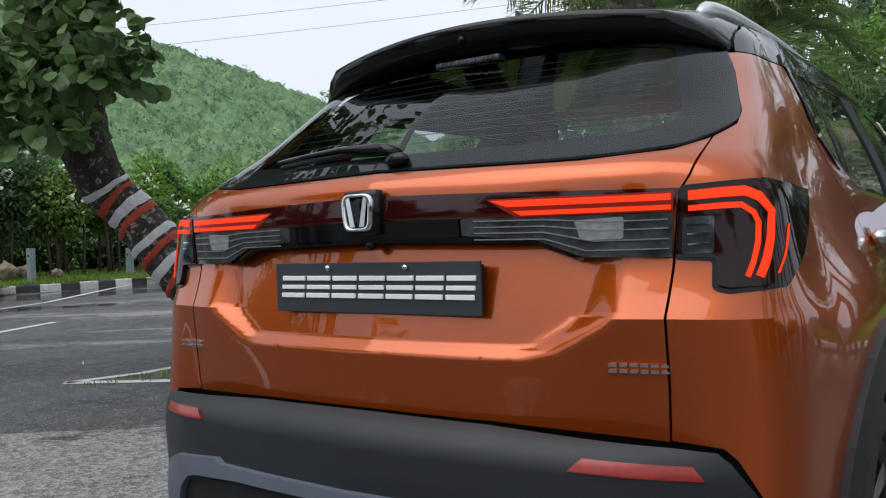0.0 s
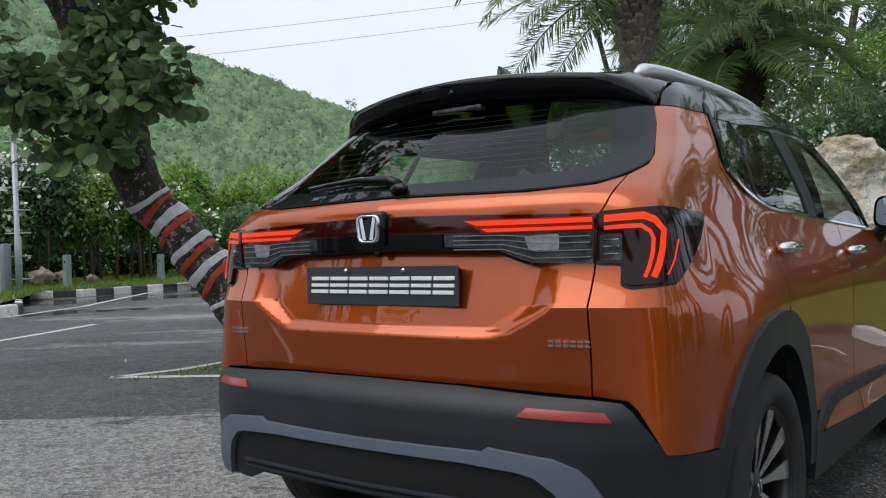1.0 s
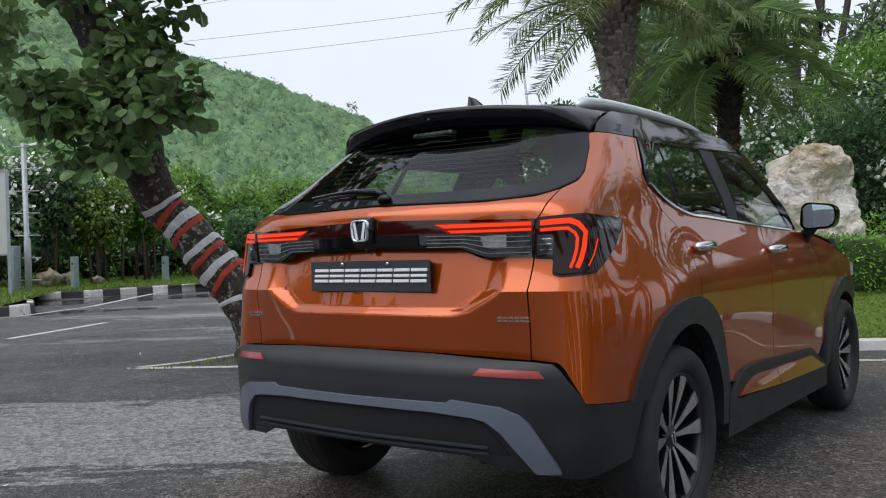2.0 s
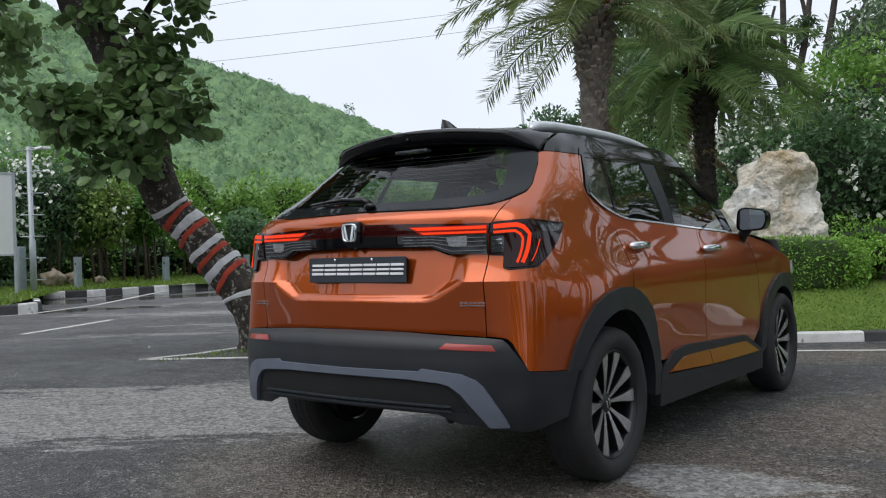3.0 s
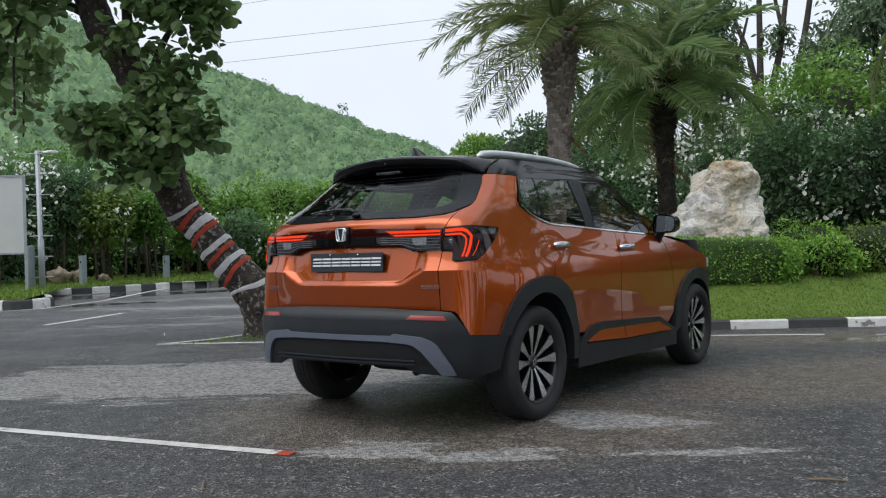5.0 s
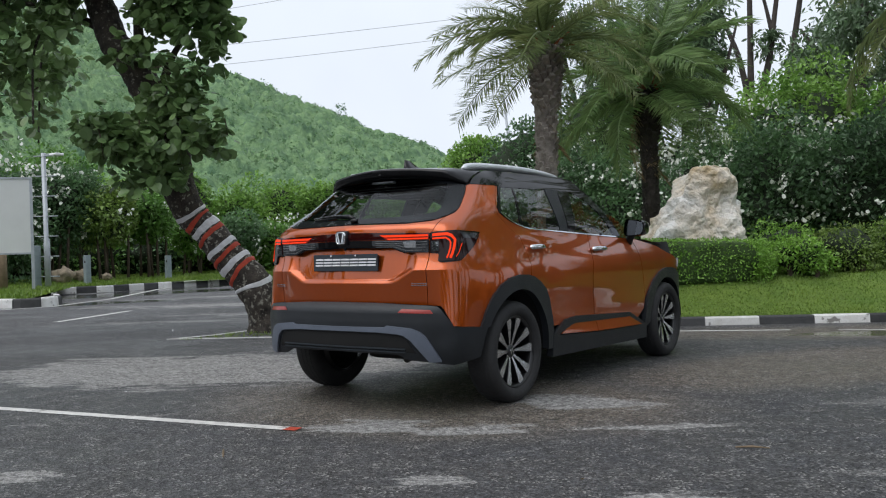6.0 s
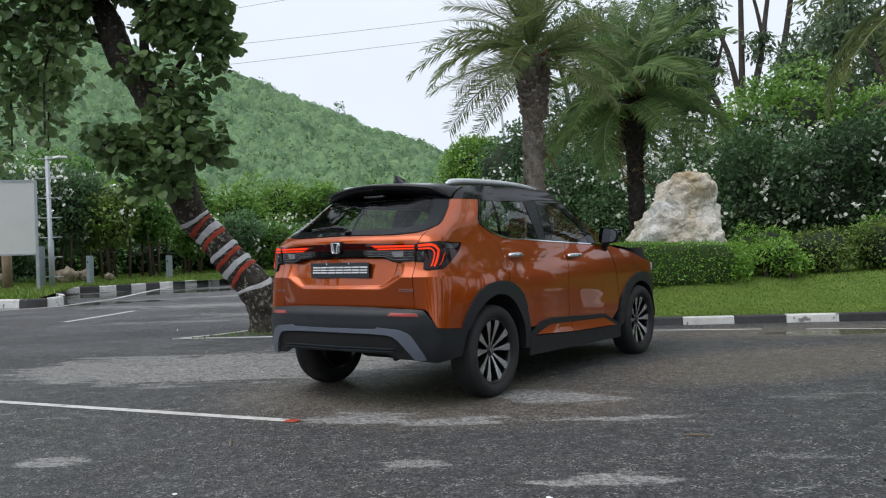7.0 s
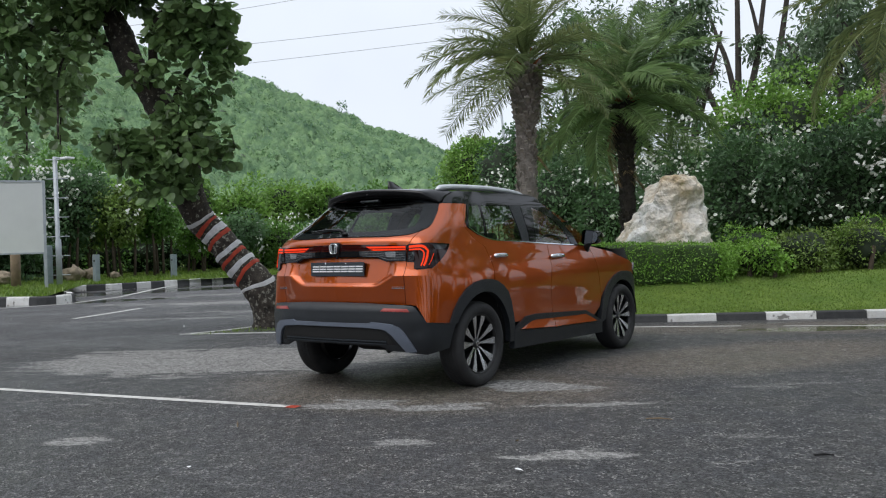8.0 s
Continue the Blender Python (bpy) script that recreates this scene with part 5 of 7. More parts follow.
painted_line([(-7.0, -2.07), (-3.5, -1.32), (0.105, -0.543)], 0.085, "worn white parking bay line")
painted_line([(0.105, -0.543), (0.19, -0.525)], 0.085, "worn red-painted end of a bay line", "road_line", BAND_RED)
painted_line([(-5.22, 2.55), (-4.05, 3.24), (-2.6, 4.15)], 0.125, "worn white line round the tree")
painted_line([(-5.22, 2.55), (-5.06, 3.14), (-5.10, 3.91)], 0.11, "worn white line round the tree")
painted_line([(-1.2, 4.80), (0.036, 5.485), (1.283, 6.08)], 0.08, "worn white line along the kerb")
painted_line([(1.75, 6.25), (2.6, 6.60), (3.6, 7.1)], 0.06, "faded white line along the kerb")
painted_line([(-30, 0.5), (-20, 2.6), (-14.4, 4.70), (-14.2, 6.1), (-15.6, 8.44), (-19.37, 12.55), (-22.0, 16.5)][2:], 0.12, "worn white edge line")
painted_line([(-9.63, 3.61), (-10.2, 4.7), (-10.81, 5.79)], 0.12, "worn white lane dash")

def kerb_run(points, height, depth, step, group, first_white=True, lawn_side=1.0, tag="painted kerb stone"):
    """A row of separate kerb stones along points, painted black and white by turns."""
    p = np.array(points, float)
    seg = np.linalg.norm(np.diff(p, axis=0), axis=1)
    run = np.concatenate([[0], np.cumsum(seg)])
    at = lambda d: np.array([np.interp(d, run, p[:, k]) for k in range(2)])
    kerb = thing("kerb", "black and white painted concrete kerb beside the road", "kerb", group, "structure")
    k, d = 0, 0.0
    rng = random.Random(11)
    while d < run[-1] - 0.15:
        e = min(d + step, run[-1])
        white = (k % 2 == 0) == first_white
        bm = bmesh.new()
        inner, outer = [], []
        for q in np.linspace(d + 0.003, e - 0.003, 4):
            t = at(min(q + 0.05, run[-1])) - at(max(q - 0.05, 0))
            t /= np.linalg.norm(t)
            nn = np.array([-t[1], t[0]]) * lawn_side
            wob = rng.uniform(-0.006, 0.006)
            outer.append(at(q) + nn * wob)
            inner.append(at(q) + nn * depth)
        h = height + rng.uniform(-0.006, 0.006)
        ring = [[bm.verts.new((o[0], o[1], 0)), bm.verts.new((*(o + 0.012 * (i - o) / depth), h * 0.85)), bm.verts.new((*(o + 0.03 * (i - o) / depth), h)), bm.verts.new((i[0], i[1], h)), bm.verts.new((i[0], i[1], 0))] for o, i in zip(outer, inner)]
        for a, b in zip(ring, ring[1:]):
            for j in range(4):
                bm.faces.new((a[j], a[j + 1], b[j + 1], b[j]))
        bm.faces.new(ring[0])
        bm.faces.new(ring[-1])
        bmesh.ops.recalc_face_normals(bm, faces=bm.faces[:])
        part("kerb_stone", bm, KERB_WHITE if white else KERB_BLACK, kerb, "white painted kerb stone" if white else "black painted kerb stone", smooth=False)
        d, k = e, k + 1
    return kerb


KD = np.array((0.853, 0.522))      # along the near kerb
KN = np.array((-0.522, 0.853))     # from it onto the lawn
K0 = np.array((0.235, 6.31))       # where a white stone begins
def K(a, b):
    """A place a metres along the near kerb and b metres behind its face."""
    return K0 + a * KD + b * KN


kerb_run([tuple(K(-5.2 + 0.0, 6.0)), tuple(K(-5.2, 2.0)), tuple(K(-5.1, 0.7)), tuple(K(-4.6, 0.15)), tuple(K(-3.9, 0.0))], 0.10, 0.12, 0.65, "kerbs", False)
kerb_run([tuple(K(-3.9, 0)), tuple(K(0, 0)), tuple(K(9.1, 0)), tuple(K(9.4, 0.5)), tuple(K(9.4, 6.0))], 0.10, 0.12, 0.65, "kerbs", True)
kerb_run([(-42, 0.2), (-28, 3.0), (-20, 4.5), (-15.5, 5.35), (-14.55, 5.65), (-14.35, 6.1), (-14.75, 6.7), (-16.5, 7.6)], 0.20, 0.15, 0.66, "kerbs", False)
kerb_run([(-22.6, 9.2), (-20.5, 9.75), (-19.75, 10.95), (-19.9, 13.2), (-20.3, 16.0), (-22.0, 24.0), (-25, 34)], 0.20, 0.15, 0.56, "kerbs", True)


def lawn_height(a, b):
    """Height of the near lawn, a along and b behind the kerb: a low bank."""
    rise = 0.46 * smooth01((b - 0.10) / 1.9) * smooth01((a + 5.0) / 1.6)
    return 0.085 + rise + 0.03 * np.sin(1.7 * a + 0.6) * smooth01(b / 2)


def grid_mesh(name, xs, ys, place, material, label, category, kind="structure"):
    bm = bmesh.new()
    g = [[bm.verts.new(place(x, y)) for x in xs] for y in ys]
    for i in range(len(ys) - 1):
        for j in range(len(xs) - 1):
            bm.faces.new((g[i][j], g[i][j + 1], g[i + 1][j + 1], g[i + 1][j]))
    return tagged(obj(name, bm, material), label, category, "", kind)


def near_lawn_place(a, b):
    p = K(a, b)
    return (p[0], p[1], float(lawn_height(a, b)))


grid_mesh("lawn", np.linspace(-5.05, 9.2, 90), np.concatenate([np.linspace(0.1, 3, 24), np.linspace(3.4, 60, 30)]), near_lawn_place, LAWN, "mown green lawn banked up behind the kerb", "lawn")
grid_mesh("lawn", np.linspace(0, 1, 24), np.linspace(0, 1, 10), lambda u, v: (-42 + 27.3 * u + (-8) * v * (1 - 0.35 * u), 0.35 + 5.5 * u + 4.2 * v * (0.6 + 0.4 * u) - 0.0, 0.17 + 0.05 * v), LAWN, "green grass verge beside the road", "lawn")
grid_mesh("lawn", np.linspace(0, 1, 20), np.linspace(0, 1, 24), lambda u, v: (-19.95 - 60 * u - 3.5 * max(0, v * 25 - 8) / 17 - (0.8 + 0 * u) * max(0, 0.06 - v) * 16, 9.6 + 25 * v, 0.18 + 1.2 * u), LAWN, "green grass verge below the shrubs", "lawn")


# ---- leaves ----
LEAF_SHAPES = {
    "round": [(0.0, 0.0), (0.30, 0.34), (0.62, 0.44), (0.90, 0.26), (1.0, 0.0)],
    "oval": [(0.0, 0.0), (0.35, 0.25), (0.70, 0.20), (1.0, 0.0)],
    "long": [(0.0, 0.0), (0.30, 0.15), (0.65, 0.14), (1.0, 0.0)],
}


def leaf_arrays(centres, sizes, rng, kind="oval", up=0.45, droop=0.2, fold=0.12, toward=None):
    """Vertices and faces of many folded leaves. toward: a growing direction for each."""
    n = len(centres)
    prof = LEAF_SHAPES[kind]
    d = rng.normal(size=(n, 3))
    if toward is not None:
        d = 0.8 * d / np.linalg.norm(d, axis=1)[:, None] + toward
    d[:, 2] -= droop
    d /= np.linalg.norm(d, axis=1)[:, None]
    nrm = rng.normal(size=(n, 3)) * (1 - up)
    nrm[:, 2] += up * 1.6
    nrm -= (nrm * d).sum(1)[:, None] * d
    nrm /= np.linalg.norm(nrm, axis=1)[:, None] + 1e-9
    w = np.cross(nrm, d)
    m = len(prof)
    right = [centres + sizes[:, None] * (a * d + b * w + b * fold * nrm * 2) for a, b in prof[1:-1]]
    left = [centres + sizes[:, None] * (a * d - b * w + b * fold * nrm * 2) for a, b in prof[1:-1]]
    verts = np.stack([centres] + right + [centres + sizes[:, None] * d] + left, 1).reshape(-1, 3)
    k = 1 + (m - 2) * 2 + 1
    base = np.arange(n) * k
    tip = 1 + m - 2
    r_idx = [0] + list(range(1, m - 1)) + [tip]
    l_idx = [0, tip] + list(range(k - 1, tip, -1))
    faces = []
    for b in base.tolist():
        faces.append([b + i for i in r_idx])
        faces.append([b + i for i in l_idx])
    return verts, faces


def leaf_part(name, centres, sizes, rng, material, parent, label="", **kw):
    v, f = leaf_arrays(np.asarray(centres), np.asarray(sizes), rng, **kw)
    ob = raw(name, v, f, material, parent, smooth=False)
    if label:
        ob["label"] = label
    return ob


def blob_points(n, rng, centre, radii, lumps=7, shell=0.55, seed_dir=None):
    """Points scattered in an uneven clump made of lumps inside an ellipsoid, thicker near the outside."""
    c = rng.normal(size=(lumps, 3))
    c /= np.linalg.norm(c, axis=1)[:, None]
    c *= rng.uniform(0.25, 0.80, size=(lumps, 1))
    which = rng.integers(0, lumps, n)
    u = rng.normal(size=(n, 3))
    u /= np.linalg.norm(u, axis=1)[:, None]
    r = rng.uniform(shell, 1.0, size=(n, 1)) * rng.uniform(0.28, 0.52, size=lumps)[which][:, None]
    return np.asarray(centre) + (c[which] + u * r) * np.asarray(radii), u


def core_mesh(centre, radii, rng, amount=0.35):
    """A rough lumpy solid; inside a shrub its dark colour stands in for inner shade."""
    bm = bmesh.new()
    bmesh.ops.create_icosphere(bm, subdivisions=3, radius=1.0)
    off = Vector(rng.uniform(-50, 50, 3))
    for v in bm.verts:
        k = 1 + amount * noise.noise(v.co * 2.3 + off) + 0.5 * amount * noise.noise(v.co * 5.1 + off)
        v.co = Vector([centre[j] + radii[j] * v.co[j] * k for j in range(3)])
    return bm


def shrub(name, label, category, centre, radii, count, leaf, material, seed, group="", kind="oval", blossoms=0, core=0.62, lumps=9, blossom_size=0.05, flat_top=None, stems=0):
    """A leafy shrub: a solid core coloured dark as inner shade, many leaves in lumps, blossom clusters where it
    flowers.
    """
    rng = np.random.default_rng(seed)
    foot = (centre[0], centre[1], max(0.0, centre[2] - radii[2]))
    ob = thing(name, label, category, group, at=(0, 0, 0))
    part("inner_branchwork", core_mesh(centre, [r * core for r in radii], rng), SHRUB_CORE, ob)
    pts, u = blob_points(count, rng, centre, radii, lumps)
    fill = rng.normal(size=(count // 3, 3))
    fill /= np.linalg.norm(fill, axis=1)[:, None]
    pts = np.concatenate([pts, np.asarray(centre) + fill * np.asarray(radii) * rng.uniform(core, core + 0.22, (count // 3, 1))])
    u = np.concatenate([u, fill])
    keep = pts[:, 2] > foot[2] - 0.05
    if flat_top:
        pts[:, 2] = np.minimum(pts[:, 2], flat_top + rng.uniform(-0.05, 0.03, len(pts)))
    pts, u = pts[keep], u[keep]
    leaf_part("foliage", pts, leaf * rng.uniform(0.6, 1.25, len(pts)), rng, material, ob, kind=kind, toward=u * 0.7)
    if blossoms:
        vv, ff = [], []
        b, ub = blob_points(blossoms, rng, centre, [r * 1.12 for r in radii], lumps, 0.9)
        ok = b[:, 2] > foot[2] + 0.4 * radii[2]
        b = b[ok]
        cl = np.repeat(b, 5, 0) + rng.normal(size=(len(b) * 5, 3)) * blossom_size * 0.9
        leaf_part("blossom", cl, blossom_size * rng.uniform(0.8, 1.5, len(cl)), rng, BLOSSOM, ob, "white blossom clusters", kind="round", up=0.3)
    if stems:
        bm = bmesh.new()
        for k in range(stems):
            a = rng.uniform(0, 6.28)
            r = rng.uniform(0.1, 0.5)
            p = (centre[0] + r * radii[0] * math.cos(a), centre[1] + r * radii[1] * math.sin(a))
            add_tube(bm, [(p[0], p[1], 0.0), (p[0] + rng.uniform(-0.2, 0.2), p[1] + rng.uniform(-0.2, 0.2), centre[2])], [0.06, 0.03], 6)
        part("stem", bm, TWIG, ob)
    return ob


# viewing helpers for the plan: bearing and distance from the far end of the walk
EYE_X, EYE_Y = 4.615, -4.812
def seen_from_end(bearing, far):
    """A place at a bearing (degrees to the left of +y) and a distance from the end of the walk."""
    a = radians(bearing)
    return EYE_X - far * math.sin(a), EYE_Y + far * math.cos(a)


# ---- the leaning tree with painted bands ----
def leaning_tree():
    rng = np.random.default_rng(5)
    tree = thing("tree", "leaning broad-leaved tree with red and white painted bands", "tree")
    spine = np.array([(-4.80, 3.85, -0.05), (-4.81, 3.83, 0.12), (-4.84, 3.80, 0.30), (-4.94, 3.73, 0.62), (-5.17, 3.57, 0.93), (-5.28, 3.47, 1.13), (-5.43, 3.33, 1.39), (-5.53, 3.20, 1.57),
                      (-5.57, 3.05, 1.89), (-5.55, 2.95, 2.30), (-5.53, 2.85, 2.70), (-5.68, 2.68, 3.15), (-5.78, 2.60, 3.40), (-5.98, 2.45, 3.75), (-6.12, 2.35, 4.20), (-6.27, 2.22, 4.70)])
    rad = np.array([0.25, 0.235, 0.232, 0.245, 0.225, 0.212, 0.206, 0.206, 0.212, 0.222, 0.215, 0.200, 0.195, 0.190, 0.185, 0.110])
    fine = curve_points(np.column_stack([spine, rad]), 14)
    bm = bmesh.new()
    sides = 48
    rings = []
    off = Vector((3.1, 7.7, 1.3))
    for k, (x, y, z, r) in enumerate(fine.tolist()):
        d = Vector(fine[min(k + 1, len(fine) - 1)][:3] - fine[max(k - 1, 0)][:3]).normalized()
        a = d.cross(Vector((0, 1, 0))).normalized()
        b = a.cross(d)
        ring = []
        for j in range(sides):
            u = 2 * math.pi * j / sides
            q = Vector((x, y, z)) + r * (math.cos(u) * a + math.sin(u) * b)
            lump = 1 + 0.10 * noise.noise(q * 3.0 + off) + 0.09 * noise.noise(q * 9.0 + off) - 0.07 * abs(noise.noise(q * 21.0 + off)) + (0.35 * max(0, 1 - z / 0.18) * (0.6 + 0.4 * math.sin(5 * u)) if z < 0.18 else 0)
            ring.append(bm.verts.new(Vector((x, y, z)) + r * lump * (math.cos(u) * a + math.sin(u) * b)))
        rings.append(ring)
    for p, q in zip(rings, rings[1:]):
        for j in range(sides):
            bm.faces.new((p[j], p[(j + 1) % sides], q[(j + 1) % sides], q[j]))
    bmesh.ops.recalc_face_normals(bm, faces=bm.faces[:])
    part("trunk", bm, BARK, tree, "dark lichened leaning trunk")
    # painted bands follow the bark
    spine_fine = curve_points(np.column_stack([spine, rad]), 30)
    run = np.concatenate([[0], np.cumsum(np.linalg.norm(np.diff(spine_fine[:, :3], axis=0), axis=1))])
    def band(d0, wide, material, label, tilt):
        bm = bmesh.new()
        loops = []
        for w in np.linspace(0, 1, 4):
            loop = []
            for j in range(36):
                u = 2 * math.pi * j / 36
                wob = 0.005 * math.sin(3 * u + d0 * 9) + 0.003 * math.sin(7 * u + d0 * 5)
                dd = d0 + wide * w + tilt * math.cos(u) + wob
                x, y, z, r = [float(np.interp(dd, run, spine_fine[:, k])) for k in range(4)]
                k = int(np.searchsorted(run, dd))
                d = Vector(spine_fine[min(k + 8, len(run) - 1)][:3] - spine_fine[max(k - 8, 0)][:3]).normalized()
                a = d.cross(Vector((0, 1, 0))).normalized()
                b = a.cross(d)
                q = Vector((x, y, z)) + r * (math.cos(u) * a + math.sin(u) * b)
                lump = 1 + 0.10 * noise.noise(q * 3.0 + off) + 0.09 * noise.noise(q * 9.0 + off)
                loop.append(bm.verts.new(Vector((x, y, z)) + (r * lump + (0.008 if 0 < w < 1 else 0.001)) * (math.cos(u) * a + math.sin(u) * b)))
            loops.append(loop)
        for p, q in zip(loops, loops[1:]):
            for j in range(36):
                bm.faces.new((p[j], p[(j + 1) % 36], q[(j + 1) % 36], q[j]))
        bmesh.ops.recalc_face_normals(bm, faces=bm.faces[:])
        part("band", bm, material, tree, label)
    at_height = lambda z: float(np.interp(z, spine_fine[:, 2], run))
    for z, wide, white, tilt in ((0.64, 0.055, True, 0.07), (0.80, 0.062, False, -0.035), (0.905, 0.090, True, -0.005), (1.02, 0.060, False, -0.045), (1.12, 0.070, True, -0.015), (1.29, 0.066, False, -0.035), (1.385, 0.100, True, -0.01), (1.485, 0.068, False, -0.035), (1.585, 0.060, True, -0.005)):
        band(at_height(z) - wide / 2, wide, BAND_WHITE if white else BAND_RED, "white painted band" if white else "red painted band", tilt)
    # limbs
    limbs = [[(-6.15, 2.1, 4.45), (-7.3, 2.4, 4.45), (-8.3, 2.8, 4.1)], [(-7.9, 2.6, 4.2), (-8.0, 2.55, 3.7), (-8.0, 2.5, 2.7)], [(-5.62, 3.10, 2.55), (-5.2, 2.7, 2.75), (-4.7, 2.75, 2.75)], [(-5.75, 2.95, 3.2), (-5.2, 2.7, 3.5), (-4.7, 2.75, 4.0)], [(-6.1, 2.7, 3.85), (-6.5, 2.0, 4.2), (-7.3, 1.1, 4.4)], [(-6.0, 2.8, 3.7), (-5.5, 2.5, 4.3), (-4.8, 2.6, 4.7)],
             [(-6.2, 2.6, 4.2), (-6.4, 1.9, 4.8), (-6.8, 1.4, 5.4)], [(-5.6, 3.1, 2.5), (-5.7, 2.6, 2.5), (-5.7, 2.1, 2.45)], [(-6.5, 1.9, 4.2), (-6.42, 1.6, 3.6), (-6.40, 1.55, 2.7)], [(-6.9, 1.5, 4.3), (-6.8, 1.35, 3.6), (-6.75, 1.30, 2.5)], [(-5.68, 3.0, 2.8), (-5.3, 2.5, 2.6), (-4.9, 2.4, 2.5)]]
    for k, l in enumerate(limbs):
        bm = add_tube(bmesh.new(), [tuple(p) for p in curve_points(l, 5)], list(np.linspace(0.075 if k in (0, 2, 3, 4, 5, 6) else 0.02, 0.012, 11)), 8)
        part("limb", bm, BARK, tree)
    # foliage: lumps of broad leaves
    clumps = [((-5.45, 2.30, 3.55), (0.34, 0.25, 0.16), 46), ((-5.35, 2.45, 2.95), (0.40, 0.30, 0.24), 110), ((-5.17, 2.42, 2.45), (0.66, 0.50, 0.36), 270), ((-4.62, 2.80, 2.56), (0.38, 0.35, 0.30), 150), ((-5.65, 2.10, 2.42), (0.42, 0.35, 0.32), 140), ((-5.00, 2.52, 2.10), (0.38, 0.30, 0.26), 110), ((-4.95, 2.58, 2.82), (0.54, 0.40, 0.25), 150), ((-5.30, 2.3, 2.10), (0.34, 0.3, 0.25), 110),
              ((-4.75, 2.70, 3.35), (0.36, 0.35, 0.33), 120), ((-4.60, 2.80, 3.95), (0.42, 0.40, 0.42), 330), ((-5.10, 2.45, 4.10), (0.50, 0.40, 0.36), 330), ((-6.40, 1.55, 3.10), (0.26, 0.30, 0.60), 75), ((-6.75, 1.30, 2.95), (0.28, 0.30, 0.55), 75),
              ((-6.80, 1.24, 4.25), (0.60, 0.50, 0.40), 300), ((-6.10, 1.70, 4.40), (0.50, 0.40, 0.30), 260), ((-4.75, 2.72, 4.50), (0.55, 0.50, 0.36), 330), ((-5.40, 2.20, 4.95), (0.90, 0.80, 0.45), 520), ((-7.60, 0.70, 4.30), (0.70, 0.60, 0.50), 200), ((-6.60, 1.30, 4.95), (1.0, 0.8, 0.4), 480), ((-7.40, 0.85, 3.45), (0.32, 0.30, 0.60), 80),
              ((-5.30, 2.35, 3.65), (0.24, 0.3, 0.20), 36), ((-7.05, 1.05, 3.30), (0.34, 0.3, 0.55), 90), ((-8.0, 2.5, 3.2), (0.36, 0.4, 0.62), 100), ((-5.65, 2.25, 4.60), (0.50, 0.40, 0.34), 210), ((-5.40, 2.80, 4.35), (0.38, 0.35, 0.30), 130), ((-8.9, 3.2, 4.1), (0.65, 0.6, 0.5), 220), ((-8.3, 2.75, 3.95), (0.5, 0.5, 0.4), 160), ((-7.5, 2.4, 4.4), (0.5, 0.5, 0.35), 150), ((-6.60, 1.40, 3.55), (0.34, 0.3, 0.40), 110), ((-7.5, 0.75, 3.9), (0.5, 0.4, 0.5), 170), ((-6.1, 1.75, 4.05), (0.26, 0.25, 0.28), 60), ((-4.95, 2.6, 3.1), (0.35, 0.3, 0.30), 120), ((-4.5, 2.85, 3.55), (0.34, 0.3, 0.34), 130), ((-5.75, 2.05, 2.75), (0.34, 0.3, 0.28), 90), ((-8.3, 0.2, 3.9), (0.6, 0.5, 0.7), 200), ((-7.9, 0.4, 2.9), (0.35, 0.3, 0.5), 80), ((-5.95, 1.90, 4.65), (0.5, 0.4, 0.3), 190), ((-6.30, 1.60, 3.85), (0.34, 0.3, 0.30), 90), ((-7.00, 1.10, 3.75), (0.4, 0.3, 0.35), 110), ((-5.2, 2.4, 5.5), (1.2, 1.0, 0.5), 300), ((-6.6, 1.6, 5.6), (1.2, 1.0, 0.5), 300)]
    for c, r, n in clumps:
        n = n * 0.72 if c[0] < -6.2 and c[2] < 4.0 else n * 0.5 if c[0] > -5.1 and 3.0 < c[2] < 3.7 else n
        pts, u = blob_points(int(n * 1.15), rng, c, [k * 1.18 for k in r], 8, 0.2)
        leaf_part("foliage", pts, 0.152 * rng.uniform(0.6, 1.25, len(pts)), rng, LEAF_NEAR, tree, kind="round", toward=u * 0.6, up=0.55, droop=0.35)
    # drooping twigs
    for k in range(40):
        c, r, n = clumps[rng.integers(0, len(clumps))]
        p = np.array(c) + rng.uniform(-0.7, 0.7, 3) * np.array(r)
        q = p + rng.normal(size=3) * 0.25 + np.array((0, 0, -0.12))
        bm = add_tube(bmesh.new(), [tuple(p), tuple((p + q) / 2 + np.array((0, 0, 0.05))), tuple(q)], [0.010, 0.007, 0.003], 5)
        part("twig", bm, TWIG, tree)
    return tree


leaning_tree()


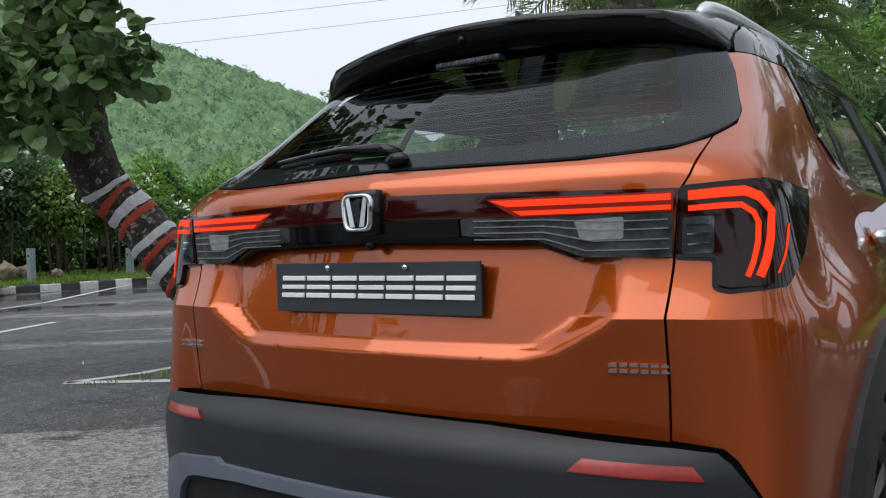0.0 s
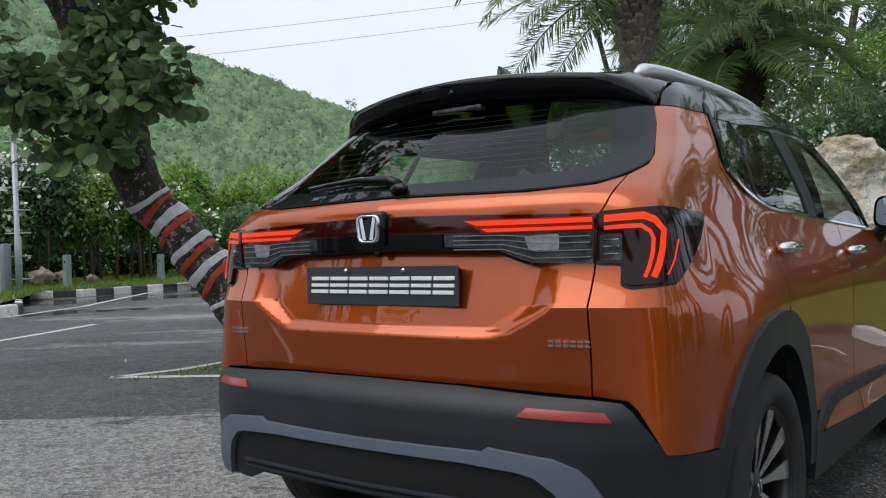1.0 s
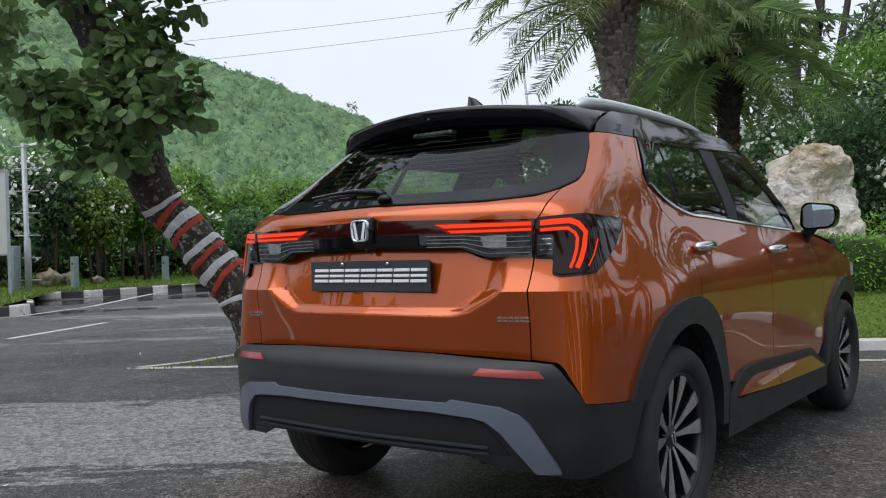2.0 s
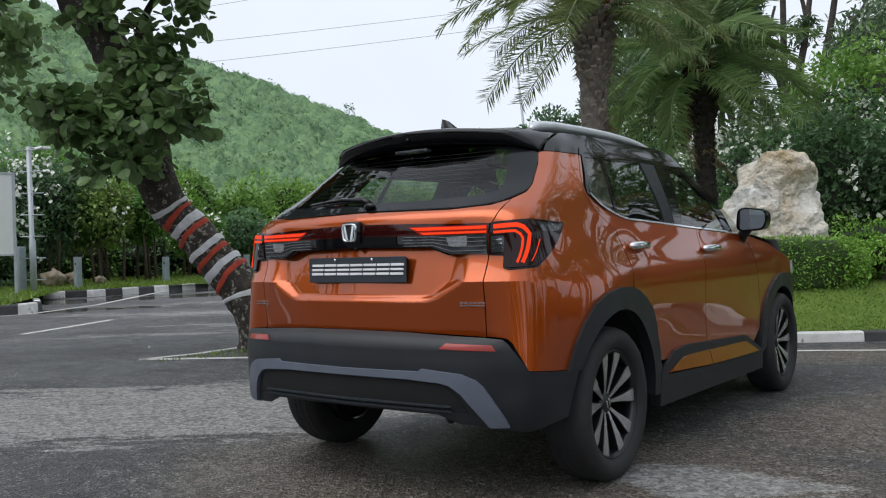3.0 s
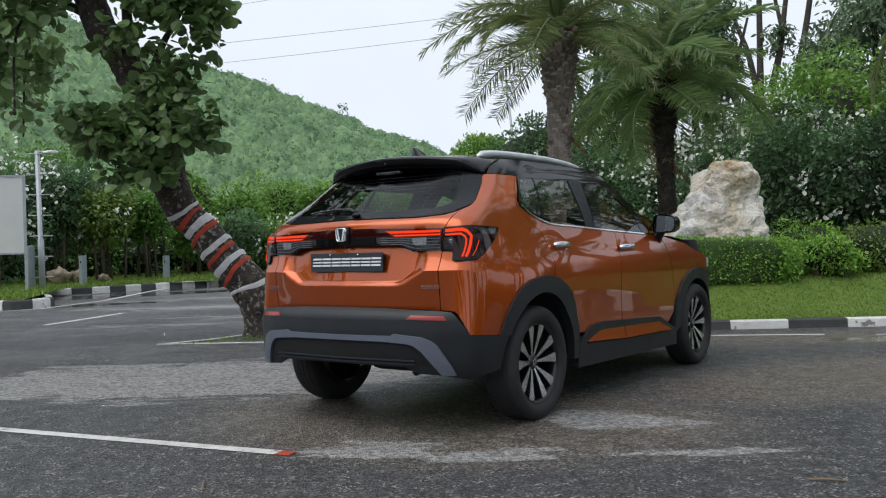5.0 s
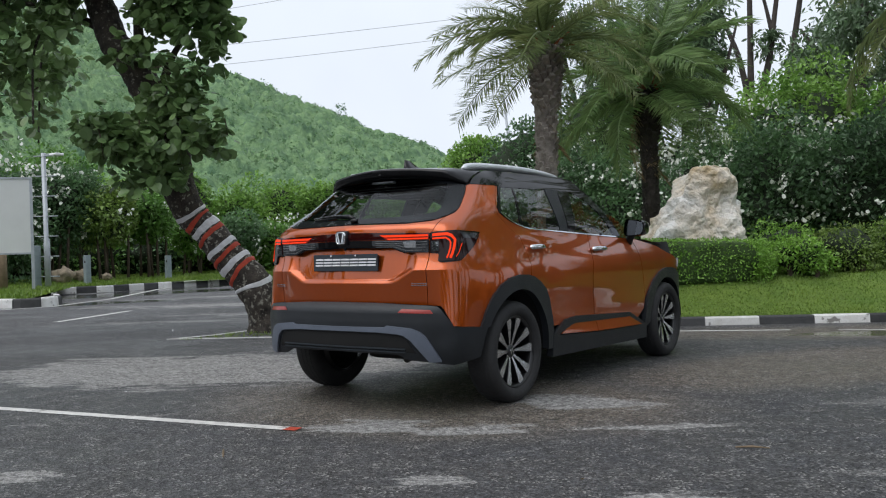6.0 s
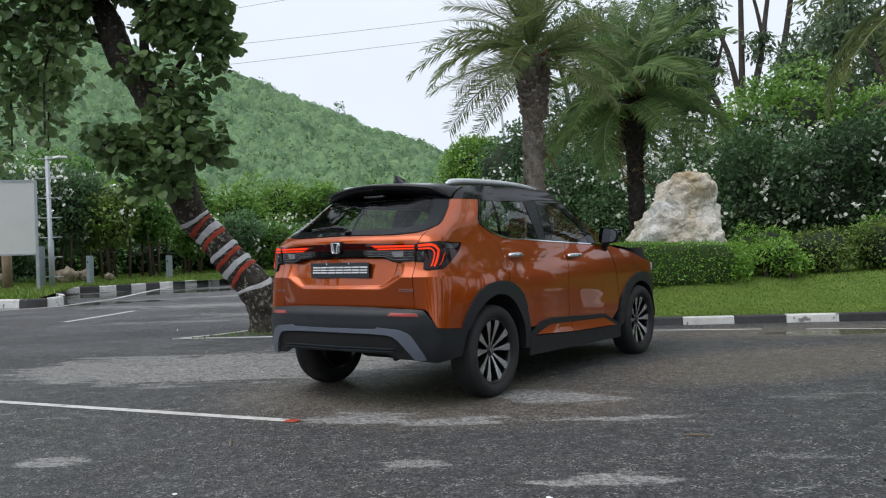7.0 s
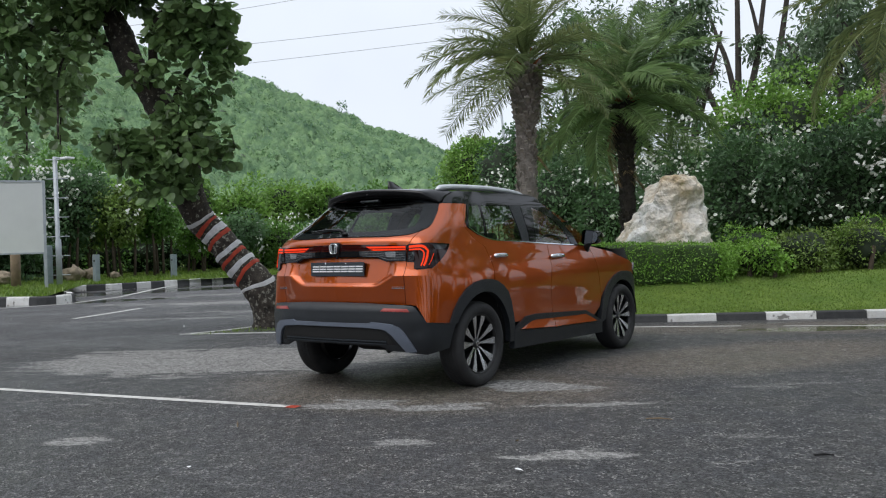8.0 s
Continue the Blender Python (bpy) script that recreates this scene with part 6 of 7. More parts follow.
# ---- palms ----
def frond_mesh(name, length, droop, leaflets, rng, leaf_len, leaf_w, hang=0.5, lift=0.5):
    """One feather frond along +x: an arched stalk and two rows of narrow leaflets."""
    verts, faces = [], []
    u = np.linspace(0, 1, 14)
    path = np.stack([length * (u - 0.18 * droop * u**2), 0 * u, length * (lift * u - droop * u**2.1)], 1)
    at = lambda q: np.array([np.interp(q, u, path[:, k]) for k in range(3)])
    for k, p in enumerate(path):
        w = 0.022 * (1 - 0.85 * u[k])
        for a, b in ((-w, 0), (0, w), (w, 0), (0, -w)):
            verts.append((p[0], a, p[2] + b))
    for k in range(len(path) - 1):
        for j in range(4):
            a, b = 4 * k + j, 4 * k + (j + 1) % 4
            faces.append((a, b, b + 4, a + 4))
    for k in range(leaflets):
        q = 0.12 + 0.88 * (k + rng.uniform(-0.3, 0.3)) / leaflets
        p, d = at(q), at(min(1, q + 0.03)) - at(max(0, q - 0.03))
        d /= np.linalg.norm(d) + 1e-9
        for side in (-1, 1):
            ln = leaf_len * (0.55 + 0.6 * math.sin(math.pi * (0.12 + 0.80 * q))) * rng.uniform(0.8, 1.15)
            out = np.array((0, side, 0)) * rng.uniform(0.75, 1.0) + d * rng.uniform(0.45, 0.85) + np.array((0, 0, rng.uniform(-0.25, 0.45) - hang * 0.3))
            out /= np.linalg.norm(out)
            across = np.cross(out, (0, 0, 1.0))
            across /= np.linalg.norm(across) + 1e-9
            mid, tip = p + out * ln * 0.5, p + out * ln + np.array((0, 0, -hang * ln * 0.35))
            n0 = len(verts)
            verts += [tuple(p - across * leaf_w * 0.4), tuple(p + across * leaf_w * 0.4), tuple(mid + across * leaf_w), tuple(tip), tuple(mid - across * leaf_w)]
            faces.append((n0, n0 + 1, n0 + 2, n0 + 3, n0 + 4))
    me = bpy.data.meshes.new(name)
    me.from_pydata([tuple(map(float, v)) for v in verts], [], faces)
    me.update()
    return me


def palm(label, base, top, r0, r1, fronds, length, seed, frond_mat, bark, stubs=True, dead=6, soft=False, spread=(-30, 82), crown_stub=0.35, extra=()):
    rng = np.random.default_rng(seed)
    tree = thing("palm_tree", label, "palm tree", "palms on the lawn")
    base, top = np.array(base, float), np.array(top, float)
    bm = bmesh.new()
    path = [base + (top - base) * u + np.array((0.04 * math.sin(5 * u), 0.03 * math.cos(4 * u), 0)) for u in np.linspace(0, 1, 16)]
    add_tube(bm, [tuple(p) for p in path], list(np.linspace(r0, r1, 16) * (1 + 0.05 * np.sin(np.arange(16) * 2.1))), 16)
    part("trunk", bm, bark, tree, "fibrous palm trunk")
    # cut leaf bases wound round the trunk
    stub = bmesh.new()
    vs = [stub.verts.new(p) for p in ((0, -0.012, -0.12), (0, 0.012, -0.12), (0.016, 0.046, -0.01), (0.016, -0.046, -0.01), (0.044, -0.024, 0.075), (0.044, 0.024, 0.075), (0, 0.03, 0.09), (0, -0.03, 0.09))]
    for f in ((0, 1, 2, 3), (3, 2, 5, 4), (4, 5, 6, 7), (0, 3, 4, 7), (1, 6, 5, 2)):
        stub.faces.new([vs[k] for k in f])
    bmesh.ops.recalc_face_normals(stub, faces=stub.faces[:])
    sm = bpy.data.meshes.new("leaf_base")
    stub.to_mesh(sm)
    stub.free()
    sm.materials.append(bark)
    high = np.linalg.norm(top - base)
    count = int(min(280, high * 62)) if stubs else 90
    for k in range(count):
        u = (k + 0.5) / count
        p = base + (top - base) * u
        r = r0 + (r1 - r0) * u
        ob = new("leaf_base", sm)
        ob.parent = tree
        big = 1.0 + crown_stub * max(0, u - 0.55)
        ob.matrix_basis = Matrix.Translation(p) @ Matrix.Rotation(2.39996 * k, 4, "Z") @ Matrix.Translation((r * 0.90, 0, 0)) @ Matrix.Rotation(rng.uniform(0.0, 0.35), 4, "Y") @ Matrix.Scale(big * rng.uniform(0.8, 1.15), 4)
    kinds = [frond_mesh("frond", length, d, 78, rng, 0.27 if not soft else 0.36, 0.0075, h, li) for d, h, li in (((0.35, 0.05, 0.30), (0.55, 0.12, 0.35), (0.28, 0.05, 0.15), (0.70, 0.20, 0.38)) if not soft else ((0.35, 0.30, 0.30), (0.55, 0.45, 0.35), (0.28, 0.25, 0.15), (0.70, 0.55, 0.38)))]
    for me in kinds:
        me.materials.append(frond_mat)
    dry = frond_mesh("frond", length * 0.8, 0.9, 36, rng, 0.24, 0.010, 0.9, 0.1)
    dry.materials.append(FROND_DRY)
    for k in range(fronds):
        u = k / fronds
        el = spread[1] - (spread[1] - spread[0]) * u ** 0.8
        ob = new("frond", kinds[int(rng.integers(0, 4))])
        ob.parent = tree
        ob.matrix_basis = Matrix.Translation(top + np.array((0, 0, 0.25 - 0.35 * u))) @ Matrix.Rotation(2.39996 * k + rng.uniform(-0.25, 0.25), 4, "Z") @ Matrix.Rotation(radians(-el), 4, "Y") @ Matrix.Rotation(rng.uniform(-0.5, 0.5), 4, "X") @ Matrix.Scale(rng.uniform(0.8, 1.12), 4)
    for az, el, size in extra:
        ob = new("frond", kinds[3])
        ob.parent = tree
        ob.matrix_basis = Matrix.Translation(top + np.array((0, 0, 0.05))) @ Matrix.Rotation(radians(az), 4, "Z") @ Matrix.Rotation(radians(-el), 4, "Y") @ Matrix.Scale(size, 4)
    # broad frond butts under the crown
    for k in range(90):
        u = k / 90
        ob = new("leaf_base", sm)
        ob.parent = tree
        ob.matrix_basis = Matrix.Translation(top + np.array((0, 0, -0.85 + 0.85 * u))) @ Matrix.Rotation(2.39996 * k, 4, "Z") @ Matrix.Translation((r1 * (0.92 + 0.55 * u), 0, 0)) @ Matrix.Rotation(0.35 + 0.35 * u, 4, "Y") @ Matrix.Scale(rng.uniform(1.0, 1.6), 4)
    for k in range(dead):
        ob = tagged(new("frond", dry), "dry brown hanging frond")
        ob.parent = tree
        ob.matrix_basis = Matrix.Translation(top + np.array((0, 0, -0.15))) @ Matrix.Rotation(rng.uniform(0, 6.28), 4, "Z") @ Matrix.Rotation(radians(rng.uniform(35, 75)), 4, "Y") @ Matrix.Scale(rng.uniform(0.6, 0.9), 4)
    bm = bmesh.new()
    for k in range(16):
        a, r = rng.uniform(0, 6.28), rng.uniform(0.1, 0.3)
        p = top + np.array((math.cos(a) * r1, math.sin(a) * r1, 0.05))
        add_tube(bm, [tuple(p), tuple(p + np.array((math.cos(a) * r, math.sin(a) * r, rng.uniform(-0.1, 0.25))))], [0.02, 0.008], 5)
    part("fruit_stalks", bm, PALM_FRUIT, tree, "orange-brown fruit stalks")
    return tree


palm("tall date palm with rough trunk and feathery fronds", (-2.04, 6.52, 0.1), (-2.00, 6.54, 3.78), 0.140, 0.130, 44, 1.75, 21, FROND, PALM_BARK, dead=3, spread=(-30, 82), extra=((-148, 14, 1.12), (-120, 6, 1.0), (-165, 30, 1.05), (28, 2, 1.0)))
palm("date palm with dark trunk and soft drooping fronds", (-1.93, 10.02, 0.3), (-1.95, 10.02, 3.62), 0.125, 0.125, 40, 1.95, 22, FROND_SOFT, PALM_BARK_DARK, soft=True, spread=(-40, 82))
palm("date palm at the lawn's far side with grey-green fronds", (2.45, 12.1, 0.4), (2.45, 12.1, 5.2), 0.15, 0.15, 22, 2.5, 23, FROND, PALM_BARK_DARK, soft=True, spread=(-50, 80))


# ---- rock ----
def boulder():
    """A pale boulder: one long flank, a notched top, a steep face."""
    bm = bmesh.new()
    bmesh.ops.create_icosphere(bm, subdivisions=6, radius=1.0)
    off = Vector((4.2, 1.7, 9.3))
    right, ahead = Vector((0.809, 0.588, 0)), Vector((-0.588, 0.809, 0))
    zs = (0.30, 0.70, 1.05, 1.22, 1.40, 1.54, 1.75, 1.92, 2.12)
    left = (-1.05, -1.10, -1.05, -0.98, -0.84, -0.72, -0.60, -0.52, -0.42)
    rite = (0.28, 0.28, 0.28, 0.22, 0.20, 0.19, 0.17, 0.10, 0.02)
    for v in bm.verts:
        p = v.co.copy()
        z = 0.30 + 1.80 * (0.5 + 0.5 * max(-1, min(1, p.z * 1.22)))
        flat_r = math.hypot(p.x, p.y)
        full = min(1.0, flat_r / 0.62) if p.z > 0 else 1.0
        cx, cy = (p.x / flat_r, p.y / flat_r) if flat_r > 1e-6 else (0, 0)
        sq = max(abs(cx), abs(cy), 1e-6) ** 0.6
        l, r = float(np.interp(z, zs, left)), float(np.interp(z, zs, rite))
        u = (l + r) / 2 + cx / sq * full * (r - l) / 2
        w = cy / sq * full * 0.55 * float(np.interp(z, (0.3, 2.1), (1.0, 0.7)))
        q = right * u + ahead * w + Vector((0, 0, z))
        n3 = Vector((cx, cy, 0.4)) if flat_r > 1e-6 else Vector((0, 0, 1))
        n3 = right * n3.x + ahead * n3.y + Vector((0, 0, n3.z))
        k = 0.24 * (0.4 - abs(noise.noise(q * 1.9 + off))) + 0.15 * (0.35 - abs(noise.noise(q * 4.3 + off))) + 0.045 * noise.noise(q * 8.5 + off) + 0.018 * noise.noise(q * 20 + off)
        v.co = q + n3 * k * 0.9 + Vector((-0.45, 9.0, 0))
    return tagged(obj("boulder", bm, ROCK), "large pale ochre-veined boulder standing behind a hedge", "boulder")


boulder()

# ---- planting on the near lawn ----
def hedge_at(a0, a1, b0, b1, z0, z1, seed, label, material=LEAF_HEDGE, count=15000, leaf=0.045, lumpy=0.06):
    """A clipped hedge over a stretch of the lawn: leaves over a body coloured darker as inner shade, with an uneven
    skin.
    """
    rng = np.random.default_rng(seed)
    ob = thing("hedge", label, "hedge", "planting on the lawn")
    bm = bmesh.new()
    bmesh.ops.create_icosphere(bm, subdivisions=4, radius=1.0)
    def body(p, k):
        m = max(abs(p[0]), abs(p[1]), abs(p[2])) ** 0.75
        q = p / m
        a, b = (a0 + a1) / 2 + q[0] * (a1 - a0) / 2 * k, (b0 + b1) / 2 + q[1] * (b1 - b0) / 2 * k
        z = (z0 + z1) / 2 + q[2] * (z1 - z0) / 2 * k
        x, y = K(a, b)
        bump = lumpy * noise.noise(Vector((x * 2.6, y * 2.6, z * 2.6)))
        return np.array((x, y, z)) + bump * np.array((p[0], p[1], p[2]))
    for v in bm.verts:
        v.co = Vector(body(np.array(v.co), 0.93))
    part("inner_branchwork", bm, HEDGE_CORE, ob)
    u = rng.normal(size=(count, 3))
    u /= np.linalg.norm(u, axis=1)[:, None]
    pts = np.array([body(q, k) for q, k in zip(u, rng.uniform(0.90, 1.03, count))])
    d = np.stack([u[:, 0] * KD[0] + u[:, 1] * KN[0], u[:, 0] * KD[1] + u[:, 1] * KN[1], u[:, 2]], 1)
    leaf_part("foliage", pts, leaf * rng.uniform(0.6, 1.3, count), rng, material, ob, kind="oval", toward=d * 0.6, up=0.4)
    return ob


hedge_at(-3.4, 1.35, 1.25, 2.35, 0.40, 1.06, 31, "bright green clipped hedge in front of the boulder", count=26000, leaf=0.038)
for k, (a, b, ra, rz, seed, m, lab) in enumerate((
        (1.75, 1.85, 0.50, 0.36, 41, LEAF_HEDGE, "low bright green shrub at the hedge's end"), (2.6, 2.5, 0.62, 0.48, 42, LEAF_OLIVE, "olive green garden shrub"), (3.5, 2.5, 0.66, 0.52, 43, LEAF_OLIVE, "olive green garden shrub"),
        (2.0, 3.3, 0.60, 0.50, 44, LEAF_HEDGE, "bright green garden shrub"), (4.7, 2.6, 0.55, 0.44, 45, LEAF_OLIVE, "sparse olive garden shrub"), (5.6, 2.8, 0.62, 0.42, 46, LEAF_OLIVE, "sparse olive garden shrub"),
        (6.8, 2.7, 0.7, 0.5, 47, LEAF_HEDGE, "bright green garden shrub"), (4.3, 4.2, 0.8, 0.6, 48, LEAF_HEDGE, "bright green garden shrub"), (8.2, 3.0, 0.8, 0.6, 49, LEAF_OLIVE, "olive green garden shrub"), (10.0, 3.2, 0.9, 0.6, 50, LEAF_HEDGE, "bright green garden shrub"))):
    x, y = K(a, b)
    z = float(lawn_height(a, b))
    shrub("shrub", lab, "shrub", (x, y, z + rz * 0.72), (ra, ra, rz), 2600, 0.055, m, seed, "planting on the lawn", "oval", core=0.60, lumps=10, stems=4)

# tall white-flowering shrubs behind the lawn
for k, (bear, far, z, rx, rz, n) in enumerate(((29.0, 24.0, 1.9, 2.0, 1.9, 6500), (24.4, 23.5, 1.9, 1.9, 1.8, 6500), (20.2, 21.0, 1.8, 1.7, 1.9, 7000), (15.8, 19.5, 1.8, 1.7, 1.8, 7500), (11.2, 19.0, 1.8, 1.7, 1.8, 7500), (7.0, 19.0, 1.9, 1.7, 1.9, 6000), (2.0, 19.5, 2.0, 2.0, 2.0, 4500),
                                              (-4.0, 19.5, 2.0, 2.1, 2.0, 3500))):
    x, y = seen_from_end(bear, far)
    shrub("flowering_shrub", "dark green flowering shrub with white blossom clusters", "shrub", (x, y, z), (rx, rx * 0.9, rz), int(n * 1.5), 0.115, LEAF_DARK, 60 + k, "flowering shrubs", "oval", blossoms=260 if k < 7 else 14, core=0.55, lumps=14, blossom_size=0.07)
# fuller green trees above them
for k, (bear, far, z, rx, rz, n, m) in enumerate(((14.5, 22.5, 3.3, 2.1, 1.7, 8000, LEAF_LIGHT), (9.8, 23.0, 3.2, 2.0, 1.6, 7000, LEAF_LIGHT), (25.5, 27.0, 4.2, 1.9, 2.4, 5000, LEAF_DARK), (30.5, 27.0, 3.3, 1.9, 1.8, 4500, LEAF_DARK), (5.0, 25.0, 3.6, 2.2, 2.0, 4500, LEAF_MID), (20.8, 29.0, 3.0, 1.8, 1.6, 4000, LEAF_DARK))):
    x, y = seen_from_end(bear, far)
    shrub("tree", "dense green tree behind the flowering shrubs", "tree", (x, y, z), (rx, rx, rz), int(n * 1.4), 0.13, m, 80 + k, "trees behind the lawn", "oval", core=0.62, lumps=13, stems=5)


def feather_tree(seed, base, forks, label, leaf_spots, leaf_n, leaf_size, material=LEAF_FEATHER):
    """A tall forked tree with thin feathery foliage."""
    rng = np.random.default_rng(seed)
    tree = thing("tree", label, "tree", "trees behind the lawn")
    for pts, r0, r1 in forks:
        q = curve_points(pts, 5)
        bm = add_tube(bmesh.new(), [tuple(p) for p in q], list(np.linspace(r0, r1, len(q))), 10)
        part("limb", bm, BARK_GREY, tree)
    for c, r, n in leaf_spots:
        pts, u = blob_points(int(n * leaf_n), rng, c, r, 9, 0.1)
        leaf_part("foliage", pts, leaf_size * rng.uniform(0.6, 1.4, len(pts)), rng, material, tree, kind="long", up=0.3, droop=0.5, toward=u * 0.3)
    return tree


bx, by = seen_from_end(17.0, 38.0)
RX, RY = math.cos(radians(17.0)), math.sin(radians(17.0))
def bare(u, z, v=0.0):
    """A place in the plane of the forked tree: u to the right, z up."""
    return (bx + u * RX - v * RY, by + u * RY + v * RX, z)


feather_tree(91, (bx, by), [
    ([bare(0.0, 0), bare(0.0, 3.0), bare(0.1, 5.5), bare(0.15, 8.0), bare(0.2, 13)], 0.26, 0.09),
    ([bare(0.1, 4.5), bare(-0.6, 6.2), bare(-1.6, 8.5), bare(-2.4, 11.0), bare(-2.8, 13)], 0.18, 0.07),
    ([bare(0.1, 6.5), bare(-0.3, 8.5), bare(-0.8, 10.0), bare(-1.6, 13)], 0.14, 0.05),
    ([bare(0.1, 5.5), bare(0.8, 8.0), bare(1.1, 10.0), bare(1.5, 13)], 0.17, 0.07),
    ([bare(0.9, 5.0), bare(1.4, 7.0), bare(1.9, 9.5), bare(2.4, 13)], 0.20, 0.08),
    ([bare(1.4, 7.2), bare(2.6, 9.0), bare(4.0, 11.5)], 0.11, 0.04),
    ([bare(1.0, 9.3), bare(0.7, 10.8), bare(0.2, 12.5)], 0.09, 0.04)],
    "tall forked tree with bare grey limbs and thin foliage",
    [(bare(-2.6, 8.0), (1.1, 1.1, 1.3), 1), (bare(-3.2, 11.0), (1.4, 1.4, 1.5), 1.3), (bare(-0.4, 5.6), (1.2, 1.0, 0.8), 0.8), (bare(2.4, 5.5), (1.6, 1.2, 1.0), 1.2), (bare(3.6, 8.0), (1.6, 1.4, 1.6), 1.5), (bare(4.6, 10.8), (1.8, 1.6, 1.6), 1.8), (bare(1.6, 12.4), (2.4, 1.8, 1.0), 1.4), (bare(0.9, 9.0), (0.9, 0.8, 0.7), 0.4), (bare(-1.0, 12.6), (1.6, 1.4, 0.8), 0.8), (bare(6.2, 8.6), (1.8, 1.5, 1.8), 1.9), (bare(6.8, 11.6), (2.0, 1.6, 1.8), 2.0), (bare(5.4, 6.4), (1.5, 1.2, 1.0), 1.2), (bare(-4.6, 9.6), (1.4, 1.2, 1.6), 1.4), (bare(-4.2, 13.2), (1.8, 1.6, 1.5), 1.6)], 760, 0.26)
for k, (bear, far, z, rx, rz, n) in enumerate(((11.5, 30.0, 6.6, 2.4, 2.4, 4200), (8.0, 26.0, 6.2, 2.4, 2.6, 4200), (23.8, 34.0, 8.0, 2.0, 2.8, 3000), (27.0, 36.0, 9.0, 2.4, 2.6, 2600), (4.0, 28.0, 6.0, 2.4, 3.0, 3000), (20.0, 31.0, 7.6, 1.7, 3.0, 4600), (21.6, 28.0, 5.2, 1.5, 2.2, 3000))):
    x, y = seen_from_end(bear, far)
    feather_tree(95 + k, (x, y), [([(x, y, 0), (x + 0.3, y, z * 0.6), (x + 0.2, y + 0.2, z + rz * 0.6)], 0.22, 0.06), ([(x + 0.2, y, z * 0.5), (x - 0.9, y, z), (x - 1.4, y, z + 1)], 0.12, 0.04), ([(x + 0.3, y, z * 0.6), (x + 1.3, y, z + 0.5)], 0.10, 0.04)],
                 "tall tree with fine drooping grey-green leaves", [((x, y, z), (rx, rx, rz), 1)], n, 0.22)
x, y = seen_from_end(7.9, 21.0)
tagged(obj("pale_post", add_tube(bmesh.new(), [(x, y, 0.3), (x - 0.1, y, 2.2), (x - 0.25, y, 4.6)], [0.14, 0.13, 0.10], 12), BARK_PALE), "pale bare trunk among the shrubs", "tree trunk")

# ---- far side of the road: flowering shrubs, small trees on thin trunks, undergrowth in their shade ----
for k, (bear, far, z, rx, rz, n, m, bl, st) in enumerate((
        (70.0, 33.0, 2.3, 2.6, 2.3, 2600, LEAF_DARK, 10, 0), (66.0, 33.0, 2.3, 2.4, 2.3, 4200, LEAF_DARK, 50, 0), (62.4, 33.0, 2.5, 2.0, 2.3, 5000, LEAF_DARK, 90, 0), (59.4, 33.5, 2.9, 1.8, 1.9, 5000, LEAF_DARK, 110, 5), (57.0, 34.0, 2.5, 1.6, 1.5, 4400, LEAF_OLIVE, 24, 6),
        (54.6, 35.5, 2.5, 1.7, 1.4, 4200, LEAF_MID, 60, 7), (51.8, 37.0, 1.9, 1.5, 1.0, 3600, LEAF_MID, 30, 6), (49.4, 38.5, 1.8, 1.6, 1.0, 3600, LEAF_DARK, 12, 7), (46.6, 40.0, 1.5, 1.8, 1.2, 4200, LEAF_MID, 50, 5), (43.8, 41.5, 1.4, 2.0, 1.2, 4000, LEAF_DARK, 60, 0), (41.0, 43.0, 1.5, 2.2, 1.4, 3600, LEAF_MID, 10, 0), (38.0, 44.5, 1.6, 2.2, 1.4, 3200, LEAF_DARK, 4, 0))):
    x, y = seen_from_end(bear, far)
    shrub("flowering_shrub", "green flowering shrub with white blossom beside the road", "shrub", (x, y, z), (rx, rx * 0.9, rz), int(n * 1.3), 0.165, m, 120 + k, "shrubs across the road", "oval", blossoms=int(bl * 1.5), core=0.50, lumps=12, blossom_size=0.11, stems=st)
for k, (bear, far, rx, rz) in enumerate(((63.0, 38.0, 2.6, 1.7), (58.6, 38.5, 2.4, 1.5), (54.8, 40.0, 2.4, 1.6), (51.0, 41.5, 2.4, 1.5), (47.4, 43.5, 2.4, 1.4), (44.0, 45.5, 2.4, 1.5))):
    x, y = seen_from_end(bear, far)
    shrub("undergrowth", "dark leafy undergrowth in the shade of the trees", "shrub", (x, y, rz * 0.8), (rx, rx, rz), 3200, 0.16, LEAF_MID if k % 2 else LEAF_DARK, 140 + k, "undergrowth across the road", "oval", core=0.66, lumps=12)
for k, (bear, far, z, rx, rz, n, m) in enumerate((
        (64.0, 44.0, 3.6, 3.2, 2.8, 4200, LEAF_MID), (59.6, 46.0, 4.0, 2.8, 3.2, 4600, LEAF_MID), (55.4, 45.0, 3.0, 2.4, 2.4, 4600, LEAF_LIGHT), (52.2, 46.0, 3.4, 2.0, 2.6, 4600, LEAF_LIGHT), (49.4, 48.0, 2.7, 2.2, 2.5, 4600, LEAF_LIGHT), (46.6, 50.0, 3.3, 2.2, 2.7, 4600, LEAF_LIGHT), (43.8, 51.0, 3.1, 2.1, 2.9, 4400, LEAF_LIGHT),
        (41.0, 52.0, 2.8, 2.4, 2.4, 3600, LEAF_MID), (38.2, 53.0, 3.0, 2.6, 2.2, 3400, LEAF_LIGHT), (33.6, 50.0, 5.4, 3.2, 3.0, 9000, LEAF_LIGHT), (32.2, 52.0, 4.2, 2.6, 2.4, 3500, LEAF_LIGHT), (69.0, 46.0, 4.0, 3.4, 3.0, 3000, LEAF_MID))):
    x, y = seen_from_end(bear, far)
    shrub("tree", "leafy green tree across the road", "tree", (x, y, z), (rx, rx, rz), int(n * 1.2), 0.23, m, 150 + k, "trees across the road", "oval", core=0.46, lumps=15, stems=5)


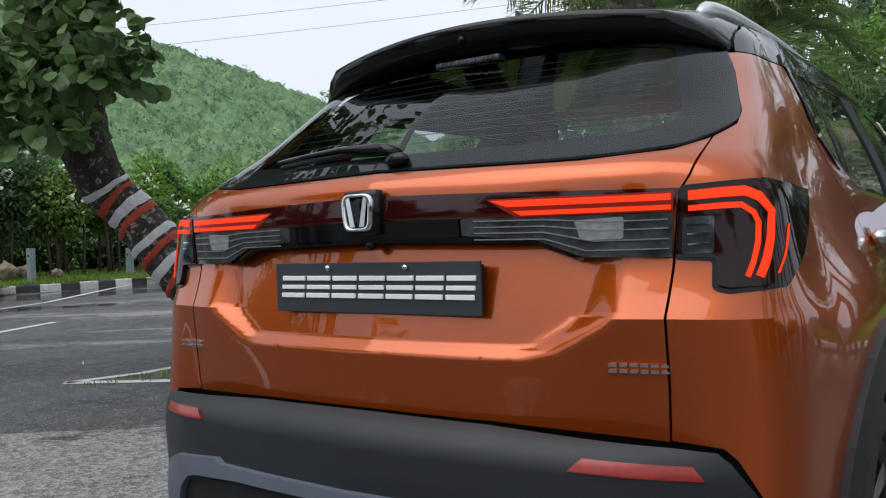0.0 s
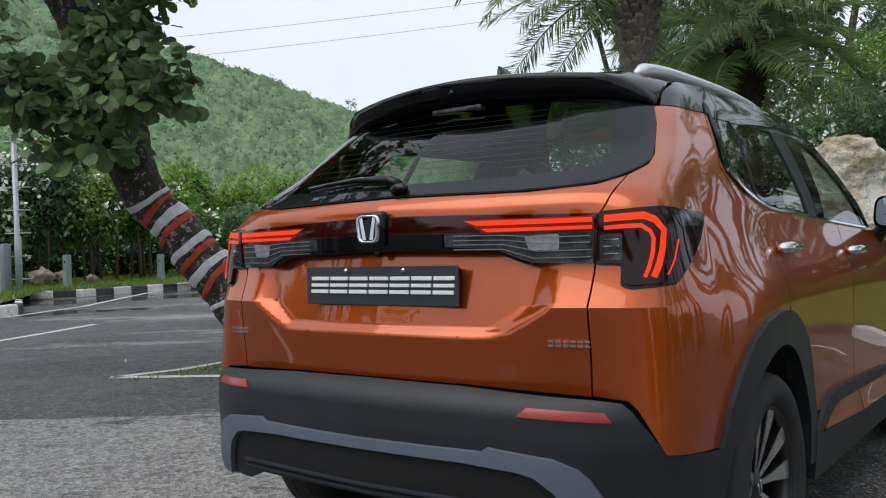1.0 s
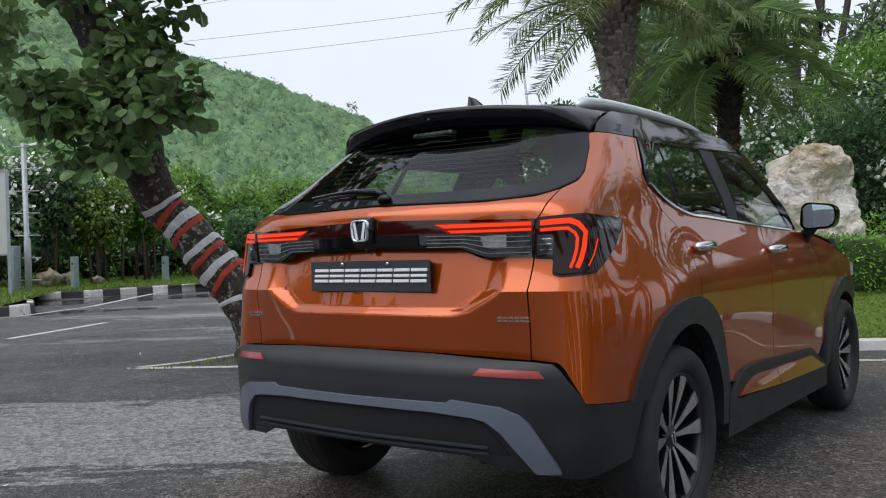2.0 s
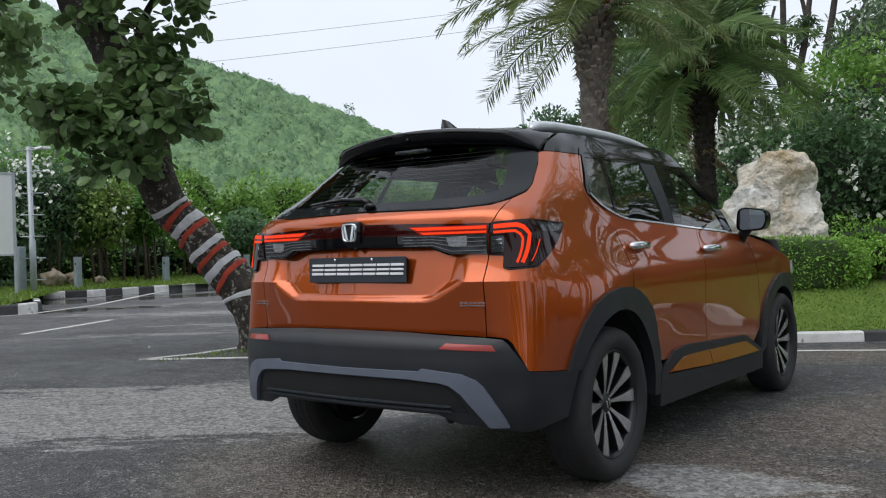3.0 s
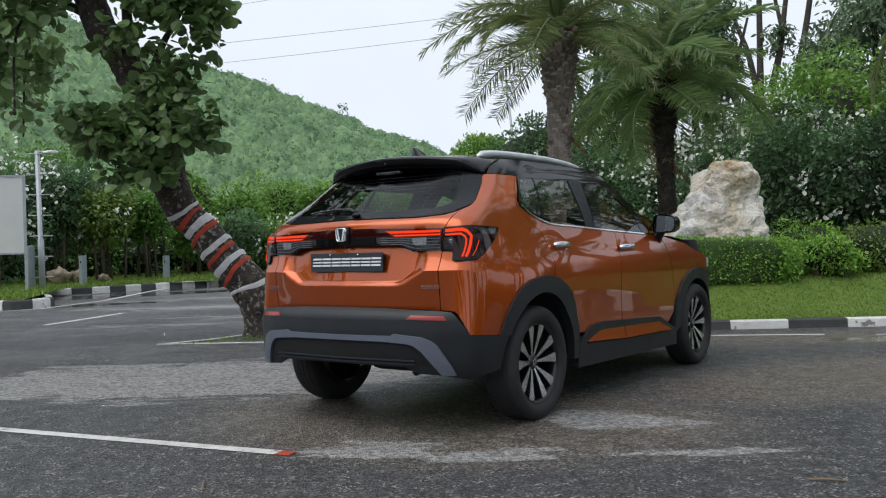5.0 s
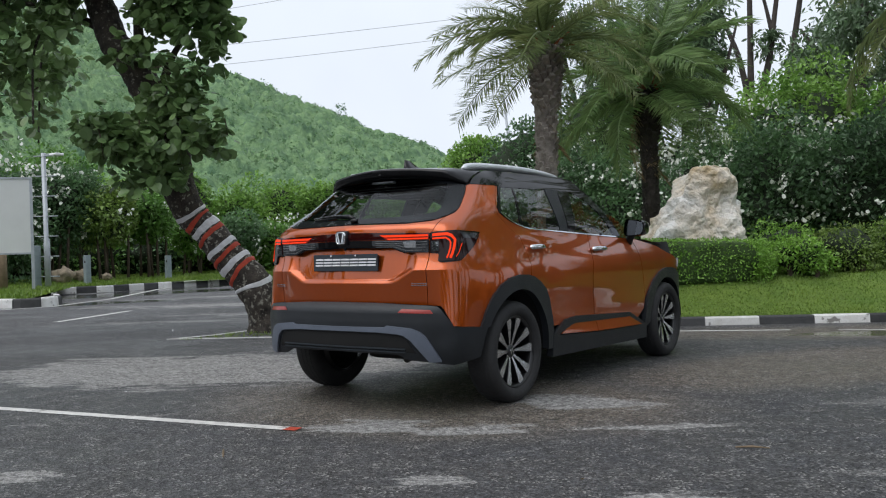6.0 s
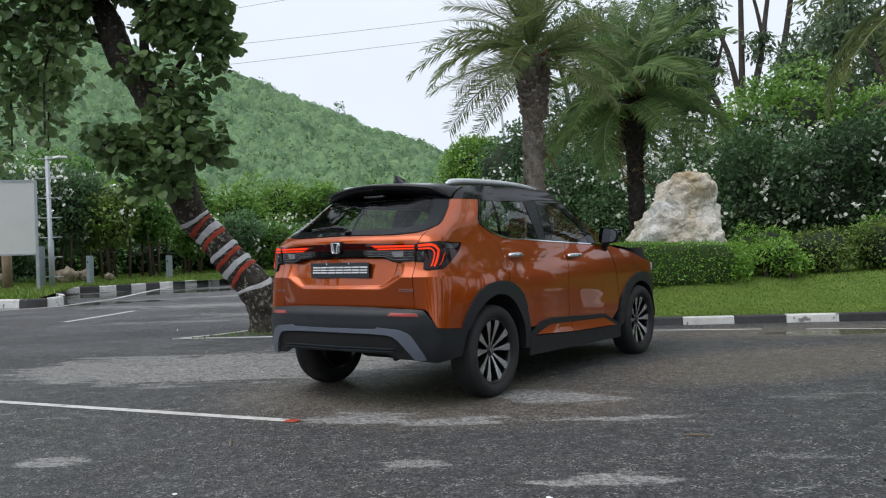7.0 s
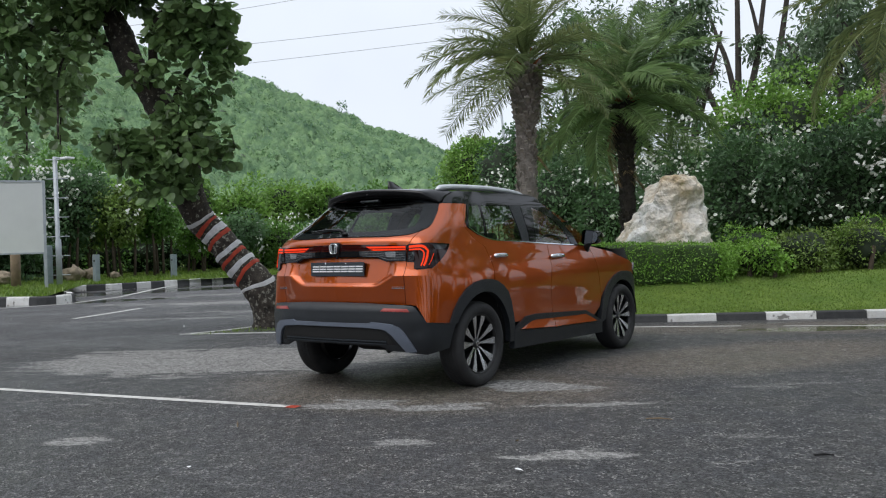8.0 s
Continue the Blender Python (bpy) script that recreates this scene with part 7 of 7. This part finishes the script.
# ---- hill ----
def hill():
    rng = np.random.default_rng(77)
    far = np.linspace(70, 330, 60)
    tops_b = np.array([14, 22, 28, 33, 36.7, 39.4, 42.7, 46.8, 49.3, 55.6, 63.5, 72, 86])
    tops_t = np.array([0.0, 0.02, 0.06, 0.095, 0.122, 0.137, 0.158, 0.184, 0.197, 0.228, 0.276, 0.300, 0.29])
    def height(b, r):
        t = float(hermite(tops_b, tops_t, b))
        up = smooth01((r - 72) / 190)
        x, y = seen_from_end(b, r)
        wob = noise.noise(Vector((x * 0.02, y * 0.02, 0.3))) * 3.0 + noise.noise(Vector((x * 0.06, y * 0.06, 1.3))) * 1.2
        return 1.1 * up + (t * 256 - 4.0) * up * (1 if r < 262 else 1 - 0.25 * smooth01((r - 262) / 70)) + wob * up
    place = lambda b, r: (*seen_from_end(b, r), height(b, r))
    # the slope itself is shaped into rounded bushes of two sizes
    def scrub_place(b, r):
        x, y, z = place(b, r)
        q = Vector((x, y, 0))
        big = max(0.0, noise.noise(q * 0.22 + Vector((3, 1, 7)))) ** 0.6
        small = 1 - abs(noise.noise(q * 0.55 + Vector((9, 2, 4)))) * 1.6
        return (x, y, z + smooth01((r - 75) / 30) * (3.2 * big + 1.7 * small + 0.6 * noise.noise(q * 1.7)))
    fine_b = np.concatenate([np.linspace(14, 24, 24), np.linspace(24.1, 70, 420), np.linspace(70.4, 86, 30)])
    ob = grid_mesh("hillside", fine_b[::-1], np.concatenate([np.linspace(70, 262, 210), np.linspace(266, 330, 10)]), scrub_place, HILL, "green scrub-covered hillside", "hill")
    # single bushes over the slope, in drifts
    spots, sizes = [], []
    while len(spots) < 85000:
        b, r = rng.uniform(26, 70), 84 + 176 * rng.uniform(0, 1) ** 0.8
        x, y = seen_from_end(b, r)
        if noise.noise(Vector((x * 0.05, y * 0.05, 4.0))) + rng.uniform(-0.45, 0.45) > -0.10:
            q, wide = np.array(scrub_place(b, r)), rng.uniform(0.3, 1.0) ** 1.5 * 1.1
            for k in range(9):
                spots.append(q + rng.normal(size=3) * wide * np.array((0.5, 0.5, 0.34)))
                sizes.append(0.20 + 0.26 * wide * rng.uniform(0.5, 1.2))
    scrub = leaf_part("scrub", spots, sizes, rng, HILL_BUSH, None, kind="round", up=0.5)
    tagged(scrub, "green bushes scattered over the hillside", "bushes", "", "stuff")
    # lone trees on the skyline
    for b, size in ((42.65, 4.2), (42.4, 3.0), (46.6, 2.6), (39.9, 2.4), (39.4, 2.0), (37.4, 2.4), (48.2, 1.8), (44.3, 1.5)):
        x, y, z = place(b, 258)
        t = thing("tree", "small lone tree on the hill's skyline", "tree", "trees on the skyline")
        bm = add_tube(bmesh.new(), [(x, y, z - 0.5), (x, y, z + size * 0.8)], [0.15, 0.08], 6)
        part("trunk", bm, BARK_GREY, t)
        p, u = blob_points(420, rng, (x, y, z + size * 0.95), (size * 0.75, size * 0.75, size * 0.85), 7, 0.1)
        leaf_part("foliage", p, 0.45 * rng.uniform(0.6, 1.2, len(p)), rng, HILL_LEAF, t, kind="round")


hill()

# ---- roadside furniture across the road ----
def sign_board():
    s = thing("sign_board", "blank grey back of a roadside sign on thin posts", "sign")
    c, r = Vector((-18.75, 8.20, 0)), Vector((0.52, 0.854, 0))
    n = Vector((0.854, -0.52, 0))
    def slab(name, u0, u1, z0, z1, t0, t1, m, label=""):
        bm = bmesh.new()
        vs = []
        for u in (u0, u1):
            for z in (z0, z1):
                for t in (t0, t1):
                    vs.append(bm.verts.new(c + r * u + n * t + Vector((0, 0, z))))
        for f in ((0, 1, 3, 2), (4, 6, 7, 5), (0, 4, 5, 1), (2, 3, 7, 6), (0, 2, 6, 4), (1, 5, 7, 3)):
            bm.faces.new([vs[k] for k in f])
        bmesh.ops.recalc_face_normals(bm, faces=bm.faces[:])
        part(name, bm, m, s, label, smooth=False)
    slab("board", -1.42, 0.0, 1.24, 3.22, -0.02, 0.02, SIGN_FACE, "plain grey board")
    slab("rim", -1.45, 0.03, 3.22, 3.27, -0.04, 0.04, STEEL)
    slab("rim", -1.45, 0.03, 1.20, 1.245, -0.04, 0.04, STEEL)
    slab("rim", -1.46, -1.415, 1.20, 3.27, -0.035, 0.035, STEEL)
    slab("post", -0.03, 0.04, 0.0, 3.25, -0.04, 0.036, STEEL)
    slab("post", -1.45, -1.38, 0.0, 1.2, -0.03, 0.03, STEEL)


sign_board()
tagged(obj("wood_post", add_tube(bmesh.new(), [(-20.6, 8.3, 0), (-20.6, 8.3, 1.5)], 0.14, 10), WOOD_POST), "weathered brown wooden post on the verge", "post")


def climbing_pole():
    p = thing("lamp_pole", "slim pale steel pole with step rungs and a lamp arm", "pole")
    x, y = -19.98, 9.31
    part("pole", add_tube(bmesh.new(), [(x, y, 0.1), (x - 0.02, y, 1.6), (x - 0.04, y, 1.65), (x - 0.08, y, 4.12)], [0.085, 0.085, 0.065, 0.065], 12), STEEL, p)
    for k in range(7):
        z = 0.55 + 0.58 * k
        part("rung", add_tube(bmesh.new(), [(x - 0.26, y - 0.20, z), (x + 0.26, y + 0.20, z)], 0.018, 6), STEEL, p)
    part("lamp_arm", add_tube(bmesh.new(), [(x - 0.06, y, 4.08), (x + 0.22, y + 0.16, 4.07)], 0.025, 8), STEEL, p)
    bm = bmesh.new()
    add_box(bm, (x + 0.10, y + 0.06, 4.03), (x + 0.44, y + 0.34, 4.10), 0.02)
    part("lamp_head", bm, WHITE, p, "white lamp head")
    part("junction_box", add_box(bmesh.new(), (x - 0.36, y - 0.30, 0.1), (x - 0.16, y - 0.10, 1.45), 0.03), POST_BLUE, p, "blue-grey box at the pole's foot")


climbing_pole()


def bollard(x, y, h, lean=0.0):
    b = thing("bollard", "square weathered blue-grey concrete bollard on the verge", "bollard", "bollards on the verge")
    bm = add_box(bmesh.new(), (x - 0.085, y - 0.085, 0.05), (x + 0.085, y + 0.085, 0.12 + h), 0.015)
    part("post", bm, POST_BLUE, b, smooth=False)
    part("reflector", add_box(bmesh.new(), (x + 0.0, y - 0.098, h - 0.12), (x + 0.05, y - 0.082, h - 0.05), 0.004), DARK, b)


bollard(-21.3, 11.35, 1.02)
bollard(-22.0, 14.9, 0.95)
bollard(-23.2, 19.4, 0.95)

stone_rng = np.random.default_rng(3)
for bear, far, r in ((59.4, 31.5, 0.36), (58.4, 32.0, 0.27), (57.0, 32.3, 0.17), (63.2, 30.5, 0.30)):
    x, y = seen_from_end(bear, far)
    bm = core_mesh((x, y, 0.30 + r * 0.6), (r, r * 0.8, r * 0.72), stone_rng, 0.5)
    tagged(obj("stone", bm, STONE), "sandy brown stone lying on the verge", "stone", "stones on the verge")

# lamp post and wires behind the palms
x, y = seen_from_end(31.2, 44.0)
p = thing("pole", "thin grey steel pole behind the palms", "pole")
part("post", add_tube(bmesh.new(), [(x, y, 0), (x - 0.35, y, 5.0), (x - 0.78, y, 9.3)], [0.09, 0.075, 0.05], 8), STEEL, p)
part("cap", add_box(bmesh.new(), (x - 0.86, y - 0.08, 9.26), (x - 0.70, y + 0.08, 9.34), 0.02), STEEL, p)
for a, b in (((-48.91, 30.27, 13.48), (-24.98, 51.93, 17.15)), ((-48.89, 30.3, 14.86), (-24.95, 51.95, 18.46)), ((-48.86, 30.35, 16.91), (-35.4, 45.14, 20.88))):
    pts = [(a[0] + (b[0] - a[0]) * u, a[1] + (b[1] - a[1]) * u, a[2] + (b[2] - a[2]) * u - 0.6 * u * (1 - u)) for u in np.linspace(0, 1, 16)]
    tagged(obj("overhead_wire", add_tube(bmesh.new(), pts, 0.015, 5), WIRE), "thin grey overhead wire against the sky", "wire", "overhead wires")

# ---- trees and lawn behind the walk, seen as reflections in the tail and glass ----
for k, (x, y, z, r, rz, n) in enumerate(((-16, -22, 4.2, 3.2, 3.4, 3600), (-24, -14, 4.6, 3.6, 3.6, 3600), (-8, -27, 3.8, 3.0, 3.0, 3000), (4, -30, 4.2, 3.4, 3.2, 3000), (-30, -24, 5.0, 4.0, 4.0, 2600), (16, -26, 4.2, 3.4, 3.2, 2600), (26, -12, 4.2, 3.6, 3.4, 2600), (30, 4, 4.4, 3.6, 3.4, 2600), (-7.8, -6.5, 6.2, 1.6, 2.4, 2600))):
    shrub("tree", "leafy green tree at the edge of the parking bay", "tree", (x, y, z), (r, r, rz), n, 0.28, LEAF_MID if k % 2 else LEAF_DARK, 200 + k, "trees round the parking bay", "oval", core=0.6, lumps=13, stems=6)

# unseen hedges, added to block the bright horizon mirrored in the paint
for k, (x, y, r) in enumerate(((29, -16, 5.0), (30, -7, 5.0), (31, 2, 5.0), (30, 11, 5.0), (26, 20, 5.0), (22, -25, 5.0), (12, -30, 5.2), (2, -32, 5.2), (-8, -31, 5.2), (-18, -28, 5.2), (-27, -22, 5.2), (-34, -13, 5.2))):
    shrub("hedge", "loose dark green hedge added out of view to close the mirrored horizon", "hedge", (x, y, 1.2), (r, r, 1.9), 1500, 0.30, LEAF_DARK, 260 + k, "hedges round the parking bay", "oval", core=0.8, lumps=14)
# tall open trees beyond the lawn's near end
for k, (x, y, z, r, rz, n) in enumerate(((5.2, 18.5, 7.5, 2.8, 3.4, 3200), (7.6, 20.5, 10.5, 3.4, 3.6, 3000), (4.8, 25.0, 9.5, 3.0, 4.0, 3000), (8.0, 8.6, 9.6, 2.9, 3.0, 2400), (11.0, 5.6, 10.0, 3.2, 3.2, 2600), (10.5, 12.5, 12.0, 3.4, 3.2, 2600), (6.6, 15.0, 12.0, 3.0, 3.2, 2400), (12.5, 0.5, 9.5, 3.2, 3.0, 2400), (6.2, 11.0, 6.2, 2.5, 2.6, 3400), (9.2, 10.0, 6.4, 2.7, 2.8, 3400), (12.2, 8.2, 6.2, 2.8, 2.8, 3400), (14.5, 4.6, 6.2, 2.8, 3.0, 3200), (9.5, 16.5, 8.0, 3.0, 3.2, 2600), (14.0, 13.0, 7.5, 3.2, 3.0, 2600), (15.5, -1.0, 6.0, 3.0, 3.0, 2600))):
    feather_tree(230 + k, (x, y), [([(x, y, 0), (x + 0.2, y + 0.1, z * 0.6), (x, y, z + rz * 0.5)], 0.24, 0.06), ([(x + 0.1, y, z * 0.45), (x - 1.2, y + 0.4, z)], 0.12, 0.04), ([(x + 0.2, y, z * 0.5), (x + 1.3, y - 0.5, z + 0.5)], 0.12, 0.04)],
                 "tall open-crowned green tree beyond the lawn", [((x, y, z), (r, r, rz), 1), ((x - 0.6, y - 0.8, z - 1.6), (r * 0.9, r * 0.9, rz * 0.6), 0.6)], int(n * 0.27), 0.30, LEAF_MID)

# ---- grass and litter ----
def grass_patch(name, label, places, tall, seed, wide=0.006):
    rng = np.random.default_rng(seed)
    n = len(places)
    p = np.asarray(places)
    a = rng.uniform(0, 6.28, n)
    w = np.stack([np.cos(a), np.sin(a), 0 * a], 1) * wide * rng.uniform(0.7, 1.6, n)[:, None]
    bend = rng.normal(size=(n, 3)) * 0.45
    bend[:, 2] = 1.0
    tip = p + bend * (tall * rng.uniform(0.5, 1.4, n))[:, None]
    v = np.stack([p - w, p + w, tip], 1).reshape(-1, 3)
    f = [(k, k + 1, k + 2) for k in range(0, 3 * n, 3)]
    return tagged(raw(name, v, f, GRASS, None, False), label, "grass", "", "stuff")


g_rng = np.random.default_rng(12)
spots = []
for k in range(70000):
    a, b = g_rng.uniform(-3.6, 9.5), 0.12 + 3.4 * g_rng.uniform(0, 1) ** 1.5
    x, y = K(a, b)
    spots.append((x, y, float(lawn_height(a, b)) - 0.004))
grass_patch("grass", "short green lawn grass on the bank", spots, 0.026, 13)
spots = []
for k in range(520):
    u, v = g_rng.uniform(0, 1), g_rng.uniform(0, 1)
    x, y = -5.0 + 1.15 * u, 2.55 + 1.2 * v
    if abs(x + 5.05 - (y - 2.4) * 0.35) < 0.5 * (y - 2.35):
        spots.append((x, y, 0.0))
grass_patch("grass", "sparse weeds at the foot of the leaning tree", spots, 0.035, 14)

spots = []
for k in range(16000):
    u, v = 0.10 * g_rng.uniform(0, 1) ** 1.4, g_rng.uniform(0.0, 0.55)
    spots.append((-19.95 - 60 * u - 3.5 * max(0, v * 25 - 8) / 17 - 0.8 * max(0, 0.06 - v) * 16 - 0.2, 9.6 + 25 * v, 0.18 + 1.2 * u))
for k in range(9000):
    u, v = 1 - 0.45 * g_rng.uniform(0, 1) ** 1.3, g_rng.uniform(0.04, 1)
    spots.append((-42 + 27.3 * u - 8 * v * (1 - 0.35 * u), 0.35 + 5.5 * u + 4.2 * v * (0.6 + 0.4 * u), 0.17 + 0.05 * v))
grass_patch("grass", "uneven tufted grass on the verge across the road", spots, 0.10, 16, 0.02)

# twigs, leaves and scraps on the asphalt
for x, y, ln, turn in ((2.55, 0.25, 0.16, 20), (3.9, 1.6, 0.14, 55), (3.6, -0.2, 0.10, 30), (0.28, -1.15, 0.17, 140), (4.0, 0.6, 0.12, 40)):
    c, s = math.cos(radians(turn)), math.sin(radians(turn))
    bm = add_tube(bmesh.new(), [(x - c * ln / 2, y - s * ln / 2, 0.006), (x, y, 0.011), (x + c * ln / 2, y + s * ln / 2, 0.006)], [0.004, 0.006, 0.003], 6)
    tagged(obj("twig", bm, DARK if ln < 0.15 else WOOD_POST), "small dry twig lying on the asphalt", "twig", "litter on the asphalt")
l_rng = np.random.default_rng(15)
for x, y, sz in ((2.45, -1.22, 0.05), (2.9, 2.4, 0.03), (3.4, 3.9, 0.03), (4.6, 4.2, 0.04), (-2.0, -0.2, 0.03), (0.9, -2.0, 0.03), (-0.9, -1.9, 0.03), (1.6, -0.9, 0.025), (2.1, -0.7, 0.025), (-3.4, 1.6, 0.05), (-6.0, 3.2, 0.04), (3.2, 5.6, 0.03), (-1.7, 0.9, 0.03)):
    v, f = leaf_arrays(np.array([(x, y, 0.008)]), np.array([sz * 0.9]), l_rng, "round", up=0.95, droop=0.0)
    v[:, 2] = np.maximum(v[:, 2], 0.005)
    tagged(raw("scrap", v, f, WHITE if sz >= 0.03 else FROND_DRY, None, False), "small pale scrap lying on the asphalt", "scrap", "litter on the asphalt")
